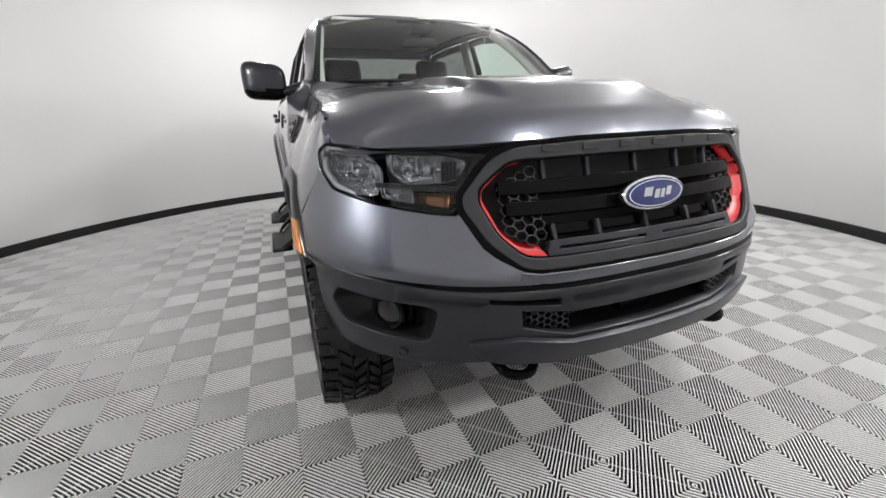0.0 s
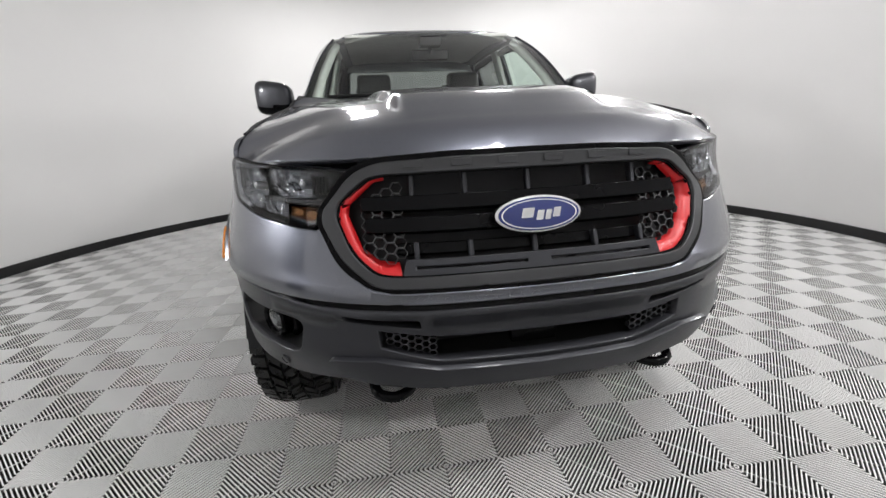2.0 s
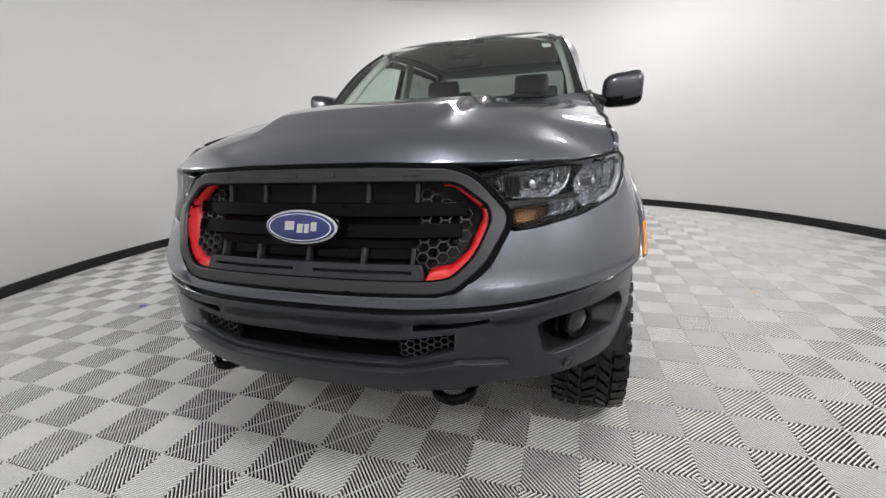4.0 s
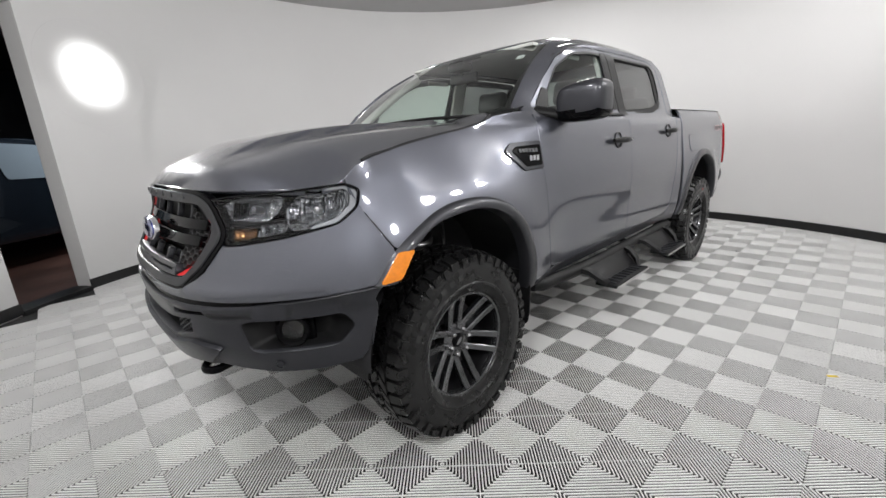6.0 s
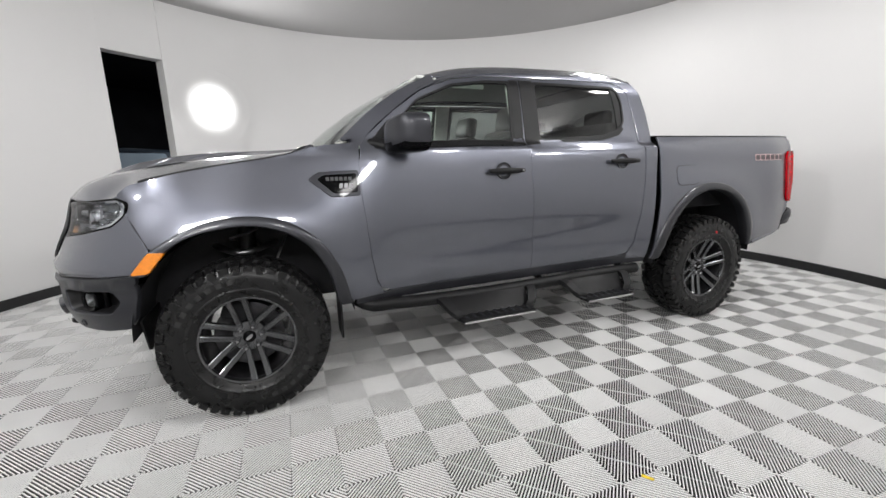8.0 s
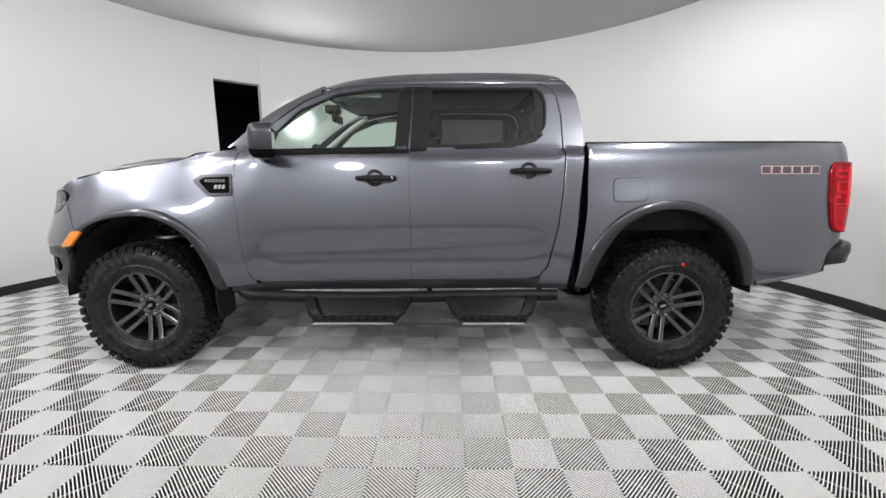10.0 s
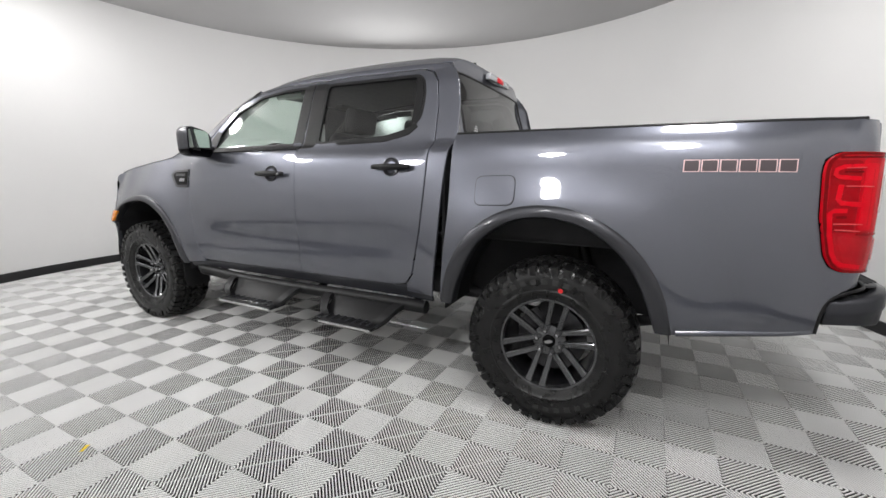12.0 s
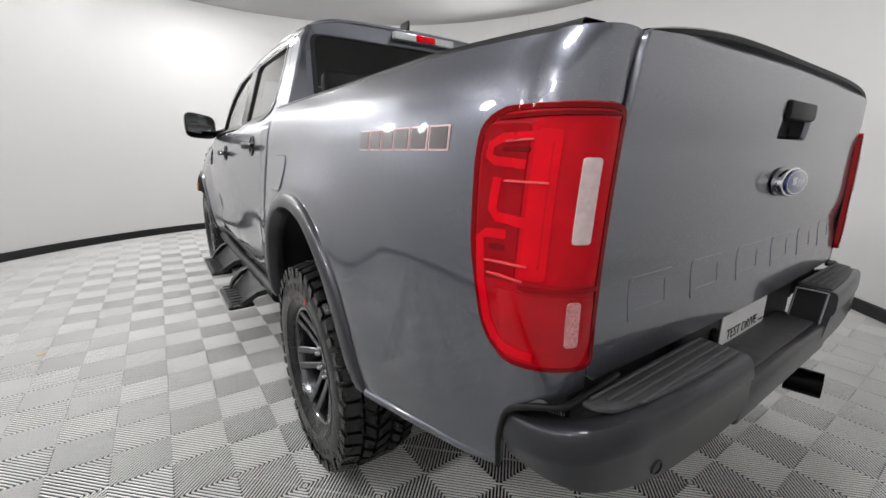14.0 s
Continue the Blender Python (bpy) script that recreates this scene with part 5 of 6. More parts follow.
def badge(parent, m, a, b):
    """An oval badge: rim, enamel field and a plain pale bar."""
    n = 56

    def oval(k):
        return [(a * k * math.cos(2 * math.pi * i / n), b * k * math.sin(2 * math.pi * i / n)) for i in range(n)]
    base = plate("badge", oval(1.0), 0.018, m, CHROME, parent, "chrome rimmed blue oval badge", 0.006)
    plate("badge_field", [(u * 0.92, v * 0.86) for u, v in oval(1.0)], 0.0225, m, BLUE, base, "blue enamel field", 0.002)
    inner = [(u * 0.86, v * 0.77) for u, v in oval(1.0)]
    bm = bmesh.new()
    o = [bm.verts.new((u, v, 0.0232)) for u, v in inner]
    i = [bm.verts.new((u * 0.965, v * 0.945, 0.0232)) for u, v in inner]
    for k in range(n):
        bm.faces.new((o[k], o[(k + 1) % n], i[(k + 1) % n], i[k]))
    bm.transform(m)
    part("badge_line", bm, WHITE, base, "thin pale oval line")
    for x, w, y in ((-0.032, 0.030, 0.004), (0.0, 0.018, -0.003), (0.021, 0.014, -0.003), (0.043, 0.018, 0.002)):
        x, w, y = x * a / 0.114, w * a / 0.114, y * b / 0.048
        plate("badge_bar", [(x - w / 2, y - b * 0.24), (x + w / 2, y - b * 0.24), (x + w / 2 + b * 0.1, y + b * 0.26), (x - w / 2 + b * 0.1, y + b * 0.26)], 0.0242, m, CHROME, base, "plain pale bar", 0)

# ---- wheels ----
def tyre_mesh():
    r, w = 0.398, 0.130
    prof = [(0.225, -w * 0.86), (0.245, -w * 0.98), (0.29, -w * 1.04), (0.33, -w * 1.03), (0.362, -w * 0.98), (0.378, -w * 0.90), (0.384, -w * 0.7), (0.386, -w * 0.3), (0.386, w * 0.3), (0.384, w * 0.7), (0.378, w * 0.90), (0.362, w * 0.98), (0.352, w * 1.0), (0.34, w * 1.025), (0.336, w * 1.04), (0.30, w * 1.045), (0.275, w * 1.03), (0.272, w * 1.045), (0.262, w * 1.045), (0.259, w * 1.02), (0.245, w * 0.98), (0.228, w * 0.90), (0.224, w * 0.84)]
    carcass = lathe(prof, 96)
    bm = bmesh.new()
    rnd = random.Random(4)
    n = 44

    def block(a0, a1, x0, x1, top, low, skew, shoulder=0):
        vs = []
        for rr, sh in ((low, 0.0), (top, 0.1)):
            for a, x in ((a0, x0), (a1, x0), (a1, x1), (a0, x1)):
                am, xm = (a0 + a1) / 2, (x0 + x1) / 2
                aa, xx = am + (a - am) * (1 - sh) + skew * (x - xm), xm + (x - xm) * (1 - sh)
                r2 = rr - (shoulder if (x == x1 and x1 > 0) or (x == x0 and x1 < 0) else 0)
                vs.append(bm.verts.new((xx, r2 * math.cos(aa), r2 * math.sin(aa))))
        for f in ((4, 5, 6, 7), (0, 1, 5, 4), (1, 2, 6, 5), (2, 3, 7, 6), (3, 0, 4, 7)):
            bm.faces.new([vs[k] for k in f])

    step = 2 * math.pi / n
    for k in range(n):
        a = k * step
        j = rnd.uniform(-0.05, 0.05) * step
        long = 0.135 if k % 2 else 0.128
        block(a + j, a + 0.80 * step + j, 0.078, long, 0.401, 0.372, 0.1, 0.014)
        block(a + 0.5 * step + j, a + 1.3 * step + j, -long, -0.078, 0.401, 0.372, 0.1, 0.014)
        # lugs running down the shoulder
        if k % 2 == 0:
            block(a + 0.1 * step, a + 0.7 * step, 0.126, 0.1365, 0.386, 0.345, 0, 0.0)
        else:
            block(a + 0.05 * step, a + 0.6 * step, 0.126, 0.135, 0.383, 0.36, 0, 0.0)
        block(a + 0.2 * step, a + 0.95 * step, 0.030, 0.072, 0.402, 0.38, 2.2)
        block(a + 0.7 * step, a + 1.45 * step, -0.072, -0.030, 0.402, 0.38, 2.2)
        block(a, a + 0.72 * step, -0.024, 0.024, 0.402, 0.38, -1.6)
    return carcass, bm


def build_wheel(place, s, dot_angle=None):
    w = new("wheel")
    w.parent = truck
    w.matrix_local = place
    w["label"] = "black all-terrain tyre on a dark grey alloy rim"
    if not WHEEL:
        carcass, blocks = tyre_mesh()
        WHEEL["tyre"] = part("tyre", carcass, RUBBER, w, "black chunky all-terrain tyre", 30)
        WHEEL["tread"] = tagged(part("tread", blocks, RUBBER, w, "chunky black tread blocks", 30), kind="stuff")
        bm = lathe([(0.205, 0.055), (0.213, 0.085), (0.213, 0.104), (0.216, 0.110), (0.230, 0.112), (0.232, 0.104), (0.226, 0.09)], 72)
        WHEEL["rim"] = part("rim", bm, RIM, w, "dark grey alloy rim lip", 40)
        bm = lathe([(0.195, -0.11), (0.203, -0.09), (0.203, 0.050), (0.212, 0.084), (0.222, 0.084), (0.222, -0.11)], 72, closed=True)
        WHEEL["barrel"] = part("rim_barrel", bm, BARREL, w, "dark inner rim barrel", 40)
        # six pairs of spokes
        bm = lathe([(0.001, 0.053), (0.066, 0.053), (0.078, 0.048), (0.083, 0.036), (0.083, -0.01)], 48)
        for k in range(6):
            for side in (-1, 1):
                a = 2 * math.pi * k / 6 + math.pi / 6
                rows = []
                for r, off, wd, x, t in ((0.052, 0.0270, 0.027, 0.055, 0.03), (0.10, 0.0300, 0.028, 0.068, 0.03), (0.16, 0.0325, 0.029, 0.086, 0.028), (0.200, 0.0345, 0.031, 0.102, 0.026), (0.216, 0.0355, 0.036, 0.1085, 0.026)):
                    ring = []
                    for dx, dw in ((-t, -0.5), (-0.004, -0.5), (0, -0.36), (0, 0.36), (-0.004, 0.5), (-t, 0.5)):
                        p = Vector((x + dx, side * off + dw * wd, r))
                        ring.append(bm.verts.new(Matrix.Rotation(a, 3, "X") @ p))
                    rows.append(ring)
                for p, q in zip(rows, rows[1:]):
                    for j in range(5):
                        bm.faces.new((p[j], p[j + 1], q[j + 1], q[j]))
        WHEEL["spokes"] = part("spokes", bm, RIM, w, "six pairs of dark grey spokes", 30)
        bm = lathe([(0.001, 0.066), (0.022, 0.065), (0.030, 0.060), (0.032, 0.048)], 32)
        WHEEL["cap"] = part("centre_cap", bm, GLOSS, w, "black centre cap", 50)
        n = 28
        bm = bmesh.new()
        bm.faces.new([bm.verts.new((0.0665, 0.02 * math.cos(2 * math.pi * i / n), 0.0085 * math.sin(2 * math.pi * i / n))) for i in range(n)])
        WHEEL["mark"] = part("cap_oval", bm, STEEL, w, "grey oval on the cap")
        for k in range(6):
            bm = lathe([(0.001, 0.083), (0.006, 0.082), (0.0125, 0.074), (0.0130, 0.045)], 12)
            bm.transform(Matrix.Translation(Matrix.Rotation(2 * math.pi * k / 6, 3, "X") @ Vector((0, 0, 0.0570))))
            WHEEL["nut%d" % k] = part("lug_nut", bm, NUT, w, "bright steel lug nut", 40)
        bm = lathe([(0.06, 0.0), (0.165, 0.0), (0.168, -0.012), (0.165, -0.024), (0.06, -0.024)], 48)
        WHEEL["disc"] = part("brake_disc", bm, DISC, w, "steel brake disc")
        WHEEL["calliper"] = solid("brake_calliper", (-0.01, 0.11, 0.10), (0.08, 0.11, 0.12), DARK, w, 0.015, 2, "dark brake calliper", Matrix.Rotation(0.5, 4, "X"))
        for k in range(7):
            a = -0.55 + 0.16 * k
            bm = box(bmesh.new(), (0.1368, 0, 0.314), (0.0016, 0.026, 0.024), 0.0005, 1, Matrix.Rotation(a, 4, "X"))
            WHEEL["raised%d" % k] = part("sidewall_bar", bm, SIDEWALL, w, "raised black sidewall bar")
        for k in range(6):
            a = math.pi - 0.4 + 0.16 * k
            bm = box(bmesh.new(), (0.1368, 0, 0.314), (0.0016, 0.026, 0.022), 0.0005, 1, Matrix.Rotation(a, 4, "X"))
            WHEEL["raisedb%d" % k] = part("sidewall_bar", bm, SIDEWALL, w, "raised black sidewall bar")
    else:
        for ob in WHEEL.values():
            c = ob.copy()
            scene.collection.objects.link(c)
            c.parent = w
    if dot_angle is not None:
        bm = lathe([(0.001, 0.001), (0.010, 0.001), (0.011, 0.0)], 20)
        bm.transform(Matrix.Rotation(dot_angle, 4, "X") @ Matrix.Translation((0.1365, 0, 0.285)))
        part("paint_dot", bm, RED_TRIM, w, "red paint dot on the sidewall")
    return w


DISC = material("dark_brake_iron", (0.10, 0.10, 0.105), 0.4, 1, 0, 30, 0.2)
SIDEWALL = material("worn_sidewall_rubber", (0.018, 0.018, 0.018), 0.5, 0, 0, 60, 0.5)
NUT = material("bright_nut_steel", (0.36, 0.36, 0.37), 0.22, 0.9, 0, 30, 0.1)
BARREL = material("dark_rim_barrel", (0.03, 0.03, 0.033), 0.3, 0.8, 0, 20, 0.15)
WHEEL = {}


def wheels():
    for y, a in ((0.0, 0.35), (3.22, 0.0)):
        build_wheel(pose(0.785, y, 0.399, 17 if y else 40, 0, 0), 1, (radians(-28) if y else None))
        build_wheel(pose(-0.785, y, 0.399, 25, 0, 180), -1)
    # axles, springs and dampers
    tube("front_axle", [(-0.7, 0, 0.40), (0.7, 0, 0.40)], 0.04, DARK, truck, "dark axle shaft")
    tube("rear_axle", [(-0.7, 3.22, 0.40), (0.7, 3.22, 0.40)], 0.05, DARK, truck, "dark rear axle")
    bm = lathe([(0.001, -0.14), (0.09, -0.13), (0.15, -0.05), (0.16, 0.0), (0.15, 0.05), (0.09, 0.13), (0.001, 0.14)], 24)
    bm.transform(Matrix.Translation((0, 3.22, 0.40)))
    part("differential", bm, DARK, truck, "dark differential housing")
    for s in (1, -1):
        tube("leaf_spring", [(0.52 * s, 2.55, 0.55), (0.52 * s, 2.9, 0.45), (0.52 * s, 3.22, 0.42), (0.52 * s, 3.6, 0.46), (0.52 * s, 3.95, 0.58)], 0.03, DARK, truck, "dark leaf spring", 8, 20)
        solid("frame_rail", (0.44 * s, 1.8, 0.58), (0.07, 4.9, 0.14), DARK, truck, 0.01, 2, "dark chassis rail")
        tube("rear_damper", [(0.56 * s, 3.42, 0.42), (0.50 * s, 3.30, 0.85)], 0.03, BLACK, truck, "black damper", 10)
        tube("front_damper", [(0.60 * s, 0.0, 0.42), (0.54 * s, 0.02, 0.92)], 0.045, BLACK, truck, "black damper", 12)
        bm = bmesh.new()
        pts = [(0.57 * s + 0.07 * math.cos(a), 0.01 + 0.07 * math.sin(a), 0.55 + 0.022 * a / 1.2) for a in np.linspace(0, 30, 130)]
        tube("front_spring", pts, 0.008, STEEL, truck, "steel coil spring", 6)
        tube("upper_arm", [(0.45 * s, -0.18, 0.83), (0.66 * s, 0.0, 0.80), (0.45 * s, 0.2, 0.83)], 0.018, STEEL, truck, "steel suspension arm", 8, 14)
        tube("brake_line", [(0.52 * s, 0.24, 0.9), (0.60 * s, 0.18, 0.78), (0.66 * s, 0.1, 0.62)], 0.007, STEEL, truck, "thin brake line", 6, 12)
        # mud flaps
        plate("mud_flap", rounded([(0.70, 0.315), (0.885, 0.315), (0.90, 0.40), (0.905, 0.60), (0.70, 0.60)], 0.03), 0.008, Matrix(((s, 0, 0, 0), (0, 0, 1, 0.455), (0, 1, 0, 0), (0, 0, 0, 1))), BLACK, truck, "black front mud flap")
        plate("air_dam", rounded([(0.55, 0.39), (0.80, 0.39), (0.86, 0.56), (0.55, 0.56)], 0.02), 0.008, Matrix(((s, 0, 0, 0), (0, 0, 1, -0.44), (0, 1, 0, 0), (0, 0, 0, 1))), BLACK, truck, "black plastic air dam")
    solid("rear_cross_member", (0, 3.25, 0.90), (1.3, 0.10, 0.06), STEEL, truck, 0.01, 2, "dull steel cross member")
    solid("spare_tyre_carrier", (0, 3.85, 0.60), (0.7, 0.7, 0.18), DARK, truck, 0.08, 3, "dark spare wheel under the bed")
    solid("fuel_tank", (0.2, 2.3, 0.50), (0.35, 1.1, 0.22), DARK, truck, 0.05, 3, "dark fuel tank")
    solid("engine_block", (0, -0.15, 0.75), (0.80, 0.85, 0.45), DARK, truck, 0.04, 2, "dark engine bay")
    solid("radiator_support", (0, -0.66, 0.78), (1.05, 0.06, 0.50), DARK, truck, 0.02, 2, "dark radiator support")
    solid("floor_pan", (0, 1.62, 0.575), (1.56, 2.0, 0.07), DARK, truck, 0.02, 2, "dark cab floor pan")
    solid("firewall", (0, 0.56, 0.92), (1.50, 0.06, 0.70), DARK, truck, 0.02, 2, "dark firewall")
    solid("skid_plate", (0, -0.45, 0.46), (0.75, 0.55, 0.02), DARK, truck, 0.008, 1, "dark skid plate")
    solid("transmission", (0, 1.2, 0.48), (0.4, 1.4, 0.16), DARK, truck, 0.05, 2, "dark gearbox")
    solid("inner_front_wing", (0.0, -0.30, 1.05), (1.30, 0.6, 0.05), DARK, truck, 0.01, 1, "dark engine bay top")


# ---- steps, mirrors ----
def steps():
    for s in (1, -1):
        bar = tube("side_step", [(0.80 * s, 0.56, 0.50), (0.845 * s, 0.62, 0.475), (0.85 * s, 0.75, 0.468), (0.85 * s, 2.40, 0.468), (0.85 * s, 2.55, 0.468)], 0.036, BLACK, truck, "black tubular side step", 16, 40)
        for y0, y1 in ((1.02, 1.64), (1.88, 2.40)):
            # hoop: two struts down from the bar and a tread plate with a toothed edge
            for y, q in ((y0, 1), (y1, -1)):
                bm = bmesh.new()
                rows = []
                for x, yy, z, wd in ((0.855, y, 0.468, 0.06), (0.93, y + 0.02 * q, 0.45, 0.06), (0.985, y + 0.05 * q, 0.405, 0.055), (1.01, y + 0.09 * q, 0.372, 0.05)):
                    rows.append([bm.verts.new((s * x, yy + dy, z + dz)) for dy, dz in ((-wd / 2, -0.014), (wd / 2, -0.014), (wd / 2, 0.014), (-wd / 2, 0.014))])
                for a, b in zip(rows, rows[1:]):
                    for k in range(4):
                        bm.faces.new((a[k], a[(k + 1) % 4], b[(k + 1) % 4], b[k]))
                bm.faces.new(rows[-1])
                part("step_strut", bm, BLACK, bar, "black step strut", 40)
            slope = math.atan2(0.115, 0.12)
            m = Matrix.Translation((s * 0.925, (y0 + y1) / 2, 0.425)) @ Matrix.Rotation(s * slope, 4, "Y")
            solid("step_skirt", (s * 0.012, 0, 0), (0.135, y1 - y0 - 0.10, 0.012), BLACK, bar, 0.004, 2, "black sloping step skirt", m)
            solid("step_tread", (s * 1.00, (y0 + y1) / 2, 0.368), (0.13, y1 - y0 - 0.14, 0.022), BLACK, bar, 0.008, 2, "black step tread")
            for k in range(9):
                solid("tread_rib", (s * 1.00, (y0 + y1) / 2 - 0.2 + 0.05 * k, 0.3815), (0.09, 0.018, 0.006), SATIN, bar, 0.002, 1, "raised grip rib")
            # worn saw-toothed lip along the tread's outer edge
            bm = bmesh.new()
            length = y1 - y0 - 0.16
            box(bm, (s * 1.066, (y0 + y1) / 2, 0.362), (0.006, length, 0.010), 0.001, 1)
            for k in range(int(length / 0.02)):
                box(bm, (s * 1.070, y0 + 0.09 + 0.02 * k, 0.366), (0.012, 0.010, 0.008), 0.0015, 1)
            part("toothed_lip", bm, WORN, bar, "bare metal saw-toothed lip")
        for y in (0.8, 1.76, 2.46):
            tube("step_bracket", [(0.62 * s, y, 0.52), (0.84 * s, y, 0.475)], 0.018, BLACK, bar, "black bracket", 8)


def mirrors():
    for s in (1, -1):
        bm = bmesh.new()
        bmesh.ops.create_cube(bm, size=1)
        bmesh.ops.subdivide_edges(bm, edges=list(bm.edges), cuts=9, use_grid_fill=True)
        for v in bm.verts:
            p = v.co * 2
            a, b, c = (abs(q) ** 4.0 for q in p)
            L = max((a + b + c) ** (1 / 4.0), 1e-6)
            m = max(abs(q) for q in p)
            q = p * (m / L)
            x = 0.955 + 0.108 * q.x
            y = 0.845 + 0.085 * q.y + 0.035 * q.x
            z = 1.388 + (0.092 + 0.006 * q.x) * q.z + 0.012 * q.x
            if q.y > 0.5:
                y = 0.845 + 0.035 * q.x + 0.055
            v.co = Vector((s * x, y, z))
        # lower shell of the housing, split off by a seam
        shell = bm.copy()
        bmesh.ops.delete(shell, geom=[f for f in shell.faces if max(v.co.z for v in f.verts) > 1.352], context="FACES")
        for v in shell.verts:
            v.co = Vector((s * 0.955, 0.845, 1.388)) + (v.co - Vector((s * 0.955, 0.845, 1.388))) * 1.025
        cap = part("door_mirror", bm, SATIN, truck, "satin dark grey door mirror", 60)
        part("mirror_lower_shell", shell, GLOSS, cap, "gloss black lower mirror shell", 60)
        bm = bmesh.new()
        o = rounded([(-0.088, -0.068), (0.09, -0.062), (0.092, 0.086), (-0.082, 0.075)], 0.03, 5)
        f = bm.faces.new([bm.verts.new((s * (0.957 + u), 0.845 + 0.0565 + 0.035 * u / 0.108, 1.388 + v)) for u, v in o])
        part("mirror_glass", bm, material("mirror", (0.85, 0.86, 0.87), 0.02, 1.0) if s > 0 else bpy.data.materials["mirror"], cap, "mirror glass")
        # foot and seam
        bm = bmesh.new()
        rows = []
        for x, y, z, hy, hz in ((0.775, 0.73, 1.352, 0.075, 0.030), (0.83, 0.77, 1.340, 0.06, 0.026), (0.89, 0.81, 1.325, 0.05, 0.026), (0.93, 0.83, 1.325, 0.05, 0.03)):
            rows.append([bm.verts.new((s * x, y + hy * math.cos(a), z + hz * math.sin(a))) for a in [2 * math.pi * k / 14 for k in range(14)]])
        for a, b in zip(rows, rows[1:]):
            for k in range(14):
                bm.faces.new((a[k], a[(k + 1) % 14], b[(k + 1) % 14], b[k]))
        part("mirror_foot", bm, BLACK, cap, "black mirror foot", 60)
        strip("sail_panel", rounded([(0.68, 1.352), (0.805, 1.358), (0.845, 1.462), (0.80, 1.478)], 0.012), s, BLACK, cap, "black sail panel", 0.005, 0.01)

# ---- rear of the truck ----
RED_MID = material("mid_red_lens", (0.50, 0.0008, 0.007), 0.06, 0, 0.0, 22, 0.12, spec=0.15)


RED_DEEP = material("darkened_red_lens", (0.27, 0.0006, 0.004), 0.06, 0, 0.0, 18, 0.15, spec=0.15)
# pale red that paints the glint along the lens ridges
RED_GLINT = material("red_ridge_glint", (0.66, 0.045, 0.055), 0.15, 0, 0.5, 18, 0.1)


def stroke(points, w):
    """The outline of a band of width w along a line of points."""
    left, right = [], []
    for i, p in enumerate(points):
        a, b = np.array(points[max(i - 1, 0)]), np.array(points[min(i + 1, len(points) - 1)])
        d = (b - a) / np.linalg.norm(b - a)
        n = np.array((-d[1], d[0])) * w / 2
        left.append(tuple(np.array(p) + n))
        right.append(tuple(np.array(p) - n))
    return left + right[::-1]


def gate(x, z):
    return (x, 4.302 + 0.012 * (1 - (x / 0.7) ** 2) + 0.010 * smooth((z - 1.20) / 0.12) - 0.012 * smooth((z - 1.385) / 0.03) - 0.008 * math.exp(-(((z - 0.97) / 0.05) ** 2)), z)


GATE = deep(gate, (0, 1, 0))


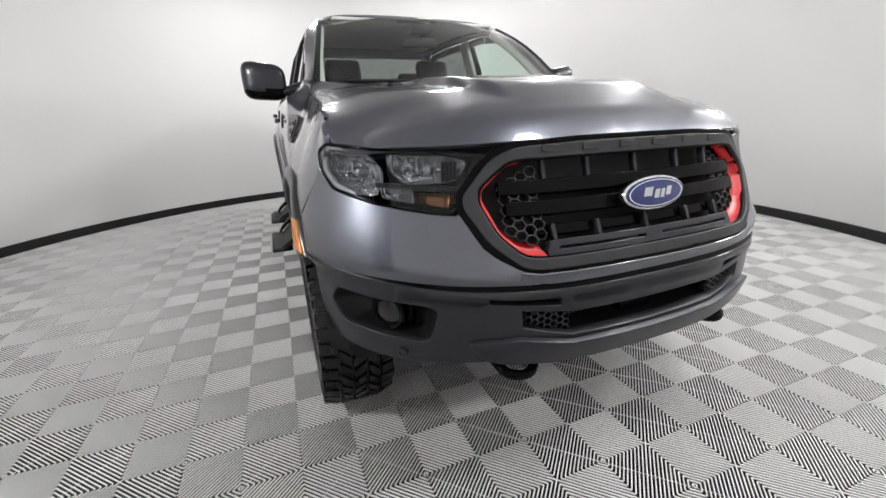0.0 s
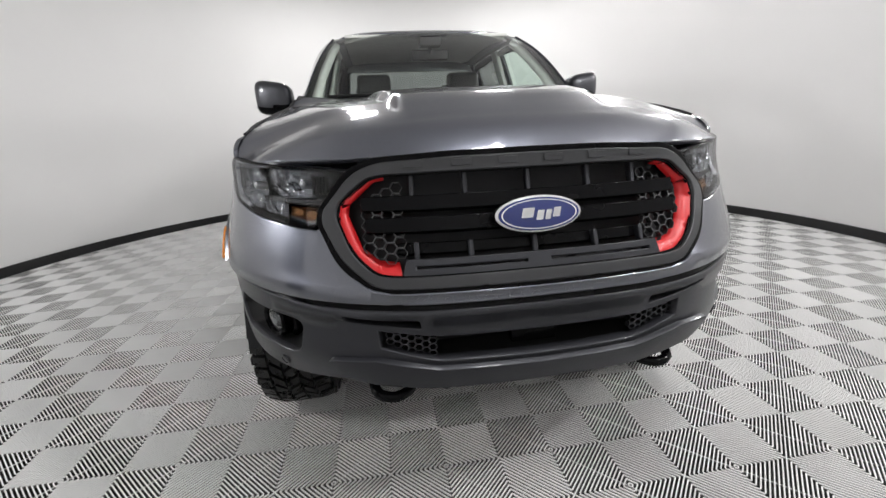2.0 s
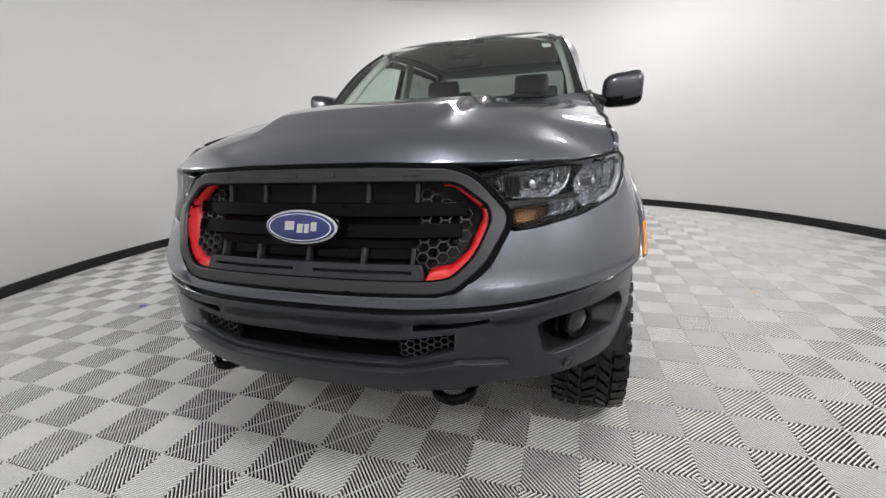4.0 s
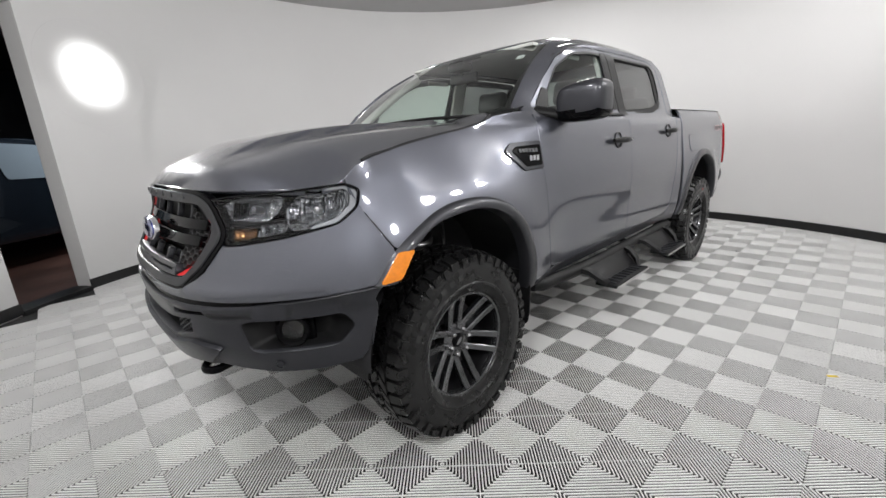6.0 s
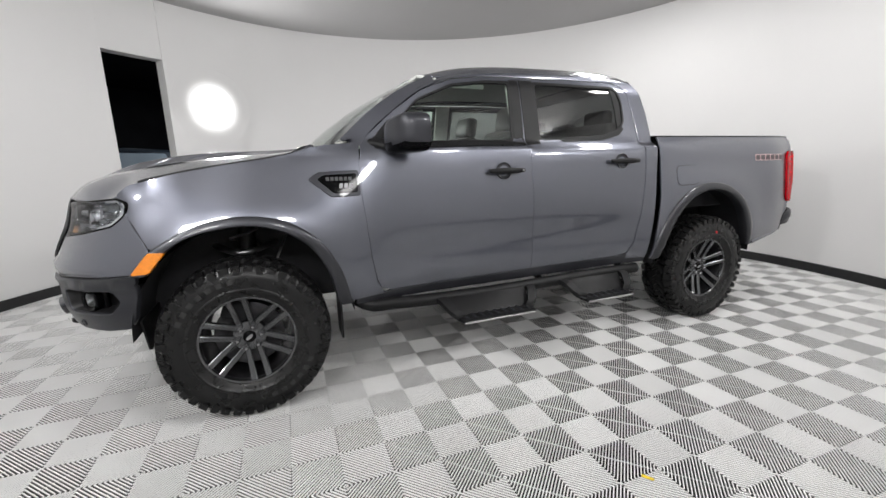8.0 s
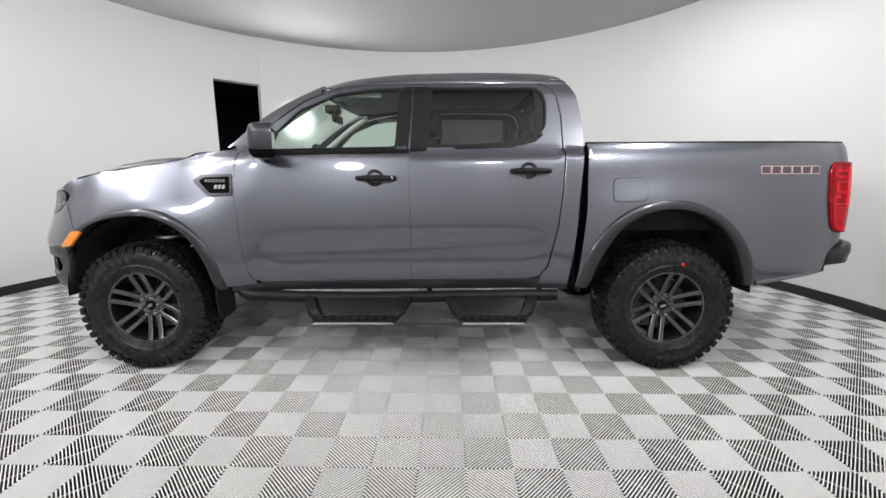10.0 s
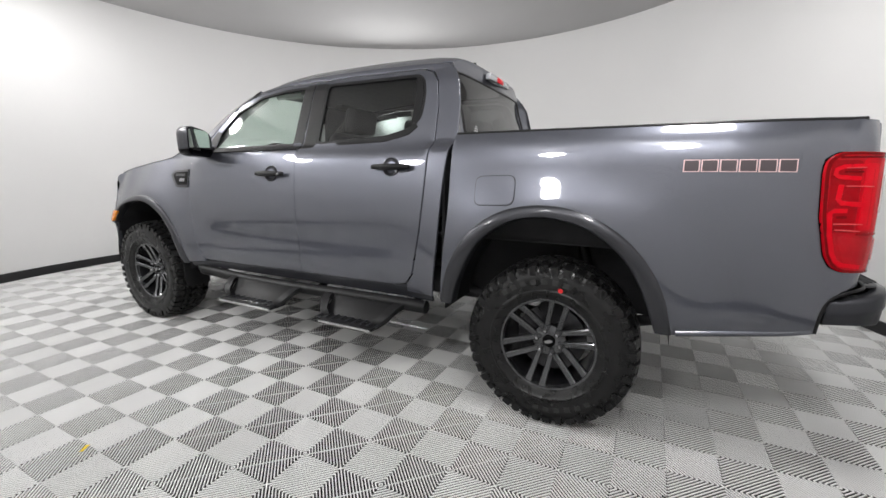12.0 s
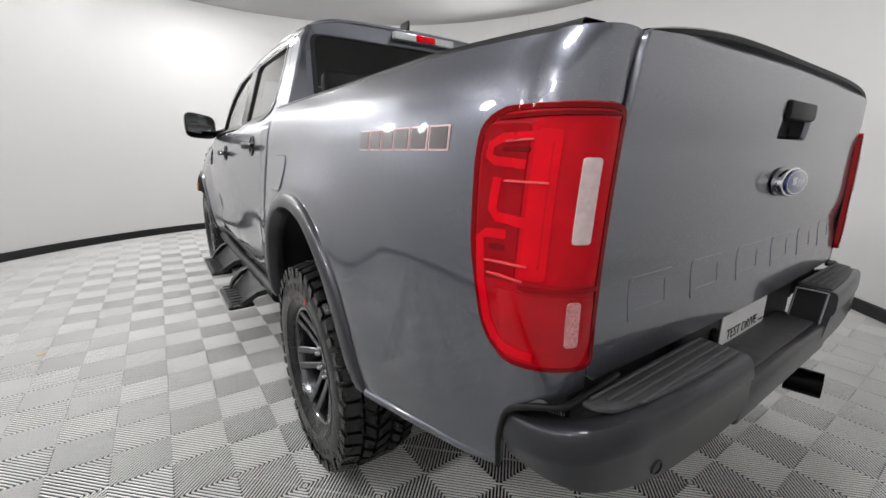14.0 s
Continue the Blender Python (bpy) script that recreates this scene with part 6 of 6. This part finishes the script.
def rear():
    # tail lamps: red lens over the corner, brighter and darker fields, clear reversing lamp
    for s in (1, -1):
        out = lambda q: (s, 0.8, 0)
        surf = mirrored(bed, s)
        border = [tuple(np.array((4.26, 1.065)) + (np.array(p) - np.array((4.26, 1.065))) * np.array((1.045, 1.022))) for p in LAMP_R]
        lamp = panel("tail_lamp", LAMP_R, surf, RED_LENS, truck, "red tail lamp wrapping the bed corner", out=out, lift=0.014, thick=0.04, step=0.02)
        panel("lamp_gasket", border, surf, GLOSS, lamp, "black lamp gasket", out=out, lift=0.001, thick=0.02, step=0.03)
        block = lambda a0, a1, z0, z1, r=0.008: rounded([(a0, z0), (a1, z0), (a1, z1), (a0, z1)], r)
        fields = (("bright_field", block(4.232, 4.345, 1.005, 1.252, 0.015), RED_MID, 0.0150, "red lamp field"),
                  ("light_column", block(4.238, 4.272, 1.010, 1.235), RED_BRIGHT, 0.0165, "bright red light column"),
                  ("dark_field", rounded([(4.150, 1.00), (4.228, 1.00), (4.228, 1.245), (4.142, 1.245)], 0.012), RED_DEEP, 0.0150, "deep red lamp field"),
                  ("light_guide", stroke([(4.246, 1.226), (4.178, 1.224), (4.158, 1.214), (4.156, 1.196), (4.168, 1.188), (4.228, 1.184)], 0.013), RED_BRIGHT, 0.0160, "bright red hooked light guide"),
                  ("light_guide", stroke([(4.176, 1.162), (4.172, 1.112), (4.182, 1.100), (4.240, 1.096)], 0.015), RED_BRIGHT, 0.0160, "bright red angled light guide"),
                  ("light_guide", stroke([(4.206, 1.074), (4.166, 1.073), (4.154, 1.064), (4.162, 0.99), (4.178, 0.925), (4.192, 0.898), (4.215, 0.886), (4.262, 0.882)], 0.014), RED_BRIGHT, 0.0162, "bright red light guide curving down the lamp"),
                  ("guide_inset", block(4.174, 4.206, 1.048, 1.056, 0.003), RED_DARK, 0.0166, "deep red inset"),
                  ("guide_inset", block(4.180, 4.232, 1.204, 1.209, 0.002), RED_DARK, 0.0166, "deep red inset"),
                  ("lens_ridge", stroke([(4.190, 1.158), (4.262, 1.158)], 0.0022), RED_GLINT, 0.0190, "thin lens ridge coloured pale as a glint"),
                  ("lens_ridge", stroke([(4.168, 1.028), (4.246, 1.030)], 0.0022), RED_GLINT, 0.0190, "thin lens ridge coloured pale as a glint"),
                  ("lens_ridge", stroke([(4.174, 1.008), (4.242, 1.006)], 0.0022), RED_GLINT, 0.0190, "thin lens ridge coloured pale as a glint"),
                  ("lens_ridge", stroke([(4.184, 1.219), (4.236, 1.221)], 0.0018), RED_GLINT, 0.0190, "thin lens ridge coloured pale as a glint"),
                  ("lower_field", rounded([(4.215, 0.895), (4.345, 0.885), (4.345, 0.985), (4.182, 0.985)], 0.014), RED_LENS, 0.0152, "red lower field"),
                  ("divider", [(4.235, 0.992), (4.352, 0.994), (4.352, 1.000), (4.235, 0.998)], RED_DEEP, 0.0170, "dark divider line"),
                  ("top_line", [(4.165, 1.252), (4.345, 1.256), (4.345, 1.260), (4.165, 1.258)], RED_DARK, 0.0165, "dark line along the lamp head"),
                  ("inner_line", [(4.347, 0.88), (4.351, 0.88), (4.351, 1.25), (4.347, 1.25)], RED_DARK, 0.0165, "dark inner lamp line"),
                  ("clear_field", block(4.300, 4.324, 1.070, 1.195, 0.005), CLEAR_LENS, 0.0185, "pale clear lamp field"),
                  ("reflector", block(4.304, 4.322, 0.905, 0.978, 0.005), PINK_LENS, 0.0182, "pale reflector strip"))
        rim = [tuple(np.array((4.26, 1.065)) + (np.array(p) - np.array((4.26, 1.065))) * np.array((0.93, 0.968))) for p in LAMP_R]
        panel("lens_rim", LAMP_R, surf, RED_DARK, lamp, "deep red lens rim", holes=[rim], out=out, lift=0.0155, thick=0.003, fine=0.012)
        for name, o, mat, lift, label in fields:
            panel(name, o, surf, mat, lamp, label, out=out, lift=lift, thick=0.003, step=0.02, fine=0.012)
        # bed rail cap and inner side
        bm = bmesh.new()
        rows = []
        for y in np.linspace(2.71, 4.25, 30):
            z = 1.387 + 0.002 * (y - 2.7) / 1.6
            x0 = bed(y, 1.38)[0]
            pr = [(x0 - 0.006, z - 0.004), (x0 - 0.006, z + 0.004), (x0 - 0.012, z + 0.009), (x0 - 0.06, z + 0.011), (x0 - 0.075, z + 0.005), (x0 - 0.075, z - 0.03)]
            rows.append([bm.verts.new((s * x, y, zz)) for x, zz in pr])
        for a, b in zip(rows, rows[1:]):
            for k in range(5):
                bm.faces.new((a[k], a[k + 1], b[k + 1], b[k]))
        part("bed_rail_cap", bm, BLACK, truck, "black plastic bed rail cap", 50)
        solid("bed_inner_side", (0.715 * s, 3.49, 1.12), (0.03, 1.56, 0.52), DARK, truck, 0.005, 1, "black lined bed wall")
    solid("bed_floor", (0, 3.49, 0.87), (1.46, 1.56, 0.03), DARK, truck, 0.005, 1, "black lined bed floor")
    solid("bed_front", (0, 2.715, 1.12), (1.46, 0.03, 0.50), PAINT, truck, 0.005, 1, "grey bed front wall")
    # tailgate
    half = [(0, 0.817), (0.715, 0.817), (0.733, 0.830), (0.736, 0.95), (0.724, 1.10), (0.704, 1.25), (0.688, 1.35), (0.676, 1.378), (0.4, 1.402), (0, 1.408)]
    outline = half + [(-x, z) for x, z in half[::-1][1:-1]]
    pocket = rounded([(-0.105, 1.235), (0.105, 1.235), (0.105, 1.325), (-0.105, 1.325)], 0.015)
    t = panel("tailgate", outline, gate, PAINT, truck, "grey metallic tailgate", holes=[pocket], out=(0, 1, 0), thick=0.05, step=0.03)
    recess("handle_pocket", pocket, GATE, 0.035, 0.85, BLACK, t, "black handle pocket", 0.0)
    solid("gate_handle", (0, 4.318, 1.303), (0.185, 0.03, 0.042), BLACK, t, 0.008, 2, "black tailgate handle")
    for k in range(6):
        x = 0.56 - 0.224 * k
        o = [(x - 0.072, 0.905), (x + 0.072, 0.905), (x + 0.072, 0.985), (x - 0.072, 0.985)]
        hole = [(x - 0.050, 0.922), (x + 0.050, 0.922), (x + 0.050, 0.968), (x - 0.050, 0.968)]
        panel("pressed_bar", rounded(o, 0.006, 2), gate, PAINT, t, "raised grey bar", holes=[rounded(hole, 0.006, 2)], out=(0, 1, 0), lift=0.0018, thick=0.005, fine=0.012)
    bm = bmesh.new()
    rows = []
    for x in np.linspace(-0.672, 0.672, 30):
        z = 1.379 + 0.028 * (1 - (x / 0.68) ** 4)
        k = 1 - abs(x / 0.672) ** 6
        rows.append([bm.verts.new((x, y + 0.016 * k * (y > 4.3), z + dz * (0.5 + 0.5 * k))) for y, dz in ((4.22, -0.01), (4.225, 0.005), (4.27, 0.009), (4.302, 0.008), (4.311, 0.002), (4.309, -0.006), (4.300, -0.010))])
    for a, b in zip(rows, rows[1:]):
        for k in range(6):
            bm.faces.new((a[k], a[k + 1], b[k + 1], b[k]))
    part("gate_cap", bm, BLACK, t, "black tailgate top moulding", 50)
    m = Matrix.Translation((0, 4.318, 1.135)) @ Matrix.Rotation(radians(180), 4, "Z") @ Matrix.Rotation(radians(90), 4, "X")
    badge(t, m @ Matrix.Diagonal((1, 1, 1.2, 1)), 0.088, 0.037)
    rear_bumper()


PAD = material("grey_rubber_pad", (0.055, 0.055, 0.058), 0.55, 0, 0, 40, 0.15, 0.2, 300)


def rear_bumper():
    """Step bumper: two ends that wrap the corners, a lower middle and a plate recess."""
    plan = curve([(0.833, 4.205), (0.838, 4.26), (0.834, 4.315), (0.808, 4.362), (0.755, 4.388), (0.66, 4.402), (0.50, 4.412), (0.335, 4.416)], 30)
    base = new("rear_bumper")
    base.parent = truck
    base["label"] = "satin dark grey rear step bumper"
    for s in (1, -1):
        bm = bmesh.new()
        rows = []
        for k, (x, y) in enumerate(plan):
            t = k / (len(plan) - 1)
            d = (Vector((x, y)) - Vector((0.335, 4.22))).normalized()
            side = smooth((x - 0.78) / 0.05)
            top = 0.742 + 0.052 * smooth((t + 0.05) * 2.4)
            low = 0.646 + 0.016 * math.sin(math.pi * min(t * 2, 1)) - 0.022 * smooth(t * 1.5 - 0.5)
            q = 1 - 0.09 * smooth((t - 0.985) / 0.015)
            prof = [(-0.10 + 0.05 * side, top + 0.002), (-0.020, top + 0.002), (-0.009, top), (-0.003, top - 0.006), (0.0, top - 0.016), (0.003, top - 0.045), (0.001, top - 0.058), (-0.004, top - 0.066), (-0.010, low + 0.012), (-0.016, low + 0.003), (-0.028, low), (-0.10 + 0.05 * side, low)]
            row = []
            for j, (o, z) in enumerate(prof):
                slope = 0.075 * smooth((t - 0.93) / 0.07) * (top - z) / (top - low)
                row.append(bm.verts.new((s * (x + d.x * o - slope), y + d.y * o, z)))
            rows.append(row)
        for a, b in zip(rows, rows[1:]):
            for k in range(len(a) - 1):
                bm.faces.new((a[k], a[k + 1], b[k + 1], b[k]))
        bm.faces.new(rows[0])
        bm.faces.new(rows[-1])
        part("bumper_end", bm, SATIN, base, "satin dark grey bumper end", 40)
        # ribbed step pad
        pad = [(0.345, 4.312), (0.77, 4.312), (0.768, 4.335), (0.745, 4.362), (0.66, 4.380), (0.50, 4.392), (0.345, 4.396)]
        plate("step_pad", rounded(pad, 0.012), 0.008, Matrix(((s, 0, 0, 0), (0, 1, 0, 0), (0, 0, 1, 0.795), (0, 0, 0, 1))), PAD, base, "dark grey step pad", 0.003)
        for k in range(4):
            y = 4.322 + 0.018 * k
            solid("pad_rib", (s * (0.555 - 0.010 * k), y, 0.8045), (0.40 - 0.02 * k, 0.007, 0.006), PAD, base, 0.0025, 1, "raised pad rib")
        tube("bumper_seal", [(s * x, y, z) for x, y, z in ((0.828, 4.186, 0.615), (0.834, 4.194, 0.70), (0.834, 4.212, 0.752), (0.832, 4.26, 0.785), (0.80, 4.305, 0.797), (0.74, 4.312, 0.806), (0.66, 4.312, 0.812))], 0.0065, BLACK, base, "black rubber seal over the bumper", 8, 24)
        m = Matrix.Translation((s * 0.655, 4.3965, 0.675)) @ Matrix.Rotation(radians(90 - 7 * s), 4, "Z")
        bm = lathe([(0.015, -0.006), (0.015, 0.003), (0.0115, 0.004), (0.011, 0.0), (0.0095, 0.002), (0.001, 0.002)], 24)
        bm.transform(m)
        part("parking_sensor", bm, SATIN, base, "round parking sensor")
    # middle with plate recess
    bm = box(bmesh.new(), (0, 4.345, 0.660), (0.66, 0.125, 0.088), 0.012, 3)
    part("bumper_middle", bm, SATIN, base, "satin dark grey bumper middle")
    solid("plate_recess", (0, 4.272, 0.735), (0.78, 0.03, 0.18), BLACK, base, 0.006, 2, "black plate recess")
    solid("bumper_back", (0, 4.262, 0.765), (1.46, 0.012, 0.10), DARK, base, 0.002, 1, "dark gap behind the bumper")
    solid("middle_step", (0, 4.335, 0.706), (0.56, 0.10, 0.01), PAD, base, 0.006, 2, "dark grey middle step")
    # square opening with a bright rim in the recess side
    m = Matrix.Translation((-0.301, 4.356, 0.7452)) @ Matrix.Rotation(radians(68), 4, "Y")
    for c, size in (((0.050, 0, 0), (0.006, 0.082, 0.008)), ((-0.050, 0, 0), (0.006, 0.082, 0.008)), ((0, 0.038, 0), (0.106, 0.006, 0.008)), ((0, -0.038, 0), (0.106, 0.006, 0.008))):
        solid("socket_frame", c, size, STEEL, base, 0.002, 1, "bright socket frame", m)
    solid("socket", (0, 0, 0), (0.095, 0.070, 0.006), DARK, base, 0.0, 1, "dark square socket", m)
    # show plate
    pl = solid("plate", (0.0, 4.290, 0.733), (0.305, 0.004, 0.153), WHITE, truck, 0.001, 1, "white plate reading TEST DRIVE", Matrix())
    font = bpy.data.curves.new("words", "FONT")
    font.body, font.size, font.align_x, font.align_y, font.extrude = "TEST DRIVE", 0.040, "CENTER", "CENTER", 0.0004
    tmp = bpy.data.objects.new("words", font)
    scene.collection.objects.link(tmp)
    me = bpy.data.meshes.new_from_object(tmp.evaluated_get(bpy.context.evaluated_depsgraph_get()))
    bpy.data.objects.remove(tmp)
    me.transform(Matrix.Translation((0.012, 4.2928, 0.733)) @ Matrix.Rotation(radians(180), 4, "Z") @ Matrix.Rotation(radians(90), 4, "X"))
    me.materials.clear()
    me.materials.append(INK)
    words = new("words", me)
    words.parent = pl
    words["label"] = "black printed words"
    solid("printed_dash", (-0.125, 4.2928, 0.725), (0.035, 0.001, 0.004), INK, pl, 0)
    bm = lathe([(0.001, 0.0), (0.016, 0.0), (0.019, -0.006), (0.019, -0.03)], 24)
    bm.transform(Matrix.Translation((0.195, 4.296, 0.755)) @ Matrix.Rotation(radians(90), 4, "Z"))
    part("plate_lamp", bm, GLOSS, base, "round black plate lamp")
    tube("hitch_tube", [(0, 4.0, 0.50), (0, 4.27, 0.50)], 0.04, BLACK, truck, "black hitch tube", 4)
    tube("exhaust_pipe", [(-0.42, 3.7, 0.52), (-0.43, 4.1, 0.48), (-0.45, 4.25, 0.45), (-0.465, 4.34, 0.44)], 0.036, STEEL, truck, "dull steel exhaust pipe", 16, 16)
    bm = lathe([(0.040, 0.0), (0.044, 0.0), (0.046, -0.10), (0.038, -0.10)], 24, closed=True)
    bm.transform(Matrix.Translation((-0.475, 4.405, 0.43)) @ Matrix.Rotation(radians(90 + 12), 4, "Z"))
    part("exhaust_tip", bm, GLOSS, truck, "dark exhaust tip")


# ---- inside the cab ----
def seat(x, y, mat=None):
    base = new("seat")
    base.parent = truck
    base["label"] = "dark leather seat"

    def rounded_block(name, c, size, rx=0.0, r=0.06, label=""):
        m = Matrix.Translation(c) @ Matrix.Rotation(radians(rx), 4, "X")
        return solid(name, (0, 0, 0), size, LEATHER, base, r, 4, label, m)
    rounded_block("cushion", (x, y, 0.86), (0.50, 0.50, 0.16), 4)
    rounded_block("backrest", (x, y + 0.30, 1.16), (0.48, 0.14, 0.60), -14)
    rounded_block("headrest", (x, y + 0.40, 1.535), (0.27, 0.10, 0.17), -10, 0.04)
    for d in (-0.06, 0.06):
        tube("headrest_post", [(x + d, y + 0.365, 1.42), (x + d, y + 0.395, 1.50)], 0.007, STEEL, base, "steel post", 8)
    solid("seat_base", (x, y, 0.70), (0.44, 0.46, 0.20), DARK, base, 0.02, 2)


def interior():
    for x in (0.37, -0.37):
        seat(x, 1.38)
    bench = new("rear_bench")
    bench.parent = truck
    bench["label"] = "dark rear bench seat"
    solid("cushion", (0, 2.25, 0.92), (1.30, 0.45, 0.18), LEATHER, bench, 0.05, 3)
    solid("backrest", (0, 2.50, 1.22), (1.30, 0.14, 0.56), LEATHER, bench, 0.05, 3, m=Matrix.Translation((0, 0, 0)))
    for x, z in ((0.42, 1.53), (0.0, 1.47), (-0.42, 1.53)):
        solid("headrest", (x, 2.53, z), (0.25, 0.09, 0.14), LEATHER, bench, 0.035, 4)
    # dashboard
    bm = bmesh.new()
    rows = []
    for x in np.linspace(-0.72, 0.72, 24):
        b = 0.03 * math.exp(-(((x - 0.37) / 0.17) ** 2))
        rows.append([bm.verts.new((x, y, z)) for y, z in ((0.50, 1.30), (0.62, 1.325), (0.80, 1.335 + b), (0.90, 1.315 + b), (0.94, 1.24), (0.90, 1.05), (0.86, 0.90), (0.62, 0.88))])
    for a, b in zip(rows, rows[1:]):
        for k in range(7):
            bm.faces.new((a[k], a[k + 1], b[k + 1], b[k]))
    part("dashboard", bm, BLACK, truck, "black dashboard", 50)
    # steering wheel
    m = Matrix.Translation((0.37, 1.04, 1.24)) @ Matrix.Rotation(radians(-64), 4, "X")
    ring = [tuple(m @ Vector((0.185 * math.cos(a), 0.185 * math.sin(a), 0))) for a in np.linspace(0, 2 * math.pi, 41)]
    w = tube("steering_wheel", ring, 0.016, BLACK, truck, "black steering wheel", 10)
    solid("wheel_hub", (0, -0.01, 0), (0.13, 0.11, 0.05), BLACK, w, 0.02, 3, "black wheel hub", m)
    for a in (0, math.pi, -math.pi / 2):
        solid("wheel_spoke", (0.11, 0, 0), (0.14, 0.03, 0.02), STEEL, w, 0.006, 2, "grey spoke", m @ Matrix.Rotation(a, 4, "Z"))
    tube("steering_column", [(0.37, 1.02, 1.23), (0.37, 0.80, 1.14)], 0.035, BLACK, truck, "black steering column", 12)
    # rear-view mirror
    mir = solid("rear_view_mirror", (0, 1.02, 1.635), (0.24, 0.035, 0.065), BLACK, truck, 0.016, 3, "black rear-view mirror")
    tube("mirror_stem", [(0, 1.01, 1.645), (0, 0.985, 1.70)], 0.010, BLACK, mir, "black stem", 8)
    solid("camera_box", (0, 0.99, 1.705), (0.14, 0.10, 0.06), BLACK, truck, 0.015, 2, "black camera housing")
    for s in (1, -1):
        solid("sun_visor", (0.33 * s, 1.12, 1.755), (0.40, 0.16, 0.02), PALE_TRIM, truck, 0.008, 2, "pale grey sun visor", Matrix())
        # inner trims: pillars and door cards
        tube("pillar_lining", [(0.695 * s, 0.60, 1.345), (0.668 * s, 0.80, 1.49), (0.622 * s, 1.0, 1.635), (0.595 * s, 1.14, 1.715)], 0.028, PALE_TRIM, truck, "pale pillar lining", 8, 14)
        solid("centre_pillar_lining", (0.675 * s, 1.66, 1.55), (0.03, 0.13, 0.42), PALE_TRIM, truck, 0.01, 2, "pale centre pillar lining", Matrix.Translation((0.675 * s, 1.66, 1.55)) @ Matrix.Rotation(radians(-17 * s), 4, "Y") @ Matrix.Translation((-0.675 * s, -1.66, -1.55)))
        solid("door_card", (0.775 * s, 1.14, 1.06), (0.05, 0.98, 0.52), BLACK, truck, 0.02, 2, "black front door card")
        solid("door_card", (0.775 * s, 2.08, 1.06), (0.05, 0.80, 0.56), BLACK, truck, 0.02, 2, "black rear door card")
        solid("grab_handle", (0.59 * s, 1.35, 1.70), (0.02, 0.22, 0.03), PALE_TRIM, truck, 0.008, 2, "pale grab handle")
    # sticker on the screen
    bm = bmesh.new()
    bm.faces.new([bm.verts.new(Vector(screen(u, v)) + Vector((0, 0.004, -0.003))) for u, v in ((0.80, 0.70), (0.87, 0.70), (0.87, 0.78), (0.80, 0.78))])
    part("screen_sticker", bm, WHITE, truck, "white sticker inside the windscreen")
    roofless = [(x * 0.88, 1.10 + (y - 1.035) * 0.88) for x, y in ROOF]
    panel("headliner", roofless, lambda x, y: (x, y, roof(x, y)[2] - 0.05), LINER, truck, "grey headliner", out=(0, 0, -1), step=0.1, fine=0.1)
    solid("centre_console", (0, 1.25, 0.85), (0.22, 0.9, 0.22), BLACK, truck, 0.03, 2, "black centre console")
    solid("screen_unit", (0, 0.925, 1.25), (0.24, 0.02, 0.14), GLOSS, truck, 0.006, 2, "black dashboard screen")

# ---- build ----
body_sides()
upper_body()
headlamps()
front_fascia()
bumper()
grille()
wheels()
steps()
mirrors()
rear()
interior()
scraps()
solid("floor_strip", (0, 0, 0.001), (0.03, 0.80, 0.003), STEEL, None, 0.001, 1, m=Matrix.Translation((0.11, 1.75, 0)))
tagged(bpy.data.objects["floor_strip"], "thin bright metal strip lying on the floor", "strip")
lay_tiles()
